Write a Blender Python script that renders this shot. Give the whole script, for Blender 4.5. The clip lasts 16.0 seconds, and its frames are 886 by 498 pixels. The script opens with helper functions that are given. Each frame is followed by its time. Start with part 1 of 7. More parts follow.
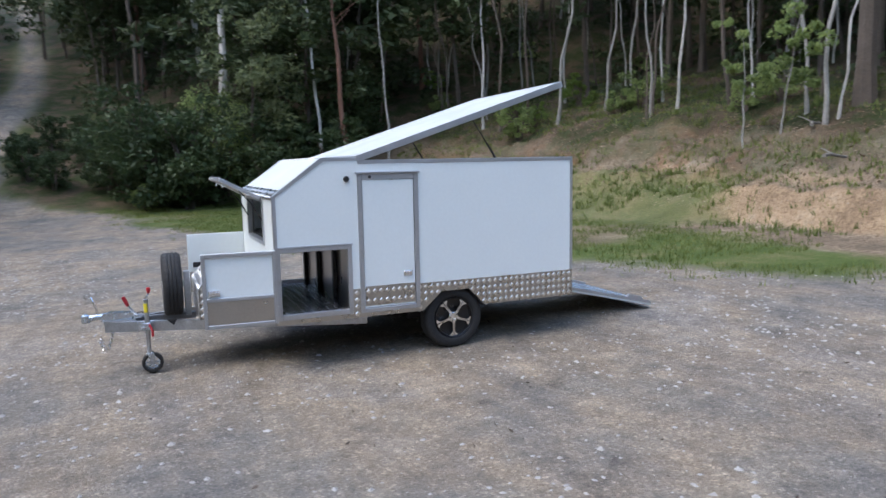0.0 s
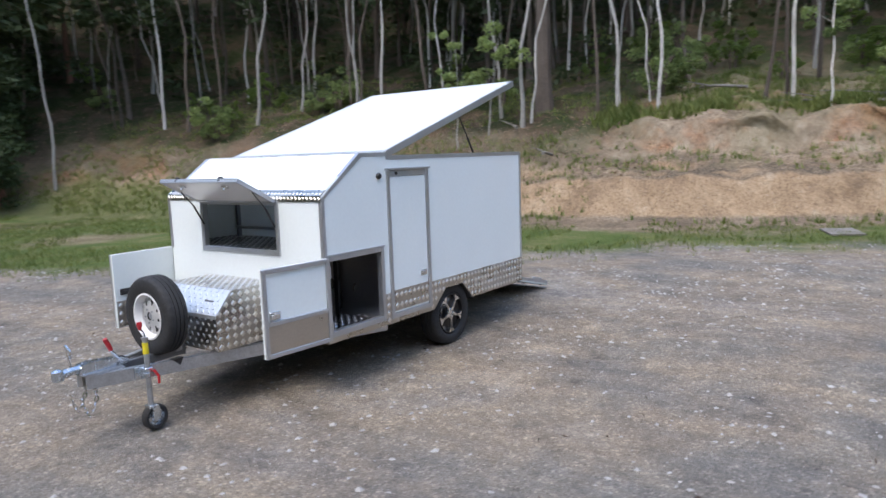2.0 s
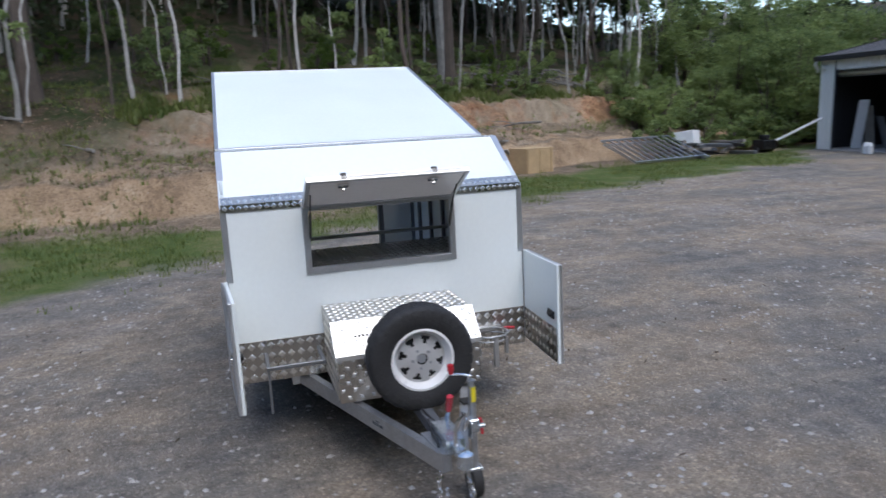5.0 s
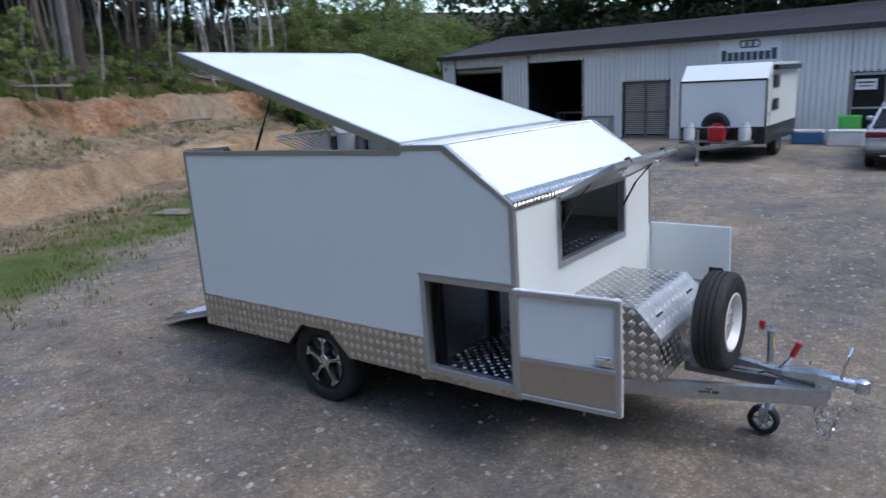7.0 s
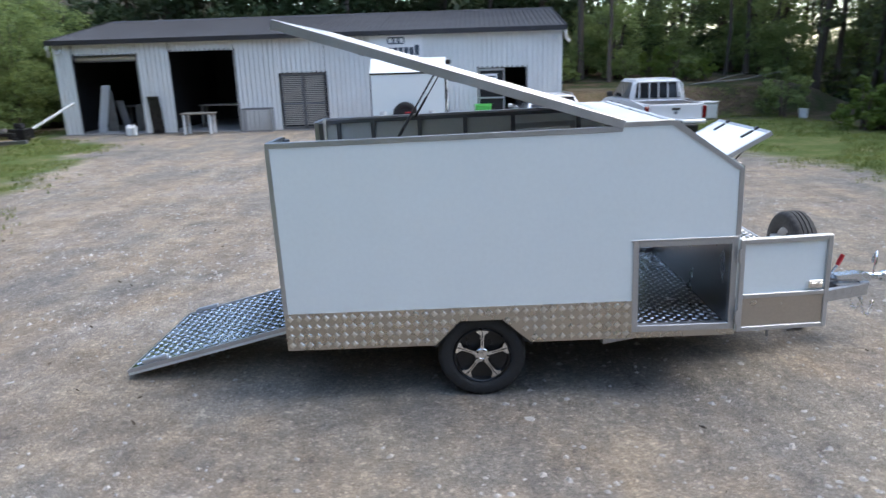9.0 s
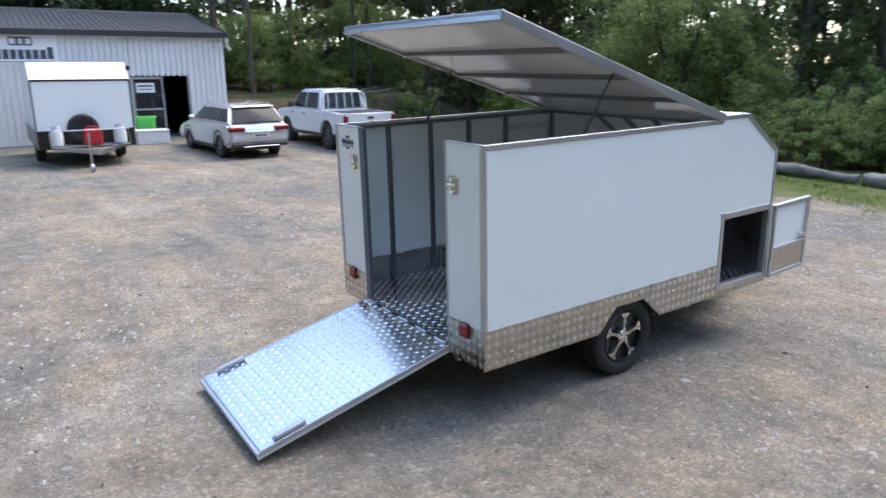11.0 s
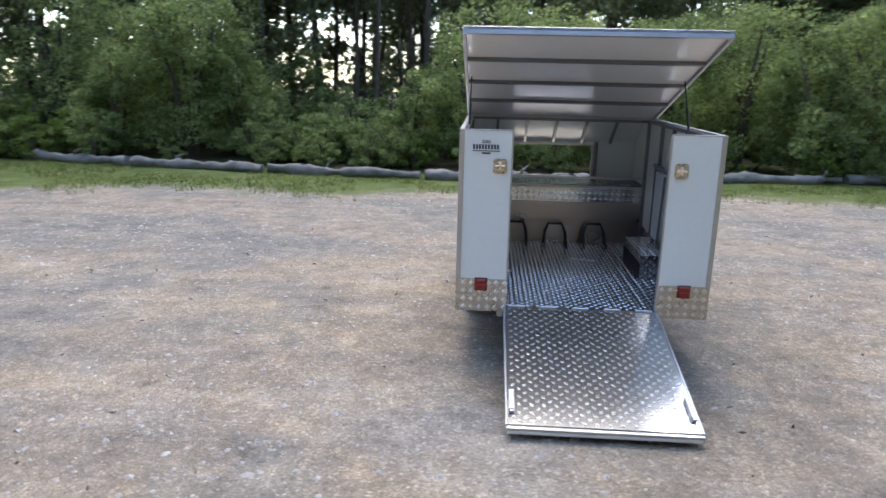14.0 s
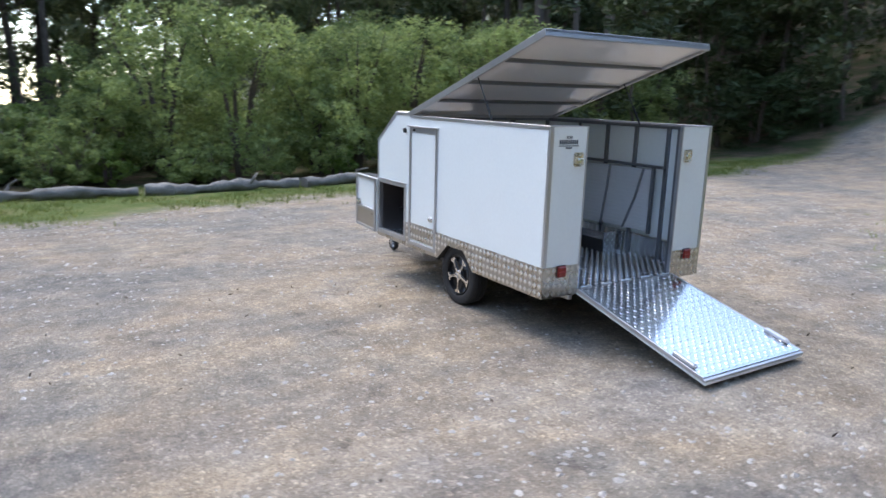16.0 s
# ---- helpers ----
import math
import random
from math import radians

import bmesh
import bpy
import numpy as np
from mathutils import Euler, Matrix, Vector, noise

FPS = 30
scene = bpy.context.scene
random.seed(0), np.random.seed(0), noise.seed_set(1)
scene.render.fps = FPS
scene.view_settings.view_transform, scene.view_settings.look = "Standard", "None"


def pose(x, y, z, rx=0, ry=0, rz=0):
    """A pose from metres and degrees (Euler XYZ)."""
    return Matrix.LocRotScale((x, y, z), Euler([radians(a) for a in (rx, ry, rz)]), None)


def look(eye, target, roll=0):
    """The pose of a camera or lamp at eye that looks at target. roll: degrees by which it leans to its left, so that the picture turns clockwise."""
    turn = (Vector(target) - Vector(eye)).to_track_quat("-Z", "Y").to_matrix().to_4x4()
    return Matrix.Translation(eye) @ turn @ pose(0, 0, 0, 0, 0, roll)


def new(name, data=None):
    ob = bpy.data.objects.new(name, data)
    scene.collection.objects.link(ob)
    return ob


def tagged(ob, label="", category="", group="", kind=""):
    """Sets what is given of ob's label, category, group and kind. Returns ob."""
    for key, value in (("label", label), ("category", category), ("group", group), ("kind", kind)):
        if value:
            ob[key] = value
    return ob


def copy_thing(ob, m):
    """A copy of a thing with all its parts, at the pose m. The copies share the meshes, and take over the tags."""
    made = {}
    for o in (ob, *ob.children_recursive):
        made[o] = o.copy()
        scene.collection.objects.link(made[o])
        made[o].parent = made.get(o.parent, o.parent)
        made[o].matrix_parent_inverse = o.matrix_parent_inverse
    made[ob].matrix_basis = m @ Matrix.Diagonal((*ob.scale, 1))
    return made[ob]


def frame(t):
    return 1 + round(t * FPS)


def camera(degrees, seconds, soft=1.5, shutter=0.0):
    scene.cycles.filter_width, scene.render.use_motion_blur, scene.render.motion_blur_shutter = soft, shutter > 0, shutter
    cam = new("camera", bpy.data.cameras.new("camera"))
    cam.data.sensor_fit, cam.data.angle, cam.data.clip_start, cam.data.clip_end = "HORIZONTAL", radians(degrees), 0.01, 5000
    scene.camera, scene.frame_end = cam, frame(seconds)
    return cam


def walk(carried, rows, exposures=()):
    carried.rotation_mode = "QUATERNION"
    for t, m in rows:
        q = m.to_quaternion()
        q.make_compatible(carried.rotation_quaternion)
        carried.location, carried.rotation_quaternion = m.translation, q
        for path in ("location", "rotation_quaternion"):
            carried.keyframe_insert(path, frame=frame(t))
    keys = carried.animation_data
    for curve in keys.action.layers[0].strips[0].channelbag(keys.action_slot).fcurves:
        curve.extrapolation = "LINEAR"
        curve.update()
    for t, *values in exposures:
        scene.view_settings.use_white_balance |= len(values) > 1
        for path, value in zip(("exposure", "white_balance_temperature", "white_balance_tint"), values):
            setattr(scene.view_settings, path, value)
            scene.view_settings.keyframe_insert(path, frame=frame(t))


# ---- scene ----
cam = camera(65.5, 16.0, shutter=0.4)
PATH = [
    (0, (-1.079, -7.59, 2.02), (-0.298, -5.768, 1.757), -2.3),
    (0.5, (-1.811, -7.207, 2.061), (-0.826, -5.488, 1.786), -2.3),
    (1, (-2.555, -6.648, 2.055), (-1.355, -5.072, 1.778), -2.6),
    (1.5, (-3.31, -5.977, 2.088), (-1.899, -4.589, 1.799), -2.5),
    (2, (-3.983, -5.148, 2.111), (-2.38, -3.991, 1.809), -2.7),
    (2.5, (-4.513, -4.231, 2.125), (-2.756, -3.328, 1.813), -2.8),
    (3, (-4.933, -3.247, 2.153), (-3.061, -2.624, 1.825), -2.9),
    (3.5, (-5.211, -2.22, 2.188), (-3.269, -1.891, 1.84), -2.9),
    (4, (-5.239, -1.145, 2.217), (-3.274, -1.113, 1.845), -2.9),
    (4.2, (-5.207, -0.712, 2.235), (-3.246, -0.8, 1.854), -2.7),
    (6.3, (-3.209, 3.377, 2.364), (-1.697, 2.139, 1.936), -3.4),
    (6.5, (-2.919, 3.706, 2.385), (-1.489, 2.378, 1.946), -3.2),
    (7, (-2.109, 4.45, 2.423), (-0.911, 2.917, 1.96), -2.9),
    (7.5, (-1.202, 5.06, 2.459), (-0.265, 3.361, 1.974), -2.6),
    (8, (-0.185, 5.474, 2.484), (0.47, 3.653, 1.978), -2.2),
    (8.5, (0.867, 5.744, 2.493), (1.229, 3.848, 1.97), -1.9),
    (9, (1.947, 5.851, 2.497), (2.009, 3.923, 1.969), -1.7),
    (9.2, (2.378, 5.841, 2.502), (2.317, 3.913, 1.973), -1.6),
    (11.5, (6.797, 3.869, 2.436), (5.486, 2.445, 1.933), 0.3),
    (12, (7.54, 3.096, 2.424), (6.025, 1.888, 1.93), 0.7),
    (12.5, (8.175, 2.237, 2.424), (6.489, 1.277, 1.939), 0.7),
    (13, (8.618, 1.254, 2.359), (6.802, 0.561, 1.889), 1.2),
    (13.5, (8.906, 0.202, 2.31), (7.001, -0.203, 1.855), 1.5),
    (14, (9.03, -0.862, 2.242), (7.082, -0.974, 1.805), 1.4),
    (14.5, (9.034, -1.894, 2.162), (7.085, -1.722, 1.749), 1.3),
    (15, (8.923, -2.964, 2.191), (7.022, -2.508, 1.768), 1.2),
    (15.5, (8.572, -4.021, 2.184), (6.763, -3.278, 1.763), 1.1),
    (16, (7.94, -5.042, 2.098), (6.278, -4.002, 1.701), 0.9),
]
EXPOSURES = [(0.0, 1.75, 6500, 9), (2.5, 1.75, 6650, 10), (3.5, 1.42, 6550, 9), (6.3, 1.15, 6200, 10), (7.0, 1.22, 6250, 10), (7.6, 1.45, 6400, 10), (9.0, 2.0, 6650, 7), (12.5, 2.2, 6800, 10), (16.0, 2.22, 6750, 9)]
walk(cam, [(t, look(eye, target, roll)) for t, eye, target, roll in PATH], EXPOSURES)

# ---- light ----
SUN_ELEV, SUN_AZ = 60.0, 262.0        # degrees; azimuth clockwise from +y
world = bpy.data.worlds.new("world")
scene.world = world
world.use_nodes = True
wn = world.node_tree
sky = wn.nodes.new("ShaderNodeTexSky")
sky.sky_type = "NISHITA"
sky.sun_disc = False
sky.sun_elevation = radians(SUN_ELEV)
sky.sun_rotation = radians(SUN_AZ)
sky.air_density, sky.dust_density, sky.ozone_density = 1.0, 1.2, 1.0
wn.links.new(sky.outputs["Color"], wn.nodes["Background"].inputs["Color"])
wn.nodes["Background"].inputs["Strength"].default_value = 0.15
sun = new("sun", bpy.data.lights.new("sun", "SUN"))
sun.data.energy, sun.data.angle, sun.data.color = 0.6, radians(40), (1.0, 0.94, 0.86)
sa, se = radians(SUN_AZ), radians(SUN_ELEV)
sun.matrix_world = look((0, 0, 30), (-30 * math.sin(sa) * math.cos(se), -30 * math.cos(sa) * math.cos(se), 30 - 30 * math.sin(se)))


# ---- materials ----
def mat(name, base, rough=0.5, metal=0.0, vary=0.12, scale=6.0, bump=0.0, fine=60.0, spec=0.5, rvary=0.1, per_object=0.0):
    """A surface with tone variation at two scales, uneven gloss and fine relief."""
    m = bpy.data.materials.new(name)
    m.use_nodes = True
    n, l = m.node_tree.nodes, m.node_tree.links
    b = n["Principled BSDF"]
    b.inputs["Metallic"].default_value = metal
    b.inputs["Specular IOR Level"].default_value = spec
    co = n.new("ShaderNodeTexCoord")
    big = n.new("ShaderNodeTexNoise")
    big.inputs["Scale"].default_value, big.inputs["Detail"].default_value = scale, 4
    small = n.new("ShaderNodeTexNoise")
    small.inputs["Scale"].default_value, small.inputs["Detail"].default_value = fine, 3
    for t in (big, small):
        l.new(co.outputs["Object"], t.inputs["Vector"])
    add = n.new("ShaderNodeMath")
    add.operation = "ADD"
    l.new(big.outputs["Fac"], add.inputs[0])
    l.new(small.outputs["Fac"], add.inputs[1])
    rng = n.new("ShaderNodeMapRange")
    rng.inputs["From Min"].default_value, rng.inputs["From Max"].default_value = 0.6, 1.4
    rng.inputs["To Min"].default_value, rng.inputs["To Max"].default_value = 1 - vary, 1 + vary
    l.new(add.outputs[0], rng.inputs["Value"])
    tone = rng.outputs["Result"]
    if per_object:
        oi = n.new("ShaderNodeObjectInfo")
        r2 = n.new("ShaderNodeMapRange")
        r2.inputs["To Min"].default_value, r2.inputs["To Max"].default_value = 1 - per_object, 1 + per_object
        l.new(oi.outputs["Random"], r2.inputs["Value"])
        mu = n.new("ShaderNodeMath")
        mu.operation = "MULTIPLY"
        l.new(tone, mu.inputs[0])
        l.new(r2.outputs["Result"], mu.inputs[1])
        tone = mu.outputs[0]
    hs = n.new("ShaderNodeHueSaturation")
    hs.inputs["Color"].default_value = (*base, 1)
    l.new(tone, hs.inputs["Value"])
    l.new(hs.outputs["Color"], b.inputs["Base Color"])
    rr = n.new("ShaderNodeMapRange")
    rr.inputs["To Min"].default_value, rr.inputs["To Max"].default_value = max(rough - rvary, 0.02), min(rough + rvary, 1)
    l.new(big.outputs["Fac"], rr.inputs["Value"])
    l.new(rr.outputs["Result"], b.inputs["Roughness"])
    if bump:
        bp = n.new("ShaderNodeBump")
        bp.inputs["Strength"].default_value, bp.inputs["Distance"].default_value = bump, 0.02
        l.new(small.outputs["Fac"], bp.inputs["Height"])
        l.new(bp.outputs["Normal"], b.inputs["Normal"])
    return m


def leaf_mat(name, dark, light, through_light=0.35):
    """Leaves that vary from clump to clump and let some light through."""
    m = bpy.data.materials.new(name)
    m.use_nodes = True
    n, l = m.node_tree.nodes, m.node_tree.links
    out = n["Material Output"]
    n.remove(n["Principled BSDF"])
    geo = n.new("ShaderNodeNewGeometry")
    noi = n.new("ShaderNodeTexNoise")
    noi.inputs["Scale"].default_value = 0.6
    l.new(geo.outputs["Position"], noi.inputs["Vector"])
    mul = n.new("ShaderNodeMath")
    mul.operation = "MULTIPLY_ADD"
    mul.inputs[1].default_value = 0.6
    l.new(geo.outputs["Random Per Island"], mul.inputs[0])
    sub = n.new("ShaderNodeMapRange")
    sub.inputs["From Min"].default_value, sub.inputs["From Max"].default_value = 0.35, 0.7
    sub.inputs["To Min"].default_value, sub.inputs["To Max"].default_value = 0.0, 0.5
    l.new(noi.outputs["Fac"], sub.inputs["Value"])
    l.new(sub.outputs["Result"], mul.inputs[2])
    mix = n.new("ShaderNodeMix")
    mix.data_type = "RGBA"
    mix.inputs["A"].default_value, mix.inputs["B"].default_value = (*dark, 1), (*light, 1)
    l.new(mul.outputs[0], mix.inputs["Factor"])
    dif, tra = n.new("ShaderNodeBsdfPrincipled"), n.new("ShaderNodeBsdfTranslucent")
    dif.inputs["Roughness"].default_value = 0.55
    dif.inputs["Specular IOR Level"].default_value = 0.3
    ms = n.new("ShaderNodeMixShader")
    ms.inputs[0].default_value = through_light
    l.new(mix.outputs["Result"], dif.inputs["Base Color"])
    l.new(mix.outputs["Result"], tra.inputs["Color"])
    l.new(dif.outputs[0], ms.inputs[1])
    l.new(tra.outputs[0], ms.inputs[2])
    l.new(ms.outputs[0], out.inputs["Surface"])
    return m


def glass_mat(name, tint):
    m = bpy.data.materials.new(name)
    m.use_nodes = True
    b = m.node_tree.nodes["Principled BSDF"]
    b.inputs["Base Color"].default_value = (*tint, 1)
    b.inputs["Roughness"].default_value = 0.04
    b.inputs["Specular IOR Level"].default_value = 0.3
    return m


WHITE = mat("white_panel", (0.85, 0.90, 0.89), 0.24, 0, 0.025, 1.5, 0.0, 30, rvary=0.05)
WHITE_IN = mat("inner_panel", (0.90, 0.87, 0.86), 0.16, 0.0, 0.05, 2.0, 0.0, 40, spec=0.9, rvary=0.04)
ALU = mat("aluminium_trim", (0.52, 0.53, 0.55), 0.36, 0.75, 0.10, 5, 0.05, 90)
ALU_D = mat("grey_frame", (0.20, 0.21, 0.23), 0.4, 0.6, 0.10, 5, 0.05, 90)
TREAD = mat("tread_plate", (0.50, 0.475, 0.435), 0.28, 1.0, 0.10, 7, 0.03, 120)
TREAD_F = mat("floor_tread_plate", (0.57, 0.58, 0.60), 0.17, 1.0, 0.10, 5, 0.01, 120, rvary=0.04)
# tread plate lightened in colour to stand in for reflected sky
SKY_PLATE = mat("sky_brightened_plate", (0.74, 0.75, 0.76), 0.40, 0.8, 0.06, 7, 0.02, 120)
# same plate in a darker colour, standing in for the dim trailer interior
SHADE_DECK = mat("shade_darkened_plate", (0.28, 0.285, 0.295), 0.24, 0.9, 0.25, 3, 0.02, 90, rvary=0.1)
# pads of the same plate, coloured lighter for the light they catch
BAR = mat("tread_bar_glint", (0.82, 0.79, 0.74), 0.30, 0.95, 0.08, 9, 0.0, 60)
BAR_F = mat("floor_bar_glint", (0.86, 0.87, 0.89), 0.22, 0.9, 0.08, 9, 0.0, 60)
GALV = mat("galvanised_steel", (0.50, 0.52, 0.55), 0.38, 0.9, 0.22, 14, 0.06, 70)
ZINC = mat("zinc_plated_steel", (0.58, 0.63, 0.68), 0.25, 0.9, 0.15, 20, 0.04, 90)
CHROME = mat("bright_steel", (0.75, 0.75, 0.75), 0.16, 1.0, 0.06, 20)
RUBBER = mat("tyre_rubber", (0.022, 0.022, 0.023), 0.75, 0, 0.3, 9, 0.25, 80)
BLACK = mat("black_plastic", (0.018, 0.018, 0.02), 0.45, 0, 0.2, 12, 0.05, 90)
BLACKP = mat("black_paint", (0.012, 0.012, 0.013), 0.3, 0.1, 0.15, 12)
RED = mat("red_plastic", (0.45, 0.02, 0.03), 0.35, 0, 0.12, 20)
REDL = mat("red_lens", (0.25, 0.016, 0.012), 0.2, 0, 0.12, 40)
YELLOW = mat("yellow_sticker", (0.75, 0.62, 0.03), 0.45, 0, 0.1, 30)
INK = mat("dark_blue_ink", (0.06, 0.08, 0.11), 0.5, 0, 0.1, 30)
RIMW = mat("white_rim_paint", (0.78, 0.78, 0.78), 0.3, 0, 0.05, 12)
POLISHED = mat("polished_aluminium", (0.47, 0.445, 0.43), 0.3, 1.0, 0.06, 3)
PLAINALU = mat("plain_sheet_aluminium", (0.50, 0.46, 0.41), 0.3, 0.85, 0.08, 4)
PANEL_W = mat("ribbed_white_panel", (0.62, 0.63, 0.64), 0.4, 0, 0.05, 5)
BRASS = mat("yellowed_chrome", (0.70, 0.66, 0.55), 0.28, 0.9, 0.15, 25)


# ---- mesh helpers ----
def part(name, bm, material, parent=None, label="", smooth=False, kind=""):
    """Links a bmesh as one mesh object, under a thing or part when parent is given."""
    me = bpy.data.meshes.new(name)
    bmesh.ops.recalc_face_normals(bm, faces=bm.faces)
    bm.to_mesh(me)
    bm.free()
    me.materials.append(material)
    if smooth:
        for p in me.polygons:
            p.use_smooth = True
        me.set_sharp_from_angle(angle=radians(38))
    ob = new(name, me)
    if parent is not None:
        ob.parent = parent
    return tagged(ob, label=label, kind=kind)


def thing(name, m, label, category, group="", kind=""):
    ob = new(name)
    ob.empty_display_size = 0.1
    ob.matrix_world = m
    return tagged(ob, label, category, group, kind)


def bx(bm, x0, x1, y0, y1, z0, z1, bev=0.0, m=None):
    """A box, its edges broken by bev."""
    t = bmesh.new()
    bmesh.ops.create_cube(t, size=1.0)
    for v in t.verts:
        v.co = Vector((x0 + (v.co.x + 0.5) * (x1 - x0), y0 + (v.co.y + 0.5) * (y1 - y0), z0 + (v.co.z + 0.5) * (z1 - z0)))
    if bev:
        bmesh.ops.bevel(t, geom=t.edges[:], offset=bev, segments=1, affect="EDGES")
    return merge(bm, t, m)


def merge(bm, t, m=None):
    if m is not None:
        t.transform(m)
    vs = [bm.verts.new(v.co) for v in t.verts]
    t.verts.index_update()
    for f in t.faces:
        bm.faces.new([vs[v.index] for v in f.verts])
    t.free()
    return bm


def box(*a, **k):
    return bx(bmesh.new(), *a, **k)


def prism(bm, pts, y0, y1, axis="y"):
    """A plan polygon drawn out: pts are (x, z) for axis y, (x, y) for axis z, (y, z) for axis x."""
    def at(p, h):
        return {"y": (p[0], h, p[1]), "z": (p[0], p[1], h), "x": (h, p[0], p[1])}[axis]
    a = [bm.verts.new(at(p, y0)) for p in pts]
    b = [bm.verts.new(at(p, y1)) for p in pts]
    bm.faces.new(a)
    bm.faces.new(b[::-1])
    for i in range(len(pts)):
        j = (i + 1) % len(pts)
        bm.faces.new((a[i], b[i], b[j], a[j]))
    return bm


def rod(bm, p, q, r, r2=None, seg=10, cap=True):
    """A round bar from p to q."""
    p, q = Vector(p), Vector(q)
    r2 = r if r2 is None else r2
    w = (q - p).normalized()
    u = w.orthogonal().normalized()
    v = w.cross(u)
    a, b = [], []
    for i in range(seg):
        c, s = math.cos(math.tau * i / seg), math.sin(math.tau * i / seg)
        a.append(bm.verts.new(p + (u * c + v * s) * r))
        b.append(bm.verts.new(q + (u * c + v * s) * r2))
    for i in range(seg):
        j = (i + 1) % seg
        bm.faces.new((a[i], a[j], b[j], b[i]))
    if cap:
        bm.faces.new(a[::-1])
        bm.faces.new(b)
    return bm


def tube(bm, pts, r, seg=8):
    """A bent round bar through pts."""
    pts = [Vector(p) for p in pts]
    rings = []
    u = None
    for i, p in enumerate(pts):
        d = (pts[min(i + 1, len(pts) - 1)] - pts[max(i - 1, 0)]).normalized()
        u = d.orthogonal().normalized() if u is None else (u - d * u.dot(d)).normalized()
        v = d.cross(u)
        rr = r[i] if isinstance(r, (list, tuple)) else r
        rings.append([bm.verts.new(p + (u * math.cos(math.tau * k / seg) + v * math.sin(math.tau * k / seg)) * rr) for k in range(seg)])
    for a, b in zip(rings, rings[1:]):
        for k in range(seg):
            bm.faces.new((a[k], a[(k + 1) % seg], b[(k + 1) % seg], b[k]))
    bm.faces.new(rings[0][::-1])
    bm.faces.new(rings[-1])
    return bm


def lathe(bm, profile, seg=40, m=None, closed=False):
    """Turns (radius, y) points round the y axis."""
    t = bmesh.new()
    rings = []
    for r, y in profile:
        rings.append([t.verts.new((r * math.cos(math.tau * k / seg), y, r * math.sin(math.tau * k / seg))) for k in range(seg)])
    pairs = list(zip(rings, rings[1:])) + ([(rings[-1], rings[0])] if closed else [])
    for a, b in pairs:
        for k in range(seg):
            t.faces.new((a[k], a[(k + 1) % seg], b[(k + 1) % seg], b[k]))
    if not closed:
        t.faces.new(rings[0])
        t.faces.new(rings[-1])
    return merge(bm, t, m)


def mesh_from(name, verts, faces, material, parent=None, kind="", smooth=False, label=""):
    me = bpy.data.meshes.new(name)
    me.from_pydata(verts, [], faces)
    me.materials.append(material)
    if smooth:
        me.polygons.foreach_set("use_smooth", [True] * len(me.polygons))
    ob = new(name, me)
    if parent is not None:
        ob.parent = parent
    return tagged(ob, kind=kind, label=label)


def treads(name, spans, material, parent, inside=None, pitch=0.058, few=False):
    """Raised pads or lens-shaped bars of tread plate. spans: (origin, u, v, width, height)."""
    vs, fs = [], []
    for o, u, v, w, h in spans:
        o, u, v = Vector(o), Vector(u).normalized(), Vector(v).normalized()
        nrm = u.cross(v)
        nu, nv = max(int(w / pitch), 1), max(int((2 if few else 1) * h / pitch), 1)
        for i in range(nu):
            for j in range(nv):
                cu, cv = (i + (0.5 if not few else 0.25 + 0.5 * (j % 2))) * w / nu, (j + 0.5) * h / nv
                if inside and not inside(o + u * cu + v * cv):
                    continue
                s = 1 if j % 2 else -1
                a, b = (u + v * s).normalized(), (v - u * s).normalized()
                c = o + u * cu + v * cv
                n0 = len(vs)
                (e, f), r0, r1 = ((a, b * 0.7), pitch * 0.27, pitch * 0.18) if few else ((u, v), pitch * 0.42, pitch * 0.25)
                for r, up in ((r0, 0.0), (r1, 0.005)):
                    vs += [c + e * r + nrm * up, c + f * r + nrm * up, c - e * r + nrm * up, c - f * r + nrm * up]
                fs += [(n0 + k, n0 + (k + 1) % 4, n0 + 4 + (k + 1) % 4, n0 + 4 + k) for k in range(4)] + [(n0 + 4, n0 + 5, n0 + 6, n0 + 7)]
    return mesh_from(name, [tuple(p) for p in vs], fs, BAR if material is TREAD else BAR_F if material is TREAD_F else material, parent, "stuff")


def bars(name, rects, origin, u, v, material, parent):
    """Flat marks standing 2 mm proud: rects are (u0, u1, v0, v1)."""
    o, u, v = Vector(origin), Vector(u).normalized(), Vector(v).normalized()
    n = u.cross(v)
    bm = bmesh.new()
    for a0, a1, b0, b1 in rects:
        lo = [bm.verts.new(o + u * a + v * b) for a, b in ((a0, b0), (a1, b0), (a1, b1), (a0, b1))]
        hi = [bm.verts.new(p.co + n * 0.002) for p in lo]
        bm.faces.new(hi)
        for i in range(4):
            bm.faces.new((lo[i], lo[(i + 1) % 4], hi[(i + 1) % 4], hi[i]))
    return part(name, bm, material, parent)

# ---- ground ----
def lerp_keys(keys, v):
    """Straight-line interpolation in a short table of (place, value)."""
    if v <= keys[0][0]:
        return keys[0][1]
    for (a, p), (b, q) in zip(keys, keys[1:]):
        if v <= b:
            return p + (q - p) * (v - a) / (b - a)
    return keys[-1][1]


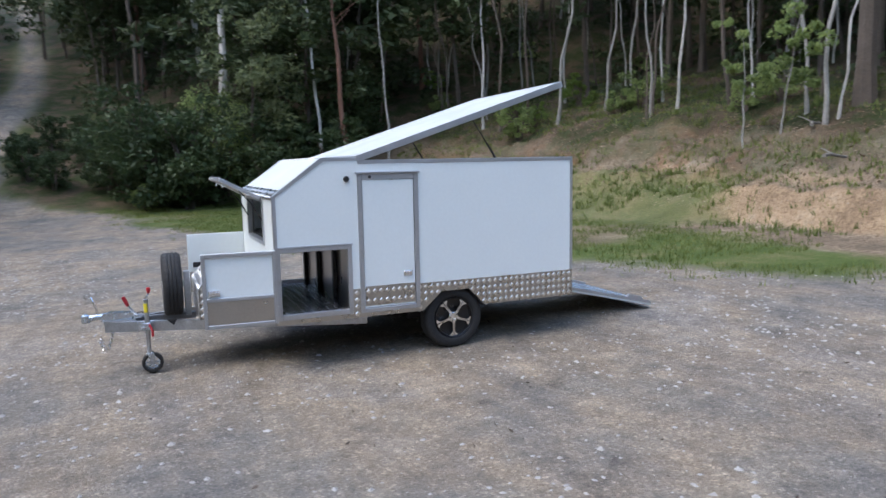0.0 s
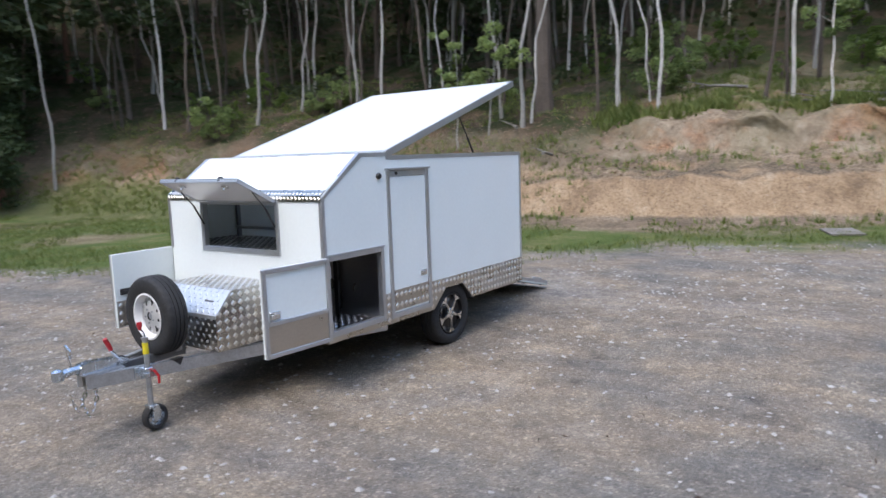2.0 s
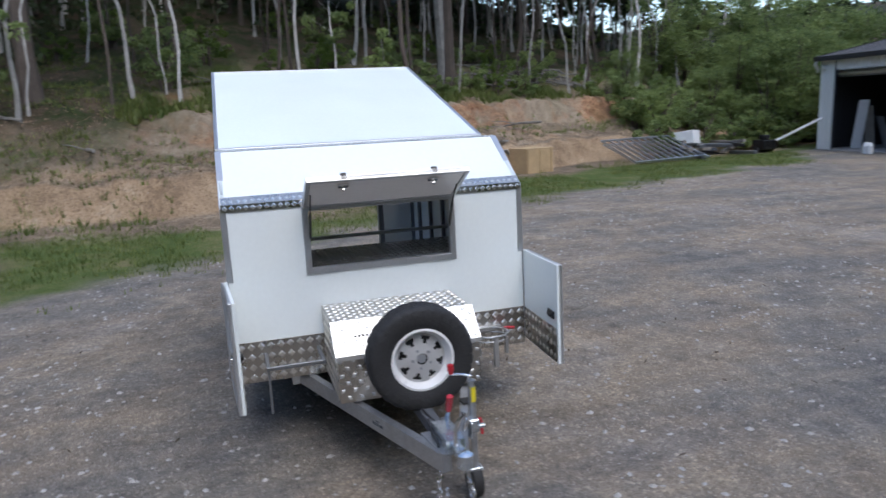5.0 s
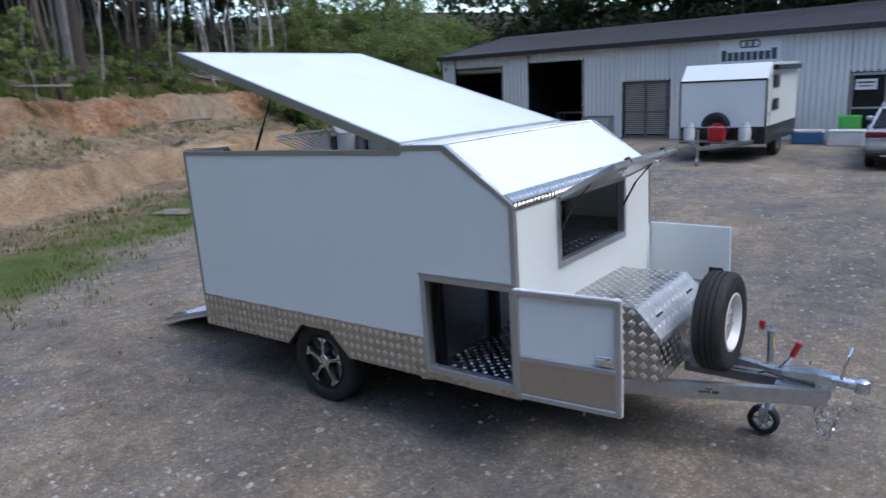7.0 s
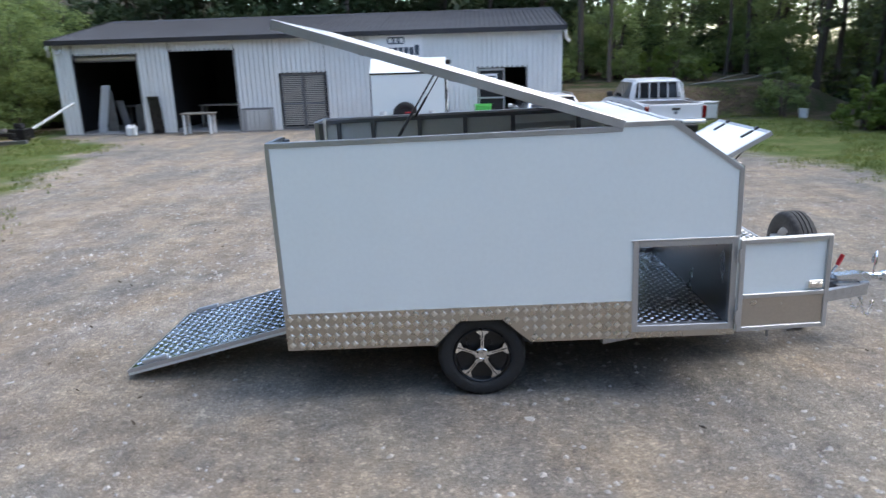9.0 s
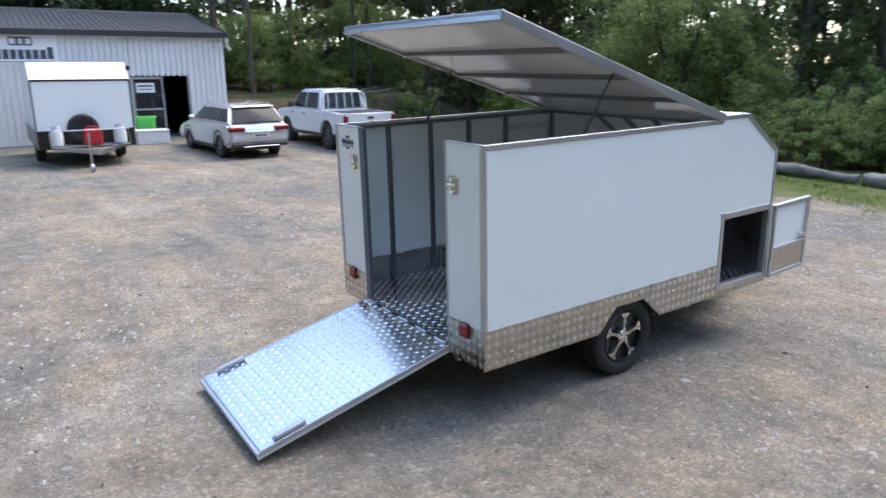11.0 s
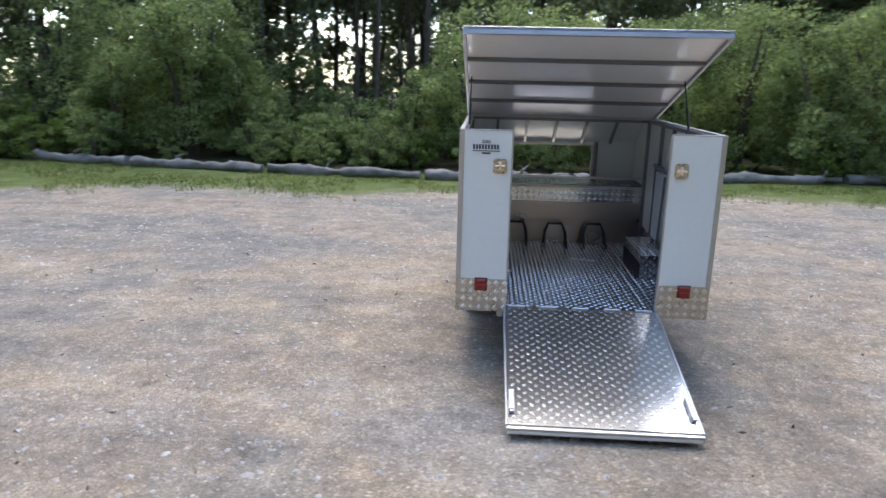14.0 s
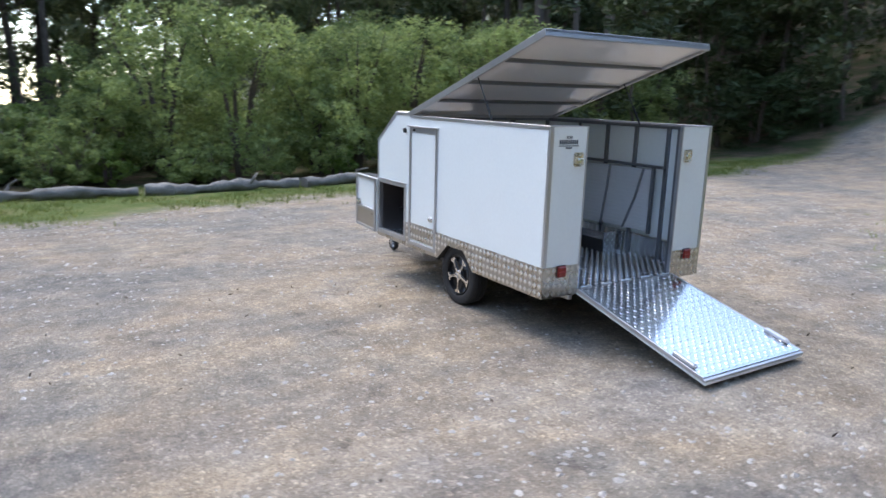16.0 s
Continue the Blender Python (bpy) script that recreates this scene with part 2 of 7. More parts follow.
EAST_EDGE = [(-60, 19), (-30, 19), (-21.5, 17.5), (-17, 13.6), (-12.5, 12.9), (-8.7, 11.5), (-5.8, 10.3), (-3.6, 9.7), (-1.3, 8.7), (0.5, 7.2), (2.6, 6.1), (4.8, 4.3), (7.5, 2.7), (9.3, 1.7), (12, 1.1), (16, -0.1), (19, -1.5), (24.6, -2.4), (30, -7.3), (36, -8.0), (44, -7.5), (52, -7.3), (65, -8.3), (100, -11.8)]
WEST_EDGE = [(-60, -4), (-26, -4.2), (-15, -4.6), (-13.6, -5), (-8.5, -6.3), (-5, -5.6), (-1.5, -6.9), (1.5, -7.4), (8, -6.9), (14.6, -7), (24, -9.4), (30, -10.9), (36, -10.4), (44, -9.5), (52, -9.3), (65, -10.0), (100, -13.6)]
BANK_FOOT = [(-60, 24), (-25, 22), (-12, 19.4), (-8, 17.8), (-6, 16.6), (-3.3, 14.4), (0, 13.4), (5, 13.2), (9, 13.0), (11.4, 12.3), (24, 9.5), (32, 5.5), (45, 0), (60, -5), (110, -15)]


def smooth01(a, b, v):
    t = min(max((v - a) / (b - a), 0.0), 1.0)
    return t * t * (3 - 2 * t)


def wobble(x, y, s, seed=0.0):
    return noise.noise(Vector((x * s, y * s, seed)))


CUT_H = 0.92      # the steep red face at the top of the bank


def ground_height(x, y):
    """Height of the ground at one place of the plan."""
    d = x - float(lerp_keys(BANK_FOOT, y))
    d += 0.8 * wobble(x, y, 0.18, 3.0) + 0.25 * wobble(x, y, 0.7, 5.0)
    south = float(smooth01(5.0, 1.0, y))       # where the upper cut stands
    spur = 1 - min(1.0, 2.6 * abs(wobble(0.15 * x, y, 0.62, 14.0)) + 0.5 * abs(wobble(0.0, y, 2.7, 15.0)))
    north = float(smooth01(6.0, 7.6, y + 0.8 * wobble(x, y, 0.6, 18.0)))
    low = 1.0 * float(smooth01(-0.1 - 1.5 * north, 0.85 + 0.6 * north, d + 0.15 * spur))
    talus = 0.24 * min(max(d - 1.0, 0.0), 2.4)
    foot = 3.55 - 0.95 * spur + 0.25 * wobble(x, y, 1.6, 8.0)
    cut = CUT_H * min(max((d - foot) / (3.85 - foot), 0.0), 1.0)
    hill = 0.26 * min(max(d - 4.0, 0.0), 60) + 0.05 * min(max(d - 12, 0), 60)
    litter = 0.30 * min(max(d - 0.8, 0.0), 4.2)
    z = low + talus + south * cut + (1 - south) * litter + hill
    z *= float(smooth01(-60, -14, y)) * 0.7 + 0.3
    if d > 0:
        z += (0.22 * wobble(x, y, 0.8, 1.0) + 0.13 * wobble(x, y, 2.1, 2.0) + 0.10 * wobble(x, y, 4.5, 4.0) + 0.06 * wobble(x, y, 9.0, 6.0)) * min(d, 1)
    z += 0.1675 * (math.sqrt((y - 27) ** 2 + 6) + y - 27) * float(smooth01(14, 24, y))
    z += 0.22 * min(max(-33 - y, 0.0), 40) * float(smooth01(-8, 4, x))
    z += (1.1 * float(smooth01(-22.6, -24.0, y + 0.5 * wobble(x, y, 0.6, 9.0))) + 0.07 * min(max(-24 - y, 0.0), 30)) * float(smooth01(-1.6, -2.6, x)) * (1 - 0.85 * float(smooth01(-12, -15, x)))
    z += 0.04 * min(max(-16 - x, 0.0), 30)
    z -= 0.10 * float(smooth01(-8.5, -12.5, y)) * float(smooth01(-20.0, -17.5, y)) * float(smooth01(3.5, 0.5, x)) * float(smooth01(-10.0, -7.0, x))
    return z + 0.02 * wobble(x, y, 0.35, 0.0)


def spaced(lo, hi, a, b, step, grow=1.16):
    mid = list(np.arange(a, b + step / 2, step))
    s, v = step, a
    left = []
    while v > lo:
        s *= grow
        v -= s
        left.append(v)
    s, v = step, b
    right = []
    while v < hi:
        s *= grow
        v += s
        right.append(v)
    return left[::-1] + mid + right


def make_ground():
    xs, ys = spaced(-400, 12.5, -12, 12.5, 0.27)[:-1] + spaced(12.5, 400, 12.5, 20.5, 0.11), spaced(-400, 400, -24, 22, 0.22)
    verts, grass, soil, wood = [], [], [], []
    for y in ys:
        e, w, f = float(lerp_keys(EAST_EDGE, y)), float(lerp_keys(WEST_EDGE, y)), float(lerp_keys(BANK_FOOT, y))
        for x in xs:
            lip = x - f + 0.8 * wobble(x, y, 0.18, 3.0) + 0.25 * wobble(x, y, 0.7, 5.0)
            lip = 0.34 * float(smooth01(3.6, 3.84, lip)) * float(smooth01(5.2, 4.0, lip)) * float(smooth01(3.5, 0.5, y)) * max(0.0, 0.75 + 1.2 * wobble(x, y, 0.55, 17.0))
            verts.append((x - lip, y, ground_height(x, y)))
            n1 = 1.1 * wobble(x, y, 0.5, 11.0) + 0.6 * wobble(x, y, 1.7, 12.0)
            g = max(float(smooth01(-0.3, 1.0, x - e + n1)), float(smooth01(-0.3, 1.2, w - x + n1)))
            d = x - f
            patch = float(smooth01(-0.05, 0.3, wobble(x, y, 0.45, 21.0) + 0.4 * wobble(x, y, 1.4, 22.0)))
            so = float(smooth01(-2.9, -1.7, d + n1)) * (1 - 0.2 * patch * float(smooth01(1.2, 2.5, d))) * (1 - (0.35 + 0.4 * patch) * float(smooth01(5.0, 6.0, d + 0.5 * n1)) * float(smooth01(4.0, 1.0, y)))
            north = float(smooth01(6.0, 7.4, y + 0.8 * n1))
            so *= 1 - 0.75 * north * float(smooth01(1.6, 0.9, d + 0.4 * n1))
            nn_s = 1.2 * wobble(x, y, 0.5, 52.0)
            dirt_s = float(smooth01(0.15, 0.5, wobble(x, y, 0.25, 31.0))) * 0.75 * float(smooth01(0.5, 3, x - e))
            grass.append(g)
            sw = float(smooth01(-21.8, -22.8, y)) * float(smooth01(-1.2, -2.0, x)) * float(smooth01(-14.5, -12.0, x + nn_s)) * float(smooth01(-25.2, -24.2, y + 0.4 * nn_s))
            soil.append(max(so, dirt_s, sw))
            nn = 1.6 * wobble(x, y, 0.3, 51.0)
            wd = max(float(smooth01(9.0, 15.0, d + nn)), 0.6 * float(smooth01(1.0, 2.0, d + 0.6 * nn)) * float(smooth01(1.8, 4.5, y + nn)), float(smooth01(2.0, 4.4, d + nn)) * float(smooth01(1.0, 4.5, y)), float(smooth01(0.0, 1.6, -10.4 - x + nn)), max(float(smooth01(0.5, 3.5, -24.5 - y + nn)), float(smooth01(-0.5, 2.0, -20.5 - y + nn)) * float(smooth01(-6.5, -8.5, x))) if x < 30 else 1.0)
            on_track = float(smooth01(-1.0, 0.6, x - w)) * float(smooth01(-1.0, 0.6, e - x)) if y > 0 else 0.0
            if y > 24:
                wd = max(wd, float(smooth01(24, 28, y)))
            wood.append(max(wd, 0.65 * sw, float(smooth01(-24.0, -25.0, y)) * float(smooth01(-1.2, -2.0, x))) * (1 - on_track))
    w = len(xs)
    faces = [(j * w + i, j * w + i + 1, (j + 1) * w + i + 1, (j + 1) * w + i) for j in range(len(ys) - 1) for i in range(w - 1)]
    ob = mesh_from("ground", verts, faces, GROUND, kind="structure", smooth=True)
    for nm, data in (("grass", grass), ("soil", soil), ("wood", wood)):
        ob.data.attributes.new(nm, "FLOAT", "POINT").data.foreach_set("value", data)
    tagged(ob, "gravel yard with grass verges, a clay bank and leaf-littered slope", "ground")
    return ob


def ground_mat():
    m = bpy.data.materials.new("ground")
    m.use_nodes = True
    n, l = m.node_tree.nodes, m.node_tree.links
    b = n["Principled BSDF"]
    b.inputs["Roughness"].default_value = 0.95
    b.inputs["Specular IOR Level"].default_value = 0.2
    geo = n.new("ShaderNodeNewGeometry")

    def tex(scale, detail=5, rough=0.55):
        t = n.new("ShaderNodeTexNoise")
        t.inputs["Scale"].default_value, t.inputs["Detail"].default_value, t.inputs["Roughness"].default_value = scale, detail, rough
        l.new(geo.outputs["Position"], t.inputs["Vector"])
        return t.outputs["Fac"]

    def ramp(fac, *stops):
        r = n.new("ShaderNodeValToRGB")
        el = r.color_ramp.elements
        while len(el) < len(stops):
            el.new(0.5)
        for e, (p, c) in zip(el, stops):
            e.position, e.color = p, (*c, 1)
        l.new(fac, r.inputs["Fac"])
        return r.outputs["Color"]

    def mix(fac, a, c, mode="MIX"):
        x = n.new("ShaderNodeMix")
        x.data_type, x.blend_type = "RGBA", mode
        if isinstance(fac, float):
            x.inputs["Factor"].default_value = fac
        else:
            l.new(fac, x.inputs["Factor"])
        l.new(a, x.inputs["A"])
        l.new(c, x.inputs["B"])
        return x.outputs["Result"]

    def attr(name):
        a = n.new("ShaderNodeAttribute")
        a.attribute_name = name
        return a.outputs["Fac"]

    gravel = ramp(tex(0.3, 6, 0.65), (0.34, (0.15, 0.145, 0.14)), (0.45, (0.205, 0.19, 0.172)), (0.54, (0.24, 0.205, 0.168)), (0.66, (0.275, 0.25, 0.225)))
    patches = ramp(tex(1.8, 9, 0.72), (0.30, (0.54, 0.54, 0.55)), (0.42, (0.9, 0.9, 0.91)), (0.56, (1.05, 1.04, 1.02)), (0.70, (1.42, 1.38, 1.32)))
    gravel = mix(1.0, gravel, patches, "MULTIPLY")
    grit = ramp(tex(55, 5, 0.85), (0.30, (0.62, 0.61, 0.60)), (0.48, (0.98, 0.98, 0.98)), (0.66, (1.32, 1.30, 1.27)))
    gravel = mix(1.0, gravel, grit, "MULTIPLY")
    along = n.new("ShaderNodeMapping")
    along.inputs["Scale"].default_value = (1.0, 0.16, 1.0)
    along.inputs["Rotation"].default_value = (0, 0, radians(7))
    l.new(geo.outputs["Position"], along.inputs["Vector"])
    ruts = n.new("ShaderNodeTexNoise")
    ruts.inputs["Scale"].default_value, ruts.inputs["Detail"].default_value, ruts.inputs["Roughness"].default_value = 1.3, 7, 0.68
    l.new(along.outputs["Vector"], ruts.inputs["Vector"])
    gravel = mix(1.0, gravel, ramp(ruts.outputs["Fac"], (0.32, (0.70, 0.725, 0.77)), (0.45, (0.93, 0.94, 0.955)), (0.55, (1.05, 1.03, 0.985)), (0.68, (1.24, 1.19, 1.11))), "MULTIPLY")
    cob = n.new("ShaderNodeTexVoronoi")
    cob.inputs["Scale"].default_value = 30
    l.new(geo.outputs["Position"], cob.inputs["Vector"])
    csep = n.new("ShaderNodeSeparateColor")
    l.new(cob.outputs["Color"], csep.inputs[0])
    gravel = mix(1.0, gravel, ramp(csep.outputs[1], (0.0, (0.86, 0.855, 0.85)), (0.3, (0.98, 0.98, 0.98)), (0.9, (1.03, 1.03, 1.02)), (1.0, (1.35, 1.33, 1.3))), "MULTIPLY")
    gravel = mix(1.0, gravel, ramp(tex(4, 9, 0.8), (0.30, (0.72, 0.7, 0.69)), (0.48, (1, 1, 1)), (0.68, (1.28, 1.27, 1.24))), "MULTIPLY")
    vor = n.new("ShaderNodeTexVoronoi")
    vor.inputs["Scale"].default_value = 26
    l.new(geo.outputs["Position"], vor.inputs["Vector"])
    peb = ramp(vor.outputs["Distance"], (0.0, (1, 1, 1)), (0.16, (0, 0, 0)))
    sep = n.new("ShaderNodeSeparateColor")
    l.new(vor.outputs["Color"], sep.inputs[0])
    few = n.new("ShaderNodeMath")
    few.operation = "GREATER_THAN"
    few.inputs[1].default_value = 0.70
    l.new(sep.outputs[0], few.inputs[0])
    both = n.new("ShaderNodeMath")
    both.operation = "MULTIPLY"
    l.new(peb, both.inputs[0])
    l.new(few.outputs[0], both.inputs[1])
    pale = n.new("ShaderNodeRGB")
    pale.outputs[0].default_value = (0.52, 0.49, 0.46, 1)
    gravel = mix(both.outputs[0], gravel, pale.outputs[0])
    vor2 = n.new("ShaderNodeTexVoronoi")
    vor2.inputs["Scale"].default_value = 55
    l.new(geo.outputs["Position"], vor2.inputs["Vector"])
    sep2 = n.new("ShaderNodeSeparateColor")
    l.new(vor2.outputs["Color"], sep2.inputs[0])
    gravel = mix(1.0, gravel, ramp(sep2.outputs[0], (0.0, (0.82, 0.815, 0.81)), (0.3, (0.97, 0.97, 0.97)), (0.85, (1.03, 1.03, 1.02)), (1.0, (1.5, 1.47, 1.43))), "MULTIPLY")
    turf = ramp(tex(1.1, 6, 0.7), (0.3, (0.055, 0.085, 0.022)), (0.48, (0.085, 0.12, 0.034)), (0.6, (0.13, 0.14, 0.055)), (0.73, (0.21, 0.18, 0.10)))
    turf = mix(1.0, turf, ramp(tex(22, 5, 0.8), (0.32, (0.5, 0.52, 0.46)), (0.5, (1, 1, 1)), (0.68, (1.4, 1.36, 1.25))), "MULTIPLY")
    clay = ramp(tex(0.5, 8, 0.7), (0.3, (0.10, 0.08, 0.06)), (0.43, (0.17, 0.135, 0.098)), (0.54, (0.25, 0.195, 0.138)), (0.68, (0.37, 0.31, 0.235)))
    clay = mix(1.0, clay, ramp(tex(9, 6, 0.75), (0.34, (0.38, 0.34, 0.30)), (0.48, (1, 1, 1)), (0.66, (1.5, 1.46, 1.4))), "MULTIPLY")
    clay = mix(1.0, clay, ramp(tex(38, 4, 0.8), (0.3, (0.55, 0.52, 0.5)), (0.5, (1, 1, 1)), (0.7, (1.4, 1.38, 1.34))), "MULTIPLY")
    sepz = n.new("ShaderNodeSeparateXYZ")
    l.new(geo.outputs["Normal"], sepz.inputs[0])
    steep = n.new("ShaderNodeMapRange")
    steep.inputs["From Min"].default_value, steep.inputs["From Max"].default_value = 0.96, 0.78
    l.new(sepz.outputs["Z"], steep.inputs["Value"])
    red = ramp(tex(1.6, 7, 0.7), (0.3, (0.15, 0.08, 0.045)), (0.42, (0.25, 0.135, 0.078)), (0.54, (0.345, 0.20, 0.118)), (0.66, (0.42, 0.30, 0.19)))
    red = mix(1.0, red, ramp(tex(11, 7, 0.75), (0.36, (0.4, 0.34, 0.29)), (0.47, (1, 1, 1)), (0.64, (1.3, 1.28, 1.24))), "MULTIPLY")
    red = mix(1.0, red, ramp(tex(34, 5, 0.8), (0.32, (0.5, 0.46, 0.42)), (0.48, (1, 1, 1)), (0.68, (1.4, 1.36, 1.3))), "MULTIPLY")
    scree = ramp(tex(2.2, 8, 0.75), (0.3, (0.17, 0.135, 0.10)), (0.5, (0.32, 0.255, 0.18)), (0.7, (0.45, 0.38, 0.29)))
    red = mix(ramp(tex(0.33, 5, 0.6), (0.42, (0, 0, 0)), (0.53, (1, 1, 1))), scree, red)
    tan = ramp(tex(0.9, 8, 0.72), (0.3, (0.20, 0.14, 0.09)), (0.46, (0.33, 0.235, 0.148)), (0.56, (0.40, 0.29, 0.185)), (0.7, (0.47, 0.385, 0.28)))
    tan = mix(1.0, tan, ramp(tex(16, 7, 0.8), (0.34, (0.5, 0.46, 0.42)), (0.48, (1, 1, 1)), (0.64, (1.32, 1.3, 1.27))), "MULTIPLY")
    sepp = n.new("ShaderNodeSeparateXYZ")
    l.new(geo.outputs["Position"], sepp.inputs[0])
    upper = n.new("ShaderNodeMapRange")
    upper.inputs["From Min"].default_value, upper.inputs["From Max"].default_value = 1.05, 1.4
    l.new(sepp.outputs["Z"], upper.inputs["Value"])
    red = mix(upper.outputs["Result"], tan, red)
    clay = mix(steep.outputs["Result"], clay, red)
    col = mix(attr("grass"), gravel, turf)
    col = mix(attr("soil"), col, clay)
    floor_ = ramp(tex(0.7, 7, 0.7), (0.30, (0.02, 0.032, 0.01)), (0.45, (0.035, 0.048, 0.016)), (0.55, (0.075, 0.058, 0.038)), (0.72, (0.14, 0.102, 0.07)))
    floor_ = mix(1.0, floor_, ramp(tex(14, 5, 0.75), (0.3, (0.5, 0.48, 0.45)), (0.5, (1, 1, 1)), (0.7, (1.4, 1.35, 1.3))), "MULTIPLY")
    col = mix(attr("wood"), col, floor_)
    l.new(col, b.inputs["Base Color"])
    h = n.new("ShaderNodeMath")
    h.operation = "ADD"
    l.new(tex(60, 4, 0.7), h.inputs[0])
    l.new(tex(7, 8, 0.72), h.inputs[1])
    clods = n.new("ShaderNodeMath")
    clods.operation = "MULTIPLY"
    l.new(tex(3.5, 8, 0.72), clods.inputs[0])
    l.new(attr("soil"), clods.inputs[1])
    h2 = n.new("ShaderNodeMath")
    h2.operation = "MULTIPLY_ADD"
    h2.inputs[1].default_value = 7.0
    l.new(clods.outputs[0], h2.inputs[0])
    l.new(h.outputs[0], h2.inputs[2])
    h = h2
    bp = n.new("ShaderNodeBump")
    bp.inputs["Strength"].default_value, bp.inputs["Distance"].default_value = 0.8, 0.024
    l.new(h.outputs[0], bp.inputs["Height"])
    l.new(bp.outputs["Normal"], b.inputs["Normal"])
    return m


GROUND = ground_mat()
make_ground()


# ---- the white box trailer ----
HW = 1.07          # half width
X0, X1 = -0.035, 3.275
ZB, ZC, ZT = 0.45, 0.74, 2.0
KNEE_Z, TOP_X, TOP_Z = 1.69, 0.453, 2.03
FLOOR_Z = 0.505
TILT_T = Matrix.Translation((1.82, 0, 0)) @ pose(0, 0, 0, 0, 1.3, 0) @ Matrix.Translation((-1.82, 0, 0))
trailer = thing("box_trailer", TILT_T, "white box trailer with raised roof lid and lowered ramp", "trailer")


def arch_pts():
    return [(1.455, ZB), (1.665, 0.635), (1.98, 0.635), (2.165, ZB)]


def side_wall(s):
    ya, yb = sorted((s * HW, s * (HW - 0.03)))
    left = s < 0
    bm = bmesh.new()
    dx = 0.79 if left else 0.715
    prism(bm, [(X0, 1.185), (dx, 1.185), (dx, TOP_Z), (TOP_X, TOP_Z), (X0, KNEE_Z)], ya, yb)
    if left:
        bx(bm, 0.715, 0.79, ya, yb, ZC, 1.185)
        bx(bm, 0.79, 1.425, ya, yb, 1.87, ZT)
        bx(bm, 1.425, X1, ya, yb, ZC, ZT)
    else:
        bx(bm, 0.715, X1, ya, yb, ZC, ZT)
    part("side_panel", bm, WHITE, trailer, "gloss white composite side panel")
    bm = bmesh.new()
    yo = s * 0.004
    a, b = ya + min(yo, 0), yb + max(yo, 0)
    ar = arch_pts()
    if left:
        bx(bm, 0.715, 0.79, a, b, ZB, ZC)
        bx(bm, 0.79, 1.425, a, b, ZB, 0.49)
        prism(bm, [(1.425, ZB)] + ar + [(X1, ZB), (X1, ZC), (1.425, ZC)], a, b)
    else:
        prism(bm, [(0.715, ZB)] + ar + [(X1, ZB), (X1, ZC), (0.715, ZC)], a, b)
    bx(bm, X0, 0.715, a, b, ZB, 0.495)
    skirt = part("skirt_plate", bm, TREAD, trailer, "aluminium tread plate skirt")

    def ok(p):
        if left and 0.79 < p.x < 1.425:
            return p.z < 0.49
        if 1.44 < p.x < 2.18:
            top = np.interp(p.x, [1.44, 1.665, 1.98, 2.18], [ZB, 0.66, 0.66, ZB])
            return p.z > top
        return True
    u = (1, 0, 0) if left else (-1, 0, 0)
    o = (0.72, s * (HW + 0.004), ZB + 0.005) if left else (X1, s * (HW + 0.004), ZB + 0.005)
    treads("tread_relief", [(o, u, (0, 0, 1), X1 - 0.72, ZC - ZB - 0.01)], TREAD, skirt, ok, 0.066)
    # wheel arch liner
    bm = bmesh.new()
    pts = [(1.44, ZB - 0.01), (1.655, 0.645), (1.99, 0.645), (2.18, ZB - 0.01)]
    inner = [(p[0] + (0.015 if p[0] < 1.8 else -0.015), p[1] - 0.012) for p in pts]
    prism(bm, pts + inner[::-1], *sorted((s * (HW - 0.002), s * 0.72)))
    bx(bm, 1.40, 2.22, *sorted((s * 0.715, s * 0.725)), 0.30, 0.65)
    part("wheel_arch", bm, RUBBER, trailer, "black wheel arch liner")
    # trim along the edges
    yt0, yt1 = sorted((s * (HW + 0.006), s * (HW - 0.035)))
    bm = bmesh.new()
    prism(bm, [(X0 - 0.005, KNEE_Z - 0.015), (X0 + 0.03, KNEE_Z - 0.02), (TOP_X + 0.015, TOP_Z - 0.03), (TOP_X - 0.01, TOP_Z + 0.006)], yt0, yt1)
    part("edge_trim", bm, ALU, trailer, "grey aluminium edge trim")
    part("edge_trim", box(X0 - 0.005, X0 + 0.03, yt0, yt1, 1.17, KNEE_Z - 0.016, 0.003), ALU, trailer)
    part("edge_trim", box(TOP_X, 0.80, yt0, yt1, TOP_Z - 0.03, TOP_Z + 0.006, 0.003), ALU, trailer)
    part("edge_trim", box(0.80, X1 + 0.004, yt0, yt1, ZT - 0.03, ZT + 0.008, 0.003), ALU, trailer)
    part("edge_trim", box(X1 - 0.026, X1 + 0.008, yt0, yt1, ZC, ZT - 0.03, 0.003), ALU, trailer)
    # inside lining, rails and studs
    yi = s * (HW - 0.03)
    studs = [0.76, 1.40, 1.87, 2.32, 2.78, 3.12]
    for x in studs:
        zt = 1.97
        part("wall_stud", box(x - 0.02, x + 0.02, *sorted((yi, yi - s * 0.035)), 0.742 if 1.38 < x < 2.24 else FLOOR_Z, zt, 0.002), ALU_D, trailer)
    for z in (1.97, 1.52):
        x0 = 0.78 if z > 1.9 else 1.17
        x1 = 3.24 if z > 1.9 else 1.53
        part("wall_rail", box(x0, x1, *sorted((yi, yi - s * 0.03)), z - 0.018, z + 0.018, 0.002), ALU_D, trailer)
    for ka, kb in ((0.74, 1.37), (2.25, 3.24)):
        part("kick_plate", box(ka, kb, *sorted((yi - s * 0.002, yi - s * 0.006)), FLOOR_Z, FLOOR_Z + 0.22), TREAD_F, trailer)
    # box over the wheel inside
    yw0, yw1 = sorted((yi - s * 0.008, s * 0.72))
    bm = box(1.38, 2.24, yw0, yw1, 0.722, 0.74, 0.003)
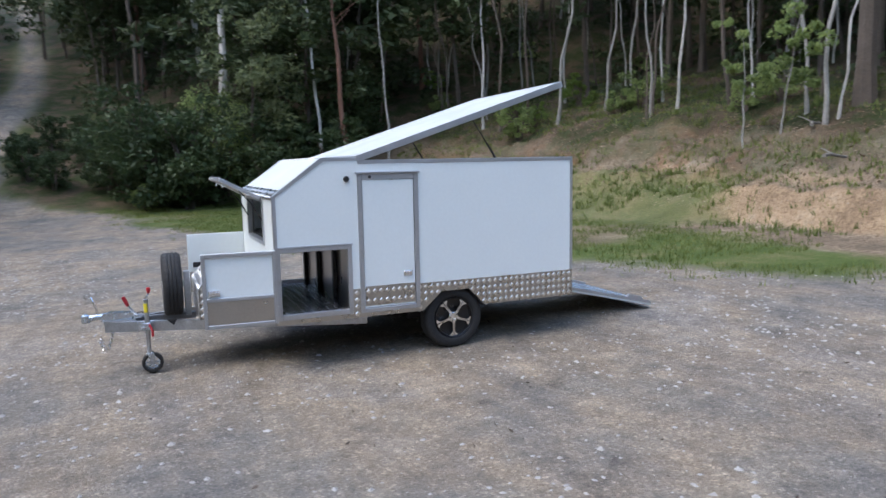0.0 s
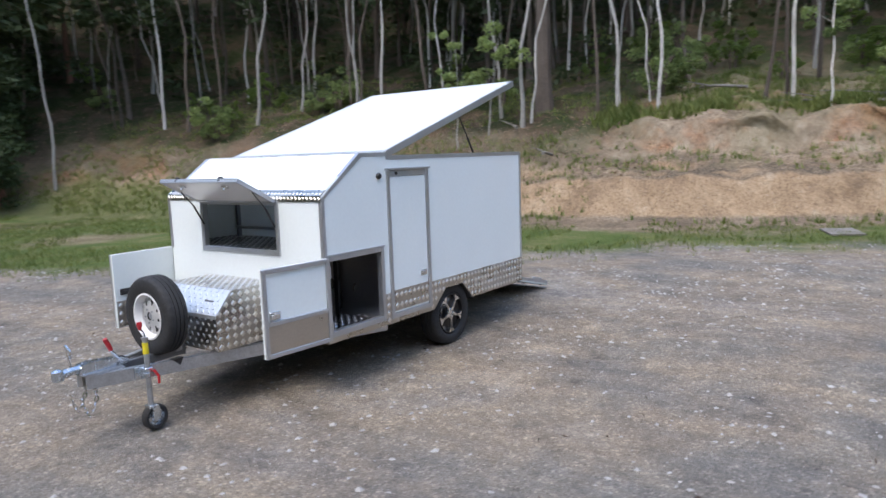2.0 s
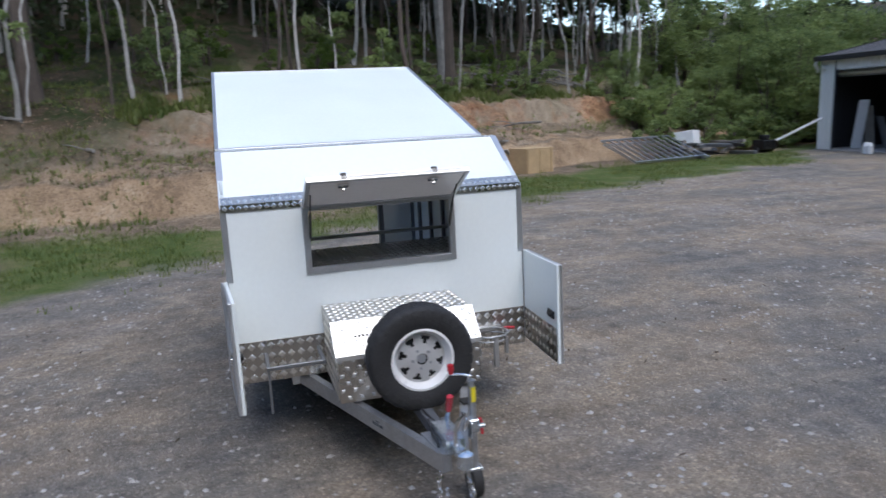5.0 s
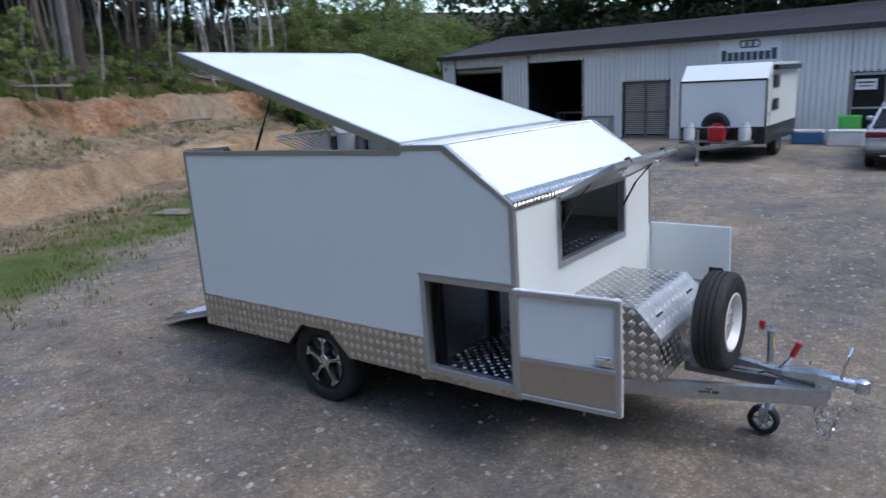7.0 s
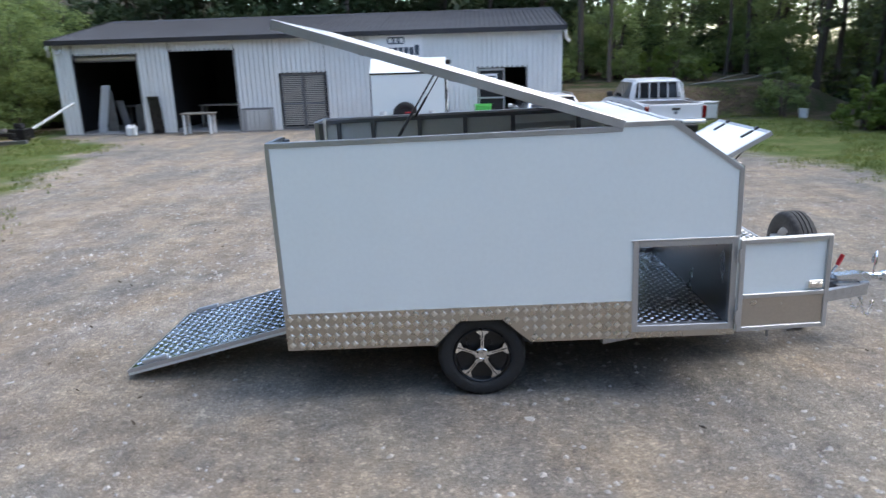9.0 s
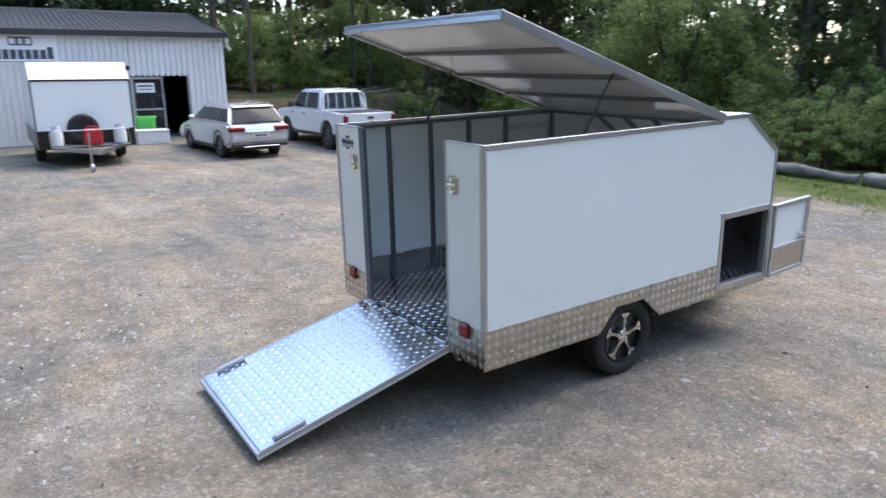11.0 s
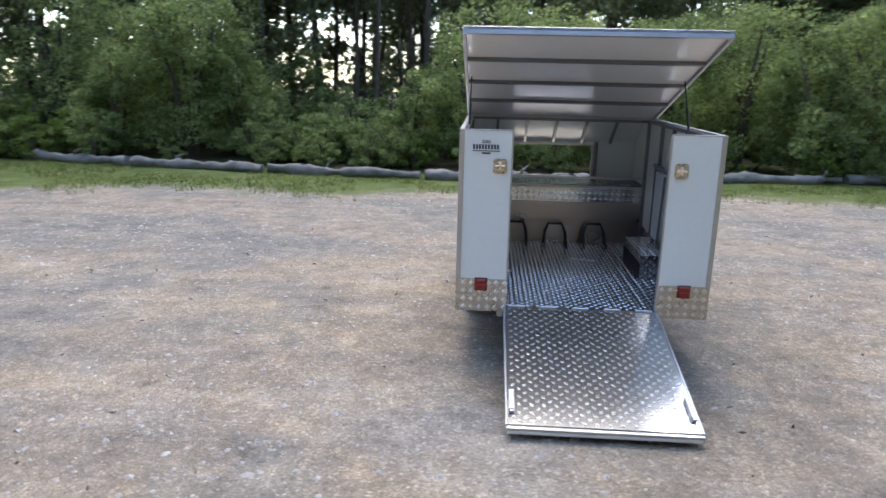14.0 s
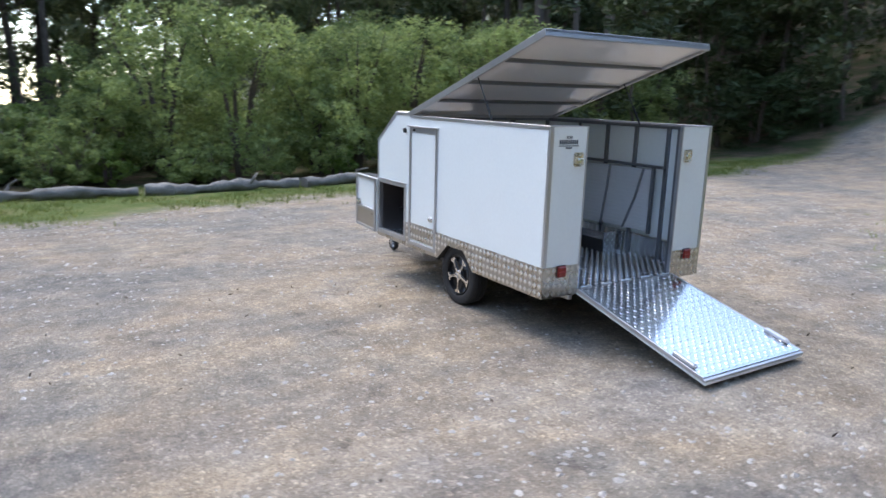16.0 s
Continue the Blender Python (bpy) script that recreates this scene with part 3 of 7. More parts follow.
    bx(bm, 1.38, 2.24, *sorted((s * 0.72, s * 0.735)), FLOOR_Z, 0.7215)
    for x in (1.38, 2.225):
        bx(bm, x, x + 0.015, *sorted((s * 0.7355, yi - s * 0.008)), FLOOR_Z, 0.7215)
    wb = part("wheel_box", bm, TREAD_F, trailer, "tread plate box over the wheel")
    treads("tread_relief", [((2.241, s * 0.72 if s > 0 else -1.03, FLOOR_Z), (0, 1, 0), (0, 0, 1), 0.31, 0.23),
                          ((2.24, s * 0.719, FLOOR_Z), (-s, 0, 0), (0, 0, 1), 0.86, 0.23) if s > 0 else ((1.38, s * 0.719, FLOOR_Z), (-s, 0, 0), (0, 0, 1), 0.86, 0.23),
                          ((1.38, yw0, 0.741), (1, 0, 0), (0, 1, 0), 0.86, 0.31)], TREAD_F, wb, None, 0.075, True)


def hatch(s):
    """Opening frame low on the side, with its door swung forward."""
    yo, yi = s * (HW + 0.008), s * (HW - 0.05)
    a, b = sorted((yo, yi))
    xa, xb, za, zb = X0 + 0.01, 0.715, 0.495, 1.185
    fr = part("hatch_frame", bx(bx(bx(box(xa, xa + 0.042, a, b, za, zb, 0.003), xb - 0.042, xb, a, b, za, zb, 0.003),
                                   xa + 0.042, xb - 0.042, a, b, zb - 0.042, zb, 0.003), xa + 0.042, xb - 0.042, a, b, za, za + 0.05, 0.003), ALU, trailer, "aluminium hatch frame")
    # door: local x runs forward from the hinge
    ang = math.degrees(math.atan2(0.045, 0.66))
    m = Matrix.Translation((xa - 0.004, s * 1.105, 0)) @ pose(0, 0, 0, 0, 0, s * ang)
    W, z0, z1 = 0.665, 0.485, 1.18
    t = 0.028
    y_in, y_out = (0.0, -s * t)      # inner face looks outward now
    d = part("hatch_door", box(-W, 0, *sorted((y_in - s * 0.008, y_out)), z0, z1, 0.003), WHITE, trailer, "white hatch door swung fully open")
    d.matrix_local = m
    lo, hi = sorted((y_in + s * 0.014, y_in - s * 0.008))
    for r in ((-W, -W + 0.035, z0, z1), (-0.035, 0, z0, z1), (-W + 0.035, -0.035, z1 - 0.035, z1), (-W + 0.035, -0.035, z0, z0 + 0.035), (-W + 0.035, -0.035, 0.735, 0.77)):
        part("door_frame", box(r[0], r[1], lo, hi, r[2], r[3], 0.004), ALU, d)
    part("lower_sheet", box(-W + 0.036, -0.036, *sorted((y_in + s * 0.004, y_in - s * 0.007)), z0 + 0.036, 0.734), PLAINALU, d, "plain aluminium lower sheet")
    op = part("tread_sheet", box(-W + 0.01, -0.01, *sorted((y_out, y_out - s * 0.004)), z0 + 0.01, 0.735), TREAD, d, "tread plate lower outer sheet")
    u = (1, 0, 0) if s > 0 else (-1, 0, 0)
    treads("tread_relief", [((-W + 0.01 if s > 0 else -0.01, y_out - s * 0.004, z0 + 0.01), u, (0, 0, 1), W - 0.02, 0.24)], TREAD, op, None, 0.066)
    lk = part("latch", bx(bx(box(-W + 0.05, -W + 0.15, *sorted((y_in, y_in + s * 0.014)), 0.785, 0.845, 0.004),
                             -W + 0.06, -W + 0.085, *sorted((y_in + s * 0.014, y_in + s * 0.03)), 0.79, 0.83, 0.003), -W + 0.1, -W + 0.14, *sorted((y_in + s * 0.014, y_in + s * 0.022)), 0.8, 0.83, 0.003), CHROME, d, "bright steel compression latch")
    part("latch_handle", bx(box(-W + 0.05, -W + 0.16, *sorted((y_out, y_out - s * 0.012)), 0.79, 0.85, 0.005), -W + 0.07, -W + 0.14, *sorted((y_out - s * 0.012, y_out - s * 0.024)), 0.805, 0.83, 0.005), BLACK, d, "black plastic latch handle")
    for z in (0.6, 1.06):
        part("hinge", rod(bmesh.new(), (0.004, s * 0.006, z - 0.05), (0.004, s * 0.006, z + 0.05), 0.011), ALU, d)
    # drip strip over the opening
    part("drip_strip", box(xa, xb + 0.01, *sorted((s * (HW + 0.012), s * HW)), zb, zb + 0.014, 0.002), ALU, trailer)


def side_door():
    y = -HW
    bm = bmesh.new()
    for r in ((0.79, 0.835, 0.49, 1.87), (1.378, 1.425, 0.49, 1.87), (0.835, 1.378, 1.815, 1.87), (0.835, 1.378, 0.49, 0.535)):
        bx(bm, r[0], r[1], y - 0.012, y + 0.03, r[2], r[3], 0.004)
    part("door_frame", bm, ALU, trailer, "aluminium side door frame")
    d = part("side_door", box(0.84, 1.373, y - 0.004, y + 0.026, 0.54, 1.81, 0.003), WHITE, trailer, "closed white side door")
    k = part("kick_sheet", box(0.842, 1.371, y - 0.008, y - 0.003, 0.56, 0.755), TREAD, d, "tread plate kick sheet")
    treads("tread_relief", [((0.842, y - 0.008, 0.56), (1, 0, 0), (0, 0, 1), 0.529, 0.195)], TREAD, k, None, 0.066)
    part("drip_cap", box(0.77, 1.44, y - 0.03, y, 1.872, 1.892, 0.004), ALU, trailer)
    bm = box(1.25, 1.345, y - 0.014, y - 0.003, 0.83, 0.885, 0.006)
    for x in (1.265, 1.3):
        bx(bm, x, x + 0.022, y - 0.022, y - 0.012, 0.842, 0.872, 0.003)
    part("door_lock", bm, CHROME, d, "flush steel door lock")
    part("door_light", lathe(bmesh.new(), [(0.013, 0), (0.015, -0.01), (0.01, -0.018)], 16, Matrix.Translation((0.915, y - 0.012, 1.842))), BLACK, trailer)
    part("side_light", lathe(bmesh.new(), [(0.028, 0), (0.03, -0.012), (0.022, -0.026)], 20, Matrix.Translation((0.682, y, 1.826))), BLACK, trailer, "round black side light")


def front_wall():
    a, b = X0, X0 + 0.03
    yw, z0, z1 = 0.515, 1.20, 1.62
    bm = bmesh.new()
    W = HW - 0.005
    bx(bm, a, b, -W, W, ZC, z0)
    bx(bm, a, b, -W, -yw, z0, z1)
    bx(bm, a, b, yw, W, z0, z1)
    bx(bm, a, b, -W, W, z1, KNEE_Z)
    part("front_panel", bm, WHITE, trailer, "gloss white front panel with a window opening")
    sk = part("front_skirt", box(a - 0.004, b, -W, W, ZB, ZC), TREAD, trailer, "tread plate front skirt")
    treads("tread_relief", [((a - 0.004, W, ZB), (0, -1, 0), (0, 0, 1), 2 * W, ZC - ZB)], TREAD, sk, None, 0.066)
    bm = bmesh.new()
    for r in ((-yw - 0.03, -yw + 0.012, z0 - 0.03, z1 + 0.03), (yw - 0.012, yw + 0.03, z0 - 0.03, z1 + 0.03), (-yw, yw, z1 - 0.01, z1 + 0.03), (-yw, yw, z0 - 0.03, z0 + 0.012)):
        bx(bm, a - 0.014, b + 0.008, r[0], r[1], r[2], r[3], 0.003)
    part("window_frame", bm, ALU, trailer, "aluminium window frame")
    strip = part("knee_strip", prism(bmesh.new(), [(X0 - 0.008, KNEE_Z - 0.045), (X0 - 0.004, KNEE_Z - 0.045), (X0 - 0.004, KNEE_Z), (X0 + 0.06, KNEE_Z + 0.046), (X0 + 0.056, KNEE_Z + 0.050), (X0 - 0.008, KNEE_Z + 0.004)], -W, W), TREAD, trailer, "tread plate strip over the front edge")
    sl = Vector((TOP_X - X0, 0, TOP_Z - KNEE_Z)).normalized()
    treads("tread_relief", [((X0 - 0.008, W, KNEE_Z - 0.042), (0, -1, 0), (0, 0, 1), 2 * W, 0.042), ((X0 - 0.006, W, KNEE_Z + 0.005), (0, -1, 0), sl, 2 * W, 0.06)], TREAD, strip, None, 0.045)
    # raised flap
    ang = math.degrees(math.atan2(0.195, 0.37))
    f = part("window_flap", box(-0.43, 0, -0.535, 0.535, -0.022, 0.0, 0.003), WHITE, trailer, "white window flap propped open on struts")
    f.matrix_local = Matrix.Translation((X0 - 0.02, 0, 1.66)) @ pose(0, 0, 0, 0, ang, 0)
    bm = bmesh.new()
    for r in ((-0.43, -0.40, -0.54, 0.54), (-0.03, 0.0, -0.54, 0.54), (-0.40, -0.03, -0.54, -0.51), (-0.40, -0.03, 0.51, 0.54)):
        bx(bm, r[0], r[1], r[2], r[3], -0.034, 0.003, 0.003)
    part("flap_frame", bm, ALU, f, "aluminium flap frame")
    part("inner_sheet", box(-0.40, -0.03, -0.51, 0.51, -0.027, -0.0225), WHITE_IN, f, "silver inner sheet")
    for y in (-0.3, 0.3):
        bm = bx(box(-0.37, -0.33, y - 0.035, y + 0.035, -0.045, -0.027, 0.004), -0.36, -0.34, y - 0.012, y + 0.012, -0.07, -0.04, 0.004)
        part("flap_latch", bm, CHROME, f)
        part("flap_handle", bx(box(-0.385, -0.28, y - 0.018, y + 0.018, 0.0, 0.012, 0.004), -0.43, -0.40, y - 0.02, y + 0.02, -0.03, 0.02, 0.004), BLACK, f)
    for y in (-0.5, 0.5):
        st = part("flap_strut", rod(rod(bmesh.new(), (X0 - 0.01, y, 1.42), (X0 - 0.11, y, 1.60), 0.008), (X0 - 0.11, y, 1.60), (X0 - 0.23, y, 1.735), 0.005), BLACK, trailer, "black gas strut")


def roof_front():
    W = HW - 0.005
    nx, nz = -(TOP_Z - KNEE_Z), (TOP_X - X0)
    ln = math.hypot(nx, nz)
    nx, nz = nx / ln * 0.03, nz / ln * 0.03
    part("sloped_roof", prism(bmesh.new(), [(X0, KNEE_Z), (TOP_X, TOP_Z), (TOP_X - nx, TOP_Z - nz), (X0 - nx, KNEE_Z - nz)], -W, W), WHITE, trailer, "gloss white sloping roof panel")
    part("flat_roof", box(TOP_X, 0.80, -W, W, TOP_Z - 0.03, TOP_Z), WHITE, trailer, "narrow flat roof panel")
    st = part("crease_strip", box(TOP_X + 0.002, TOP_X + 0.055, -HW - 0.004, HW + 0.004, TOP_Z, TOP_Z + 0.006, 0.002), TREAD, trailer, "narrow tread plate strip on the roof crease")
    treads("tread_relief", [((TOP_X + 0.053, -HW, TOP_Z + 0.006), (0, 1, 0), (-1, 0, 0), 2 * HW, 0.05)], TREAD, st, None, 0.045)
    part("hinge_line", box(0.79, 0.80, -HW, HW, TOP_Z, TOP_Z + 0.003), BLACK, trailer)
    for y in (-0.72, -0.36, 0.0, 0.36, 0.72):
        bm = prism(bmesh.new(), [(X0 + 0.04, KNEE_Z - 0.02), (TOP_X, TOP_Z - 0.04), (TOP_X + 0.02, TOP_Z - 0.07), (X0 + 0.06, KNEE_Z - 0.05)], y - 0.015, y + 0.015)
        part("roof_rib", bm, ALU_D, trailer)
    part("roof_beam", box(0.76, 0.80, -HW + 0.03, HW - 0.03, TOP_Z - 0.075, TOP_Z - 0.031, 0.003), ALU_D, trailer)


LID_X, LID_A, LID_L, LID_T = 0.80, 18.3, 2.475, 0.062


def roof_lid():
    m = Matrix.Translation((LID_X, 0, TOP_Z - 0.045)) @ pose(0, 0, 0, 0, -LID_A, 0)
    W = HW + 0.012
    lid = part("roof_lid", box(0.0, LID_L, -W + 0.004, W - 0.004, LID_T - 0.028, LID_T, 0.002), WHITE, trailer, "white roof lid raised at the rear")
    lid.matrix_local = m
    bm = bmesh.new()
    for r in ((0, LID_L, -W, -W + 0.03), (0, LID_L, W - 0.03, W), (0, 0.03, -W + 0.03, W - 0.03), (LID_L - 0.03, LID_L, -W + 0.03, W - 0.03)):
        bx(bm, *r[:2], r[2], r[3], 0.0, LID_T + 0.003, 0.003)
    part("lid_edge", bm, ALU, lid, "grey aluminium lid edge")
    part("lid_lining", box(0.03, LID_L - 0.03, -W + 0.031, W - 0.031, LID_T - 0.034, LID_T - 0.029), WHITE_IN, lid, "silver lid lining")
    for x in (0.60, 1.22, 1.85):
        part("lid_rib", box(x - 0.02, x + 0.02, -W + 0.03, W - 0.03, LID_T - 0.066, LID_T - 0.033, 0.002), ALU_D, lid)
    for s in (-1, 1):
        a = m @ Vector((1.34, s * (HW - 0.05), 0.02))
        b = Vector((2.365, s * (HW - 0.05), ZT - 0.03))
        mid = a.lerp(b, 0.55)
        part("gas_strut", rod(rod(bmesh.new(), b, mid, 0.011), mid, a, 0.006), BLACK, trailer, "black gas strut")


def rear_end():
    for s in (-1, 1):
        a, b = sorted((s * 0.645, s * (HW - 0.031)))
        part("rear_panel", box(X1 - 0.03, X1, a, b, ZC, ZT - 0.001), WHITE, trailer, "white rear corner panel")
        pl = part("rear_skirt", box(X1 - 0.03, X1 + 0.005, *sorted((s * 0.645, s * (HW + 0.003))), ZB, ZC), TREAD, trailer, "tread plate rear skirt")
        treads("tread_relief", [((X1 + 0.005, a, ZB), (0, 1, 0), (0, 0, 1), 0.42, ZC - ZB)], TREAD, pl, None, 0.066)
        part("edge_trim", box(X1 - 0.034, X1 + 0.006, *sorted((s * 0.632, s * 0.646)), FLOOR_Z, ZT + 0.004, 0.002), ALU, trailer)
        part("edge_trim", box(X1 - 0.034, X1 + 0.006, *sorted((s * 0.646, s * (HW - 0.036))), ZT, ZT + 0.008, 0.002), ALU, trailer)
        part("rear_post", box(X1 - 0.07, X1 - 0.031, *sorted((s * 0.64, s * 0.69)), FLOOR_Z, ZT - 0.01, 0.003), ALU_D, trailer)
        y = s * 0.858
        tl = part("tail_light", box(X1 + 0.005, X1 + 0.035, y - 0.05, y + 0.05, 0.64, 0.745, 0.012), REDL, trailer, "square red tail light")
        part("lens_divider", box(X1 + 0.034, X1 + 0.037, y - 0.045, y + 0.045, 0.69, 0.695), RED, tl)
        part("light_base", box(X1 + 0.004, X1 + 0.01, y - 0.055, y + 0.055, 0.635, 0.75, 0.002), BLACK, tl)
        y = s * 0.735
        la = part("gate_latch", bx(box(X1, X1 + 0.01, y - 0.055, y + 0.055, 1.65, 1.775, 0.014), X1 + 0.01, X1 + 0.016, y - 0.04, y + 0.04, 1.665, 1.76, 0.01), BRASS, trailer, "recessed steel gate latch")
        bm = bx(box(X1 + 0.016, X1 + 0.03, y - s * 0.0 - 0.045, y + 0.045, 1.705, 1.722, 0.003), X1 + 0.014, X1 + 0.028, y - 0.012, y + 0.012, 1.68, 1.75, 0.003)
        part("latch_handle", bm, CHROME, la)
    # plain marks where the maker's badge is
    marks = [(-0.115, 0.115, 0.0, 0.007)]
    for i in range(9):
        marks.append((-0.11 + i * 0.0247, -0.11 + i * 0.0247 + 0.017, 0.018, 0.056))
    marks += [(-0.035, 0.035, -0.022, -0.008)]
    for i in range(3):
        marks += [(-0.032 + i * 0.024, -0.032 + i * 0.024 + 0.018, 0.068, 0.073), (-0.032 + i * 0.024, -0.032 + i * 0.024 + 0.018, 0.085, 0.09),
                  (-0.032 + i * 0.024, -0.028 + i * 0.024, 0.073, 0.085), (-0.018 + i * 0.024, -0.014 + i * 0.024, 0.073, 0.085)]
    bars("badge", marks, (X1 + 0.001, -0.855, 1.83), (0, 1, 0), (0, 0, 1), INK, trailer)


def ramp():
    m = Matrix.Translation((X1 + 0.015, 0, FLOOR_Z)) @ pose(0, 0, 0, 0, 13.35, 0)
    L, W = 1.53, 0.645
    r = part("ramp", box(0, L - 0.03, -W, W, -0.03, 0.0, 0.003), TREAD_F, trailer, "bright tread plate ramp lowered to the gravel")
    r.matrix_local = m
    treads("tread_relief", [((0.01, -W + 0.02, 0.0), (1, 0, 0), (0, 1, 0), L - 0.06, 2 * W - 0.04)], TREAD_F, r, None, 0.085, True)
    part("ramp_panel", box(0.0, L, -W - 0.004, W + 0.004, -0.056, -0.031, 0.003), WHITE, r, "white outer ramp panel")
    for s in (-1, 1):
        part("ramp_edge", box(0.0, L - 0.03, *sorted((s * W, s * (W + 0.014))), -0.03, 0.004, 0.002), ALU, r)
        part("ramp_catch", bx(box(1.16, 1.38, *sorted((s * (W - 0.05), s * (W - 0.008))), 0.002, 0.036, 0.006), 1.37, 1.395, *sorted((s * (W - 0.045), s * (W - 0.014))), 0.008, 0.03, 0.003), ALU, r, "square aluminium catch rail")
    part("ramp_lip", box(L - 0.03, L - 0.002, -W - 0.01, W + 0.01, -0.031, -0.008, 0.002), ALU, r)
    for y in (-0.55, -0.28, 0.0, 0.28, 0.55):
        part("foot", rod(bmesh.new(), (L - 0.02, y, -0.07), (L - 0.02, y, -0.05), 0.012), BLACK, r)
    for y in (-0.54, -0.27, 0.0, 0.27, 0.54):
        part("ramp_hinge", rod(bmesh.new(), (0.0, y - 0.07, 0.002), (0.0, y + 0.07, 0.002), 0.012), GALV, r)


def floor_and_inside():
    fl = part("trailer_floor", prism(bmesh.new(), [(X0 + 0.03, -1.039), (1.38, -1.039), (1.38, -0.735), (2.24, -0.735), (2.24, -1.039), (X1, -1.039), (X1, 1.039), (2.24, 1.039), (2.24, 0.735), (1.38, 0.735), (1.38, 1.039), (X0 + 0.03, 1.039)], FLOOR_Z - 0.02, FLOOR_Z, "z"), SHADE_DECK, trailer, "tread plate floor coloured dark for the shade inside, with bright raised bars")
    treads("tread_relief", [((X0 + 0.04, -HW + 0.05, FLOOR_Z), (1, 0, 0), (0, 1, 0), X1 - X0 - 0.05, 2 * HW - 0.1)], TREAD_F, fl,
           lambda p: not (abs(p.y) > 0.72 and 1.38 < p.x < 2.24), 0.085, True)
    xi = X0 + 0.03
    part("front_lining", box(xi, xi + 0.004, -HW + 0.035, HW - 0.035, FLOOR_Z, 1.195), POLISHED, trailer, "polished aluminium lining")
    W = HW - 0.035
    part("tunnel_wall", box(0.70, 0.712, -W, W, FLOOR_Z, 1.20), POLISHED, trailer, "polished aluminium wall of the through locker")
    up = part("tunnel_upper", box(0.7125, 0.716, -W, W, 1.0, 1.20), TREAD_F, trailer, "tread plate band on the locker wall")
    treads("tread_relief", [((0.716, -W, 1.0), (0, 1, 0), (0, 0, 1), 2 * W, 0.2)], TREAD_F, up, None, 0.066)
    # shelf and its pads use the darkened plate so they look shaded
    tt = part("tunnel_top", box(xi + 0.005, 0.73, -W, W, 1.201, 1.213), SHADE_DECK, trailer, "tread plate shelf over the through locker")
    treads("tread_relief", [((xi + 0.01, -W, 1.213), (1, 0, 0), (0, 1, 0), 0.70, 2 * W)], SHADE_DECK, tt, None, 0.08, True)
    for y in (-0.5, 0.24, 0.93):
        part("locker_stud", box(0.655, 0.699, y - 0.028, y + 0.028, FLOOR_Z, 1.2, 0.003), BLACKP, trailer, "dark upright stud in the through locker")
    part("tunnel_edge", box(0.7165, 0.735, -W, W, 1.17, 1.2005, 0.003), ALU, trailer)
    part("cross_rail", box(0.72, 0.75, -W, W, 1.285, 1.312, 0.003), ALU, trailer, "aluminium cross rail")
    for y in (-0.55, 0.55):
        part("front_stud", box(xi + 0.001, xi + 0.03, y - 0.02, y + 0.02, 1.214, 1.66, 0.002), ALU_D, trailer)
    for x, y in ((0.86, -0.46), (0.90, 0.0), (0.86, 0.46)):
        arc = [Vector((x, y - 0.13, FLOOR_Z + 0.01)), Vector((x - 0.03, y - 0.12, FLOOR_Z + 0.16)), Vector((x - 0.05, y - 0.08, FLOOR_Z + 0.25)), Vector((x - 0.05, y + 0.08, FLOOR_Z + 0.25)), Vector((x - 0.03, y + 0.12, FLOOR_Z + 0.16)), Vector((x, y + 0.13, FLOOR_Z + 0.01))]
        bm = tube(bmesh.new(), arc, 0.016, 8)
        tube(bm, [v + Vector((0.16, 0, 0)) * (1 - (v.z - FLOOR_Z) / 0.3) for v in arc], 0.012, 8)
        bx(bm, x - 0.02, x + 0.17, y - 0.14, y - 0.11, FLOOR_Z + 0.004, FLOOR_Z + 0.014)
        bx(bm, x - 0.02, x + 0.17, y + 0.11, y + 0.14, FLOOR_Z + 0.004, FLOOR_Z + 0.014)
        part("wheel_chock", bm, BLACKP, trailer, "black tube motorbike wheel chock")
    # folded slatted panel strapped to the right wall
    fp = part("folded_panel", box(1.55, 2.66, 0.955, 0.975, 0.80, 1.50, 0.003), PANEL_W, trailer, "white ribbed panel strapped to the wall")
    for k in range(15):
        z = 0.84 + k * 0.045
        part("rib", box(1.58, 2.63, 0.949, 0.9545, z, z + 0.02), PANEL_W, fp)
    bm = bx(bx(box(1.53, 1.56, 0.94, 0.985, 0.78, 1.54, 0.003), 2.65, 2.68, 0.94, 0.985, 0.78, 1.54, 0.003), 1.5, 2.8, 0.94, 0.985, 1.52, 1.55, 0.003)
    tube(bm, [(2.30, 0.93, 0.80), (2.45, 0.93, 1.15), (2.55, 0.93, 1.5)], 0.014, 6)
    tube(bm, [(1.95, 0.93, 0.80), (2.0, 0.93, 1.15), (2.04, 0.93, 1.5)], 0.014, 6)
    part("panel_frame", bm, ALU_D, fp)
    # chassis below
    for s in (-1, 1):
        part("chassis_rail", box(X0, X1 - 0.03, *sorted((s * 0.66, s * 0.71)), 0.39, 0.485, 0.004), GALV, trailer, "galvanised chassis rail")
    for x in (0.25, 0.85, 1.45, 2.2, 2.75, 3.2):
        part("cross_member", box(x - 0.025, x + 0.025, -1.03, 1.03, 0.43, 0.484, 0.004), GALV, trailer)
    part("axle", box(1.795, 1.845, -0.9, 0.9, 0.30, 0.35, 0.004), GALV, trailer, "galvanised square axle")
    for s in (-1, 1):
        part("leaf_spring", tube(bmesh.new(), [(1.45, s * 0.68, 0.40), (1.62, s * 0.68, 0.35), (1.82, s * 0.68, 0.325), (2.02, s * 0.68, 0.35), (2.19, s * 0.68, 0.40)], 0.028), BLACKP, trailer)


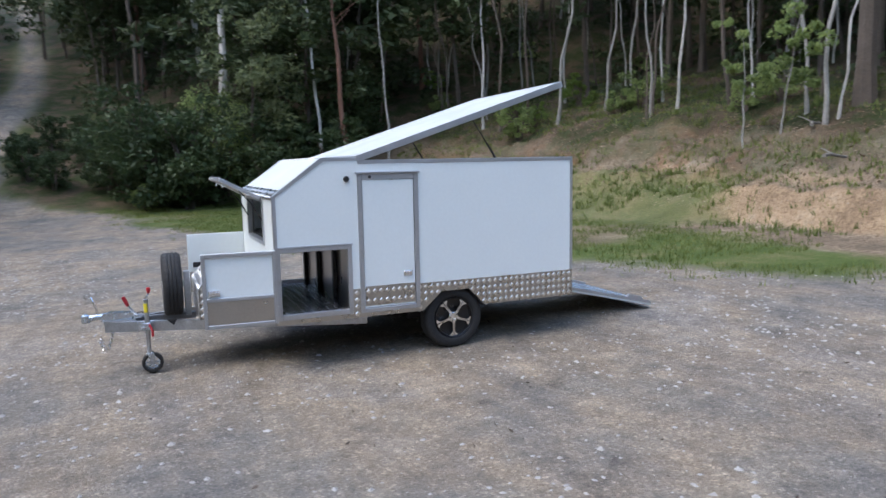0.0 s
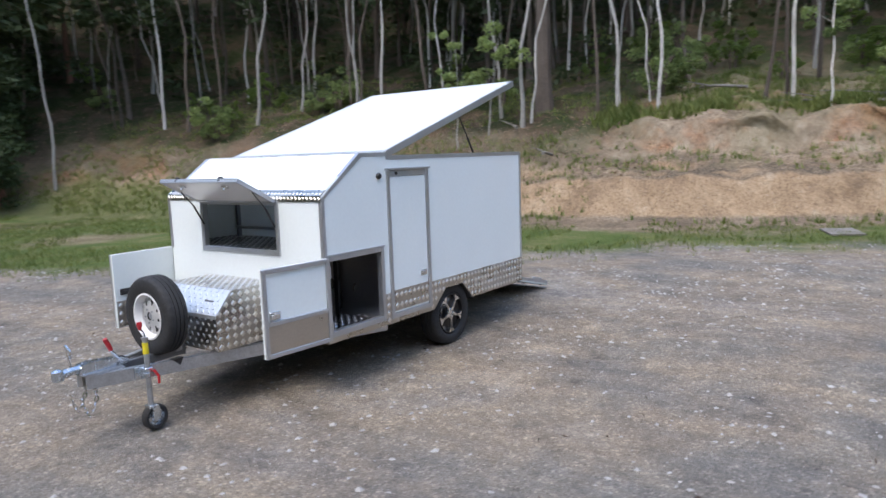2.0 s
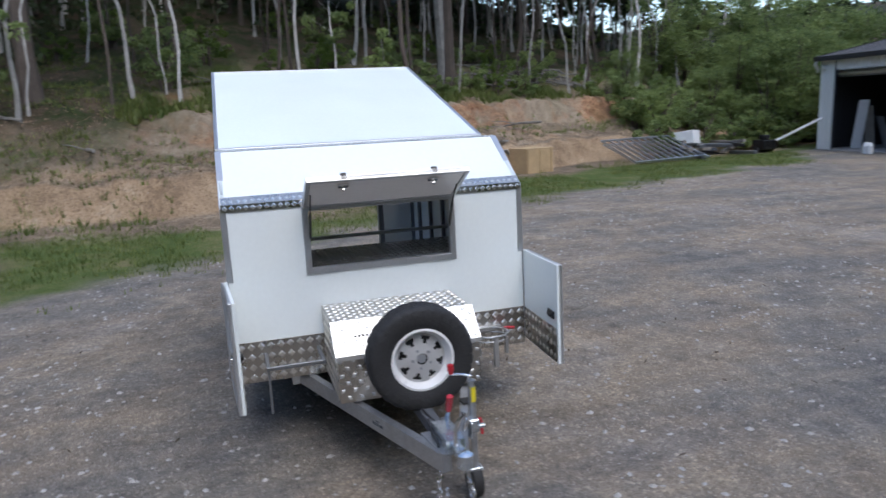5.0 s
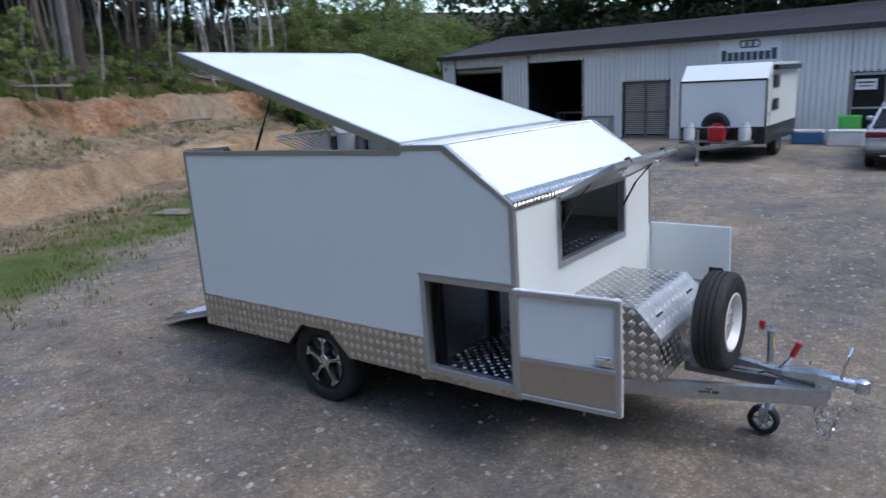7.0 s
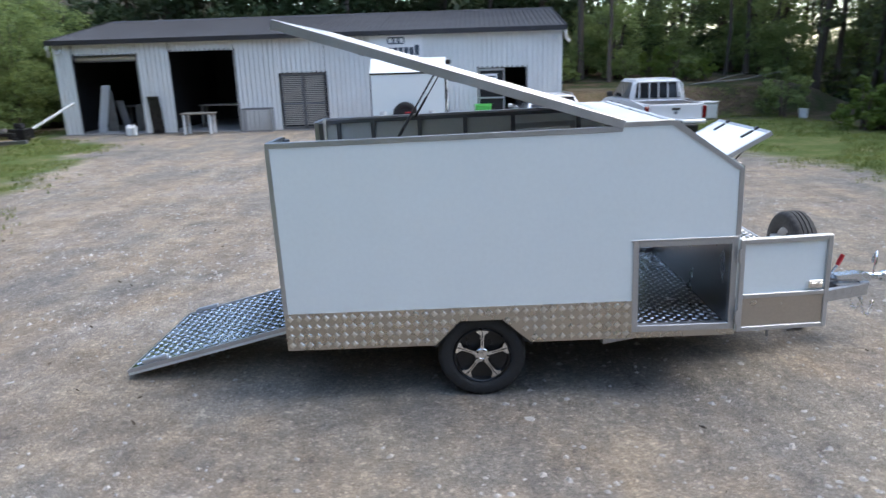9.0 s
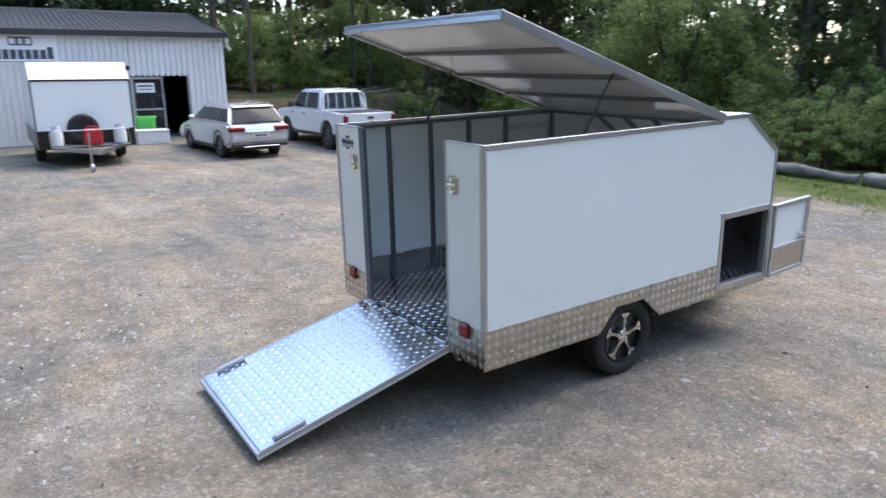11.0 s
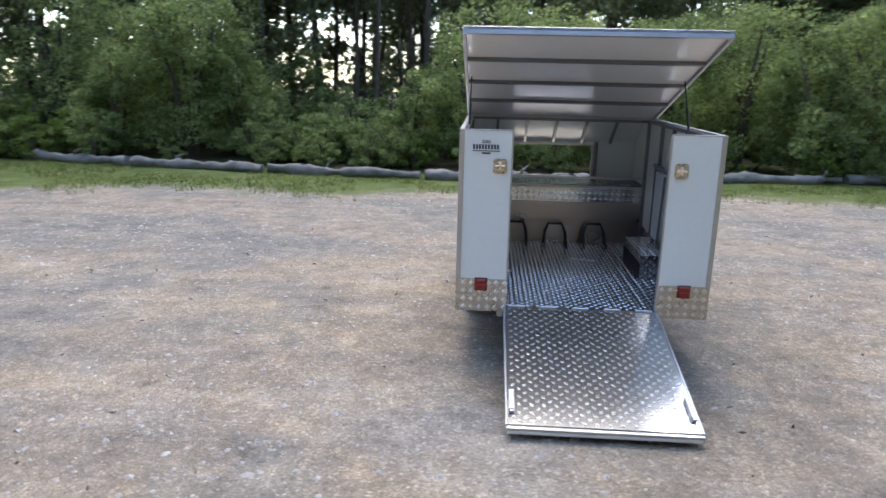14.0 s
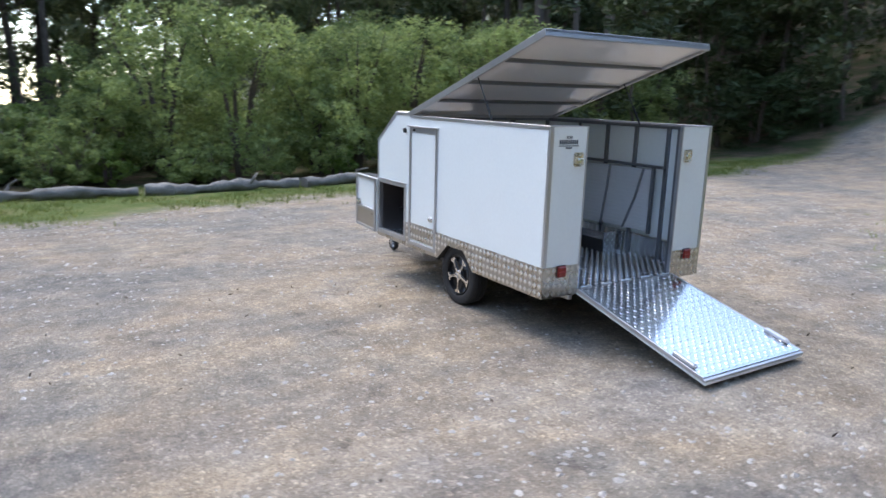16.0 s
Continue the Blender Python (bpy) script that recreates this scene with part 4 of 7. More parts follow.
def tyre_profile(R, w, rim):
    h = w / 2
    return [(rim, -h * 0.78), (rim + 0.012, -h * 0.9), (R * 0.78, -h), (R * 0.92, -h * 0.96), (R * 0.975, -h * 0.82), (R, -h * 0.62), (R, -h * 0.42), (R - 0.008, -h * 0.40), (R - 0.008, -h * 0.34), (R, -h * 0.32), (R + 0.002, -h * 0.04),
            (R - 0.008, -h * 0.02), (R - 0.008, h * 0.04), (R + 0.002, h * 0.06), (R, h * 0.32), (R - 0.008, h * 0.34), (R - 0.008, h * 0.4), (R, h * 0.42), (R, h * 0.62), (R * 0.975, h * 0.82), (R * 0.92, h * 0.96), (R * 0.78, h), (rim + 0.012, h * 0.9), (rim, h * 0.78)]


def tyre_skin(R, w, rim, seg=112):
    """One closed tyre skin with shallow shoulder notches."""
    prof = tyre_profile(R, w, rim)
    bm = bmesh.new()
    rings = []
    for i, (r, y) in enumerate(prof):
        notch = R * 0.96 < r and abs(y) > w * 0.29
        ring = []
        for k in range(seg):
            cut = 0.007 if notch and (k + (1 if y > 0 else 0)) % 4 == 0 else 0.0
            a = math.tau * k / seg
            ring.append(bm.verts.new(((r - cut) * math.cos(a), y, (r - cut) * math.sin(a))))
        rings.append(ring)
    for p, q in zip(rings, rings[1:] + rings[:1]):
        for k in range(seg):
            bm.faces.new((p[k], p[(k + 1) % seg], q[(k + 1) % seg], q[k]))
    return bm


def road_wheel(s):
    R, w, rim = 0.332, 0.205, 0.218
    wm = Matrix.Translation((1.822, s * 0.935, 0.332)) @ (pose(0, 0, 0, 0, 0, 180) if s < 0 else Matrix.Identity(4)) @ pose(0, 0, 0, 0, -3 if s > 0 else 36, 0)
    ty = part("wheel", tyre_skin(R, w, rim), RUBBER, trailer, "black tyre on a black and silver alloy", smooth=True)
    ty.matrix_local = wm
    part("rim", lathe(bmesh.new(), [(rim + 0.004, -0.08), (rim + 0.004, 0.082), (rim - 0.006, 0.094), (rim - 0.016, 0.088), (rim - 0.024, 0.05), (0.06, 0.03), (0.03, 0.03)], 48), BLACKP, ty, "black rim barrel", smooth=True)
    for k in range(5):
        a = math.tau * k / 5
        bm = bmesh.new()
        pts = [(-0.014, 0.03), (-0.0095, 0.07), (-0.0095, 0.125), (-0.020, 0.140), (-0.036, 0.150), (-0.038, 0.166), (-0.026, 0.174), (-0.008, 0.162), (0.008, 0.162), (0.026, 0.174), (0.038, 0.166), (0.036, 0.150), (0.020, 0.140), (0.0095, 0.125), (0.0095, 0.07), (0.014, 0.03)]
        prism(bm, pts, 0.062, 0.086)
        sp = part("spoke", bm, CHROME, ty, "machined silver spoke")
        sp.matrix_local = Matrix.Rotation(a, 4, "Y") @ Matrix.Diagonal((1.2, 1, 1.22, 1))
        part("groove", box(-0.0028, 0.0028, 0.0845, 0.0865, 0.062, 0.160), BLACKP, sp)
    part("hub_cap", lathe(bmesh.new(), [(0.058, 0.05), (0.057, 0.082), (0.05, 0.088), (0.03, 0.088), (0.028, 0.08), (0.02, 0.078)], 28), CHROME, ty, "silver hub with a dark cap", smooth=True)
    for k in range(5):
        a = math.tau * (k + 0.5) / 5
        part("wheel_nut", rod(bmesh.new(), (0.042 * math.cos(a), 0.08, 0.042 * math.sin(a)), (0.042 * math.cos(a), 0.0905, 0.042 * math.sin(a)), 0.0075), BLACKP, ty)


def spare_wheel():
    R, w, rim = 0.325, 0.19, 0.185
    wm = Matrix.Translation((-0.915, 0.0, 0.775)) @ pose(0, 0, 0, 0, 0, 90) @ pose(0, 0, 0, 0, 8, 0)
    ty = part("spare_wheel", tyre_skin(R, w, rim), RUBBER, trailer, "spare tyre on a white steel rim", smooth=True)
    ty.matrix_local = wm
    bm = bmesh.new()
    lathe(bm, [(rim + 0.004, -0.07), (rim + 0.004, 0.075), (rim + 0.008, 0.088), (rim - 0.006, 0.09), (rim - 0.018, 0.07), (rim - 0.03, 0.035), (rim - 0.045, 0.028)], 48, closed=True)
    t = part("rim", bm, RIMW, ty, "white painted rim barrel", smooth=True)
    # dished face with eight openings
    seg, rings = 64, [(0.158, 0.024), (0.140, 0.044), (0.118, 0.048), (0.094, 0.052), (0.075, 0.062), (0.034, 0.064)]
    bm = bmesh.new()
    vs = [[bm.verts.new((r * math.cos(math.tau * k / seg), y, r * math.sin(math.tau * k / seg))) for k in range(seg)] for r, y in rings]
    for i in range(5):
        for k in range(seg):
            if (i == 1 and k % 8 in (2, 3, 4, 5)) or (i == 2 and k % 8 in (3, 4)):
                continue
            bm.faces.new((vs[i][k], vs[i][(k + 1) % seg], vs[i + 1][(k + 1) % seg], vs[i + 1][k]))
    bmesh.ops.solidify(bm, geom=bm.faces[:], thickness=0.004)
    part("rim_face", bm, RIMW, ty, "white rim face with openings", smooth=True)
    bm = rod(bmesh.new(), (0, 0.0, 0), (0, 0.055, 0), 0.03)
    for k in range(5):
        a = math.tau * k / 5
        rod(bm, (0.057 * math.cos(a), 0.058, 0.057 * math.sin(a)), (0.057 * math.cos(a), 0.07, 0.057 * math.sin(a)), 0.008)
    part("hub", bm, GALV, ty, "grey steel hub")
    # black disc added behind the openings as the dark of the rim's hollow
    part("rim_back", lathe(bmesh.new(), [(0.002, 0.012), (0.15, 0.012), (0.15, 0.0)], 32), RUBBER, ty)
    part("spare_carrier", bx(box(-0.80, -0.74, -0.05, 0.05, 0.44, 0.9, 0.004), -0.82, -0.76, -0.03, 0.03, 0.74, 0.80, 0.003), GALV, trailer, "galvanised spare wheel carrier")


def tool_box():
    yb = 0.465
    prof = [(X0 - 0.006, 0.46), (X0 - 0.006, 0.942), (-0.535, 0.942), (-0.69, 0.762), (-0.69, 0.46)]
    tb = part("tool_box", prism(bmesh.new(), prof, -yb, yb), TREAD, trailer, "tread plate tool box on the drawbar")
    sl = Vector((-0.155, 0, -0.18))
    # tool box pads take the plate colour lightened for reflected sky
    treads("tread_relief", [((-0.04, yb, 0.942), (-1, 0, 0), (0, -1, 0), 0.49, 2 * yb),
                          ((-0.542, yb, 0.949), sl, (0, -1, 0), 0.235, 2 * yb),
                          ((-0.69, yb, 0.755), (0, 0, -1), (0, -1, 0), 0.29, 2 * yb)], SKY_PLATE, tb, None, 0.075, True)
    for s in (-1, 1):
        u = (1, 0, 0) if s < 0 else (-1, 0, 0)
        o = (-0.69, -yb, 0.46) if s < 0 else (-0.04, yb, 0.46)

        def ok(p):
            return p.x > -0.535 or p.z < 0.942 + (p.x + 0.535) * 1.16 - 0.02
        treads("tread_relief", [(o, u, (0, 0, 1), 0.65, 0.48)], TREAD, tb, ok, 0.066)
    part("lid_lip", prism(bmesh.new(), [(-0.53, 0.948), (-0.54, 0.948), (-0.70, 0.765), (-0.70, 0.735), (-0.694, 0.735), (-0.694, 0.762)], -yb - 0.012, yb + 0.012), SKY_PLATE, tb, "folded tread plate lid edge coloured bright for the sky's reflection")
    n = sl.cross(Vector((0, -1, 0))).normalized()
    for s in (-1, 1):
        c = Vector((-0.61, s * 0.29, 0.852))
        q = Matrix.Translation(c) @ Matrix(((0, sl.normalized().x, n.x), (-1, 0, 0), (0, sl.normalized().z, n.z))).to_4x4()
        bm = bx(bmesh.new(), -0.085, 0.085, -0.027, 0.027, -0.004, 0.008, 0.004)
        for k in range(5):
            bx(bm, -0.05 + k * 0.024, -0.034 + k * 0.024, -0.008, 0.008, 0.008, 0.013)
        ob = part("box_latch", bm, BLACK, tb, "black recessed latch")
        ob.matrix_local = q


def drawbar():
    for s in (-1, 1):
        a, b = Vector((0.9, s * 0.90, 0)), Vector((-1.56, s * 0.045, 0))
        d = (b - a).normalized()
        nrm = Vector((-d.y, d.x, 0)) * 0.025
        bm = bmesh.new()
        prism(bm, [tuple((a + nrm).xy), tuple((b + nrm).xy), tuple((b - nrm).xy), tuple((a - nrm).xy)], 0.345, 0.445, "z")
        part("drawbar_rail", bm, GALV, trailer, "galvanised drawbar rail")
    part("drawbar_plate", prism(bmesh.new(), [(-1.28, -0.11), (-1.28, 0.11), (-1.58, 0.07), (-1.58, -0.07)], 0.446, 0.456, "z"), GALV, trailer)
    part("centre_beam", box(-1.36, -0.70, -0.04, 0.04, 0.40, 0.47, 0.004), ALU_D, trailer, "dark centre beam of the drawbar")
    c = part("coupling", prism(bmesh.new(), [(-1.32, 0.456), (-1.30, 0.52), (-1.50, 0.535), (-1.58, 0.525), (-1.60, 0.456)], -0.05, 0.05), ZINC, trailer, "zinc plated coupling with a red brake lever")
    part("coupling_head", tube(bmesh.new(), [(-1.56, 0, 0.495), (-1.62, 0, 0.495), (-1.70, 0, 0.49), (-1.74, 0, 0.485)], [0.035, 0.03, 0.034, 0.026], 12), ZINC, c, smooth=True)
    part("coupling_socket", lathe(bmesh.new(), [(0.03, -0.045), (0.042, -0.04), (0.042, 0.03), (0.02, 0.045)], 20, Matrix.Translation((-1.735, 0, 0.49)) @ pose(0, 0, 0, 90)), ZINC, c, smooth=True)
    part("coupling_pin", tube(bmesh.new(), [(-1.63, 0.015, 0.52), (-1.64, 0.015, 0.60), (-1.655, 0.0, 0.66), (-1.67, -0.03, 0.70), (-1.655, -0.05, 0.66), (-1.64, -0.03, 0.60)], 0.011), CHROME, c, "upright coupling catch")
    lever = part("brake_lever", bx(tube(bmesh.new(), [(-1.24, -0.04, 0.46), (-1.30, -0.04, 0.53), (-1.345, -0.04, 0.59)], 0.011), -1.30, -1.22, -0.055, -0.025, 0.456, 0.50, 0.004), ZINC, c)
    part("red_grip", tube(bmesh.new(), [(-1.345, -0.04, 0.59), (-1.36, -0.04, 0.63), (-1.385, -0.04, 0.685)], [0.017, 0.02, 0.018]), RED, lever, "red plastic grip")
    bm = tube(bmesh.new(), [(-1.15, 0.02, 0.46), (-1.22, 0.05, 0.50), (-1.35, 0.06, 0.475), (-1.48, 0.065, 0.47), (-1.52, 0.07, 0.42)], 0.006)
    part("brake_cable", bm, BLACK, trailer)
    bm = tube(bmesh.new(), [(-0.80, 0.0, 0.455), (-0.95, 0.03, 0.475), (-1.08, 0.02, 0.47), (-1.2, 0.0, 0.462)], 0.009)
    part("wiring_loom", bm, BLACK, trailer)
    part("wedge", prism(bmesh.new(), [(-0.93, 0.40), (-0.99, 0.455), (-0.90, 0.455)], -0.30, -0.24), BLACK, trailer)
    # chains
    for s in (-1, 1):
        pts = [Vector((-1.50, s * 0.06, 0.36)), Vector((-1.515, s * 0.085, 0.26)), Vector((-1.545, s * 0.09, 0.18)), Vector((-1.585, s * 0.085, 0.16)), Vector((-1.61, s * 0.075, 0.23)), Vector((-1.62, s * 0.065, 0.30))]
        line = []
        for a, b in zip(pts, pts[1:]):
            k = max(int((b - a).length / 0.032), 1)
            line += [(a.lerp(b, i / k), (b - a).normalized()) for i in range(k)]
        bm = bmesh.new()
        for i, (p, d) in enumerate(line):
            u = d.orthogonal().normalized()
            u = Matrix.Rotation(radians(90 * (i % 2)), 3, d) @ u
            ring = [p + d * (0.024 * math.cos(q)) + u * (0.013 * math.sin(q)) for q in np.linspace(0, math.tau, 9)]
            tube(bm, ring, 0.0045, 5)
        part("safety_chain", bm, CHROME, trailer, "bright safety chain")
    # jockey wheel on the left rail
    jx, jy = -1.175, -0.235
    j = part("jockey_tube", rod(rod(bmesh.new(), (jx, jy, 0.13), (jx, jy, 0.66), 0.021, seg=16), (jx, jy, 0.66), (jx, jy, 0.675), 0.026, seg=16), GALV, trailer, "galvanised jockey wheel stand", smooth=True)
    half = [radians(150 + 15 * k) for k in range(11)]
    part("sticker", prism(bmesh.new(), [(jx + 0.0235 * math.cos(a), jy + 0.0235 * math.sin(a)) for a in half] + [(jx + 0.0215 * math.cos(a), jy + 0.0215 * math.sin(a)) for a in half[::-1]], 0.545, 0.635, "z"), YELLOW, j, "yellow warning sticker")
    part("clamp", bx(bx(box(jx - 0.035, jx + 0.035, jy - 0.03, jy + 0.035, 0.36, 0.44, 0.006), jx - 0.09, jx + 0.09, jy + 0.03, jy + 0.045, 0.35, 0.45, 0.003), jx - 0.05, jx - 0.02, jy - 0.06, jy - 0.02, 0.39, 0.41, 0.003), ZINC, trailer, "zinc swivel clamp")
    part("clamp_handle", tube(bmesh.new(), [(jx + 0.02, jy - 0.05, 0.42), (jx + 0.045, jy - 0.07, 0.37), (jx + 0.045, jy - 0.07, 0.31)], 0.011), RED, trailer, "red clamp handle")
    cr = part("crank", tube(bmesh.new(), [(jx, jy, 0.675), (jx, jy, 0.70), (jx + 0.02, jy + 0.05, 0.71), (jx + 0.03, jy + 0.11, 0.715)], 0.007), ZINC, j)
    part("crank_knob", tube(bmesh.new(), [(jx + 0.03, jy + 0.11, 0.715), (jx + 0.03, jy + 0.112, 0.75), (jx + 0.03, jy + 0.114, 0.775)], [0.012, 0.022, 0.018]), RED, cr, "red crank knob")
    zc = 0.033
    part("jockey_fork", bx(bx(bx(bmesh.new(), jx - 0.03, jx + 0.04, jy - 0.042, jy + 0.042, 0.115, 0.135, 0.003), jx - 0.01, jx + 0.05, jy - 0.042, jy - 0.036, zc - 0.02, 0.12), jx - 0.01, jx + 0.05, jy + 0.036, jy + 0.042, zc - 0.02, 0.12), ZINC, j)
    wm = Matrix.Translation((jx + 0.025, jy, zc))
    jw = part("jockey_wheel", lathe(bmesh.new(), [(0.07, -0.03), (0.088, -0.034), (0.1, -0.024), (0.102, 0.0), (0.1, 0.024), (0.088, 0.034), (0.07, 0.03)], 32, closed=True), RUBBER, j, "small black jockey wheel", smooth=True)
    jw.matrix_local = wm
    bm = lathe(bmesh.new(), [(0.073, -0.02), (0.073, 0.02), (0.062, 0.022), (0.058, 0.0), (0.062, -0.022)], 28, closed=True)
    lathe(bm, [(0.018, -0.03), (0.018, 0.03)], 14)
    for k in range(6):
        a = math.tau * k / 6
        rod(bm, (0.015 * math.cos(a), 0, 0.015 * math.sin(a)), (0.063 * math.cos(a), 0, 0.063 * math.sin(a)), 0.008, seg=6)
    part("jockey_rim", bm, ZINC, jw)
    # ring holder on the front skirt
    ring = [Vector((X0 - 0.16 + 0.13 * math.cos(q), -0.72 + 0.14 * math.sin(q), 0.62)) for q in np.linspace(0, math.tau, 25)]
    bm = tube(bmesh.new(), ring, 0.008, 6)
    tube(bm, [v - Vector((0, 0, 0.035)) for v in ring], 0.006, 6)
    bx(bm, X0 - 0.30, X0 - 0.27, -0.72 - 0.015, -0.72 + 0.015, 0.40, 0.625)
    bx(bm, X0 - 0.10, X0 - 0.07, -0.88 - 0.012, -0.88 + 0.012, 0.42, 0.625)
    bx(bm, X0 - 0.06, X0 - 0.005, -0.72 - 0.14, -0.72 + 0.14, 0.60, 0.625)
    part("bottle_holder", bm, ALU, trailer, "aluminium gas bottle ring on legs")
    part("ring_clamp", tube(bmesh.new(), [(X0 - 0.10, -0.86, 0.62), (X0 - 0.12, -0.90, 0.625), (X0 - 0.13, -0.93, 0.62)], 0.012, 8), RED, trailer, "red clamp on the bottle ring")
    part("side_bracket", bx(bx(bx(box(X0 - 0.34, X0 - 0.005, 0.50, 0.525, 0.63, 0.655, 0.003), X0 - 0.34, X0 - 0.005, 0.86, 0.885, 0.63, 0.655, 0.003), X0 - 0.34, X0 - 0.315, 0.525, 0.86, 0.63, 0.655, 0.003), X0 - 0.335, X0 - 0.32, 0.865, 0.88, 0.34, 0.63), ALU_D, trailer, "grey square tube bracket beside the tool box")
    marks = [(0, 0.16, 0, 0.055)]
    bars("rail_sticker", marks, (-0.86, 0.31, 0.37), (-0.944, -0.329, 0), (0, 0, 1), RIMW, trailer)
    bars("rail_print", [(0.02, 0.03, 0.012, 0.03), (0.035, 0.05, 0.012, 0.03), (0.055, 0.07, 0.012, 0.03), (0.075, 0.09, 0.012, 0.03), (0.1, 0.14, 0.012, 0.03), (0.06, 0.1, 0.037, 0.047)], (-0.86, 0.313, 0.37), (-0.944, -0.329, 0), (0, 0, 1), INK, trailer)


for s in (-1, 1):
    side_wall(s)
    hatch(s)
    road_wheel(s)
side_door()
front_wall()
roof_front()
roof_lid()
rear_end()
ramp()
floor_and_inside()
spare_wheel()
tool_box()
drawbar()

# ---- the shed ----
SHEET = mat("cream_steel_sheet", (0.80, 0.805, 0.79), 0.42, 0.1, 0.08, 0.6, 0.0, 20)
ROOFM = mat("dark_roof_sheet", (0.06, 0.062, 0.07), 0.5, 0.2, 0.15, 0.8, 0.0, 20)
GUTTER = mat("dark_gutter", (0.045, 0.047, 0.055), 0.45, 0.2, 0.1, 2)
CONCRETE = mat("concrete_slab", (0.30, 0.29, 0.28), 0.9, 0, 0.2, 2, 0.3, 30)
# near-black base colour puts the shed's inner shade into the surfaces
SHADE_INSIDE = mat("shade_coloured_lining", (0.022, 0.022, 0.024), 0.8, 0, 0.3, 1.5)
GLASS_D = glass_mat("dark_window_glass", (0.02, 0.022, 0.025))
BLIND = mat("slatted_blind", (0.33, 0.31, 0.28), 0.6, 0, 0.1, 3)
SIGNW = mat("white_sign_board", (0.90, 0.90, 0.90), 0.45, 0, 0.06, 1)
TIMBER = mat("raw_plywood", (0.46, 0.33, 0.18), 0.75, 0, 0.22, 3, 0.2, 40)
GREYWOOD = mat("weathered_timber", (0.20, 0.185, 0.165), 0.9, 0, 0.35, 3, 0.6, 35)
PLASTIC_W = mat("white_plastic", (0.70, 0.71, 0.71), 0.45, 0, 0.08, 5)
PLASTIC_B = mat("blue_plastic", (0.05, 0.16, 0.33), 0.4, 0, 0.12, 5)
PLASTIC_G = mat("green_plastic", (0.10, 0.52, 0.10), 0.4, 0, 0.12, 5)

SY, SX0, SX1, EAVE, RIDGE_Y, RIDGE_Z, BACK_Y = -21.7, -1.9, 17.9, 3.5, -27.0, 4.55, -32.0
shed = thing("shed", pose(0, 0, 0), "long pale corrugated steel workshop shed with dark roof", "shed")


def ribbed(name, x0, x1, z0, z1, y, parent, axis="x", label=""):
    """Upright ribbed sheet between two heights."""
    prof = [(0.0, 0.065), (0.118, 0.065), (0.128, 0.0), (0.168, 0.0), (0.178, 0.065)]
    pts, x = [], x0
    while x < x1:
        pts += [(x + a, b) for a, b in prof if x + a < x1]
        x += 0.19
    pts.append((x1, 0.0))
    vs, fs = [], []
    for u, o in pts:
        for z in (z0, z1):
            vs.append((u, y + o, z) if axis == "x" else (y + o, u, z))
    for i in range(len(pts) - 1):
        fs.append((2 * i, 2 * i + 2, 2 * i + 3, 2 * i + 1))
    return mesh_from(name, vs, fs, SHEET, parent, label=label)


OPEN = [(14.62, 17.18, 0, 3.08), (10.75, 13.30, 0, 3.13), (7.2, 9.03, 0, 2.19), (-0.56, 1.31, 0, 2.18)]
cuts = sorted([(a, b, c, d) for a, b, c, d in OPEN])
x = SX0
for a, b, c, d in cuts + [(SX1, SX1, 0, 0)]:
    ribbed("wall_sheet", x, a, 0, EAVE, SY, shed)
    if b > a:
        ribbed("wall_sheet", a, b, d, EAVE, SY, shed)
    x = b
for gx in (SX0, SX1):
    bm = prism(bmesh.new(), [(SY, 0), (SY, EAVE), (RIDGE_Y, RIDGE_Z), (BACK_Y, EAVE), (BACK_Y, 0)], gx - 0.03, gx + 0.03, "x")
    part("end_wall", bm, SHEET, shed)
# back wall, linings and partitions carry the interior shade in their colour
part("back_wall", box(SX0, SX1, BACK_Y, BACK_Y + 0.06, 0, EAVE), SHADE_INSIDE, shed)
# added sheet that keeps the inner end wall as dark as the shade
part("end_lining", box(SX1 - 0.09, SX1 - 0.05, -28.2, SY - 0.06, 0.03, 3.39), SHADE_INSIDE, shed)
part("lining", box(SX0 + 0.1, SX1 - 0.1, -28.4, -28.3, 0.0, 3.4), SHADE_INSIDE, shed)
part("lining", box(SX0 + 0.1, SX1 - 0.1, -28.3, SY - 0.05, 3.4, 3.44), SHADE_INSIDE, shed)
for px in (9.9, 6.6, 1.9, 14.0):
    part("partition", box(px - 0.04, px + 0.04, -28.2, SY - 0.06, 0, 3.39), SHADE_INSIDE, shed)
part("slab", box(SX0 - 0.05, SX1 + 0.05, BACK_Y, SY + 0.12, -0.25, 0.03), CONCRETE, shed, "concrete floor slab")


def roof_sheet(y0, z0, y1, z1):
    prof = [(0.0, 0.0), (0.11, 0.0), (0.125, 0.03), (0.175, 0.03), (0.19, 0.0)]
    vs, fs, x = [], [], SX0 - 0.15
    pts = []
    while x < SX1 + 0.15:
        pts += [(x + a, b) for a, b in prof]
        x += 0.19
    for u, o in pts:
        vs += [(u, y0, z0 + o), (u, y1, z1 + o)]
    for i in range(len(pts) - 1):
        fs.append((2 * i, 2 * i + 2, 2 * i + 3, 2 * i + 1))
    return mesh_from("roof_sheet", vs, fs, ROOFM, shed)


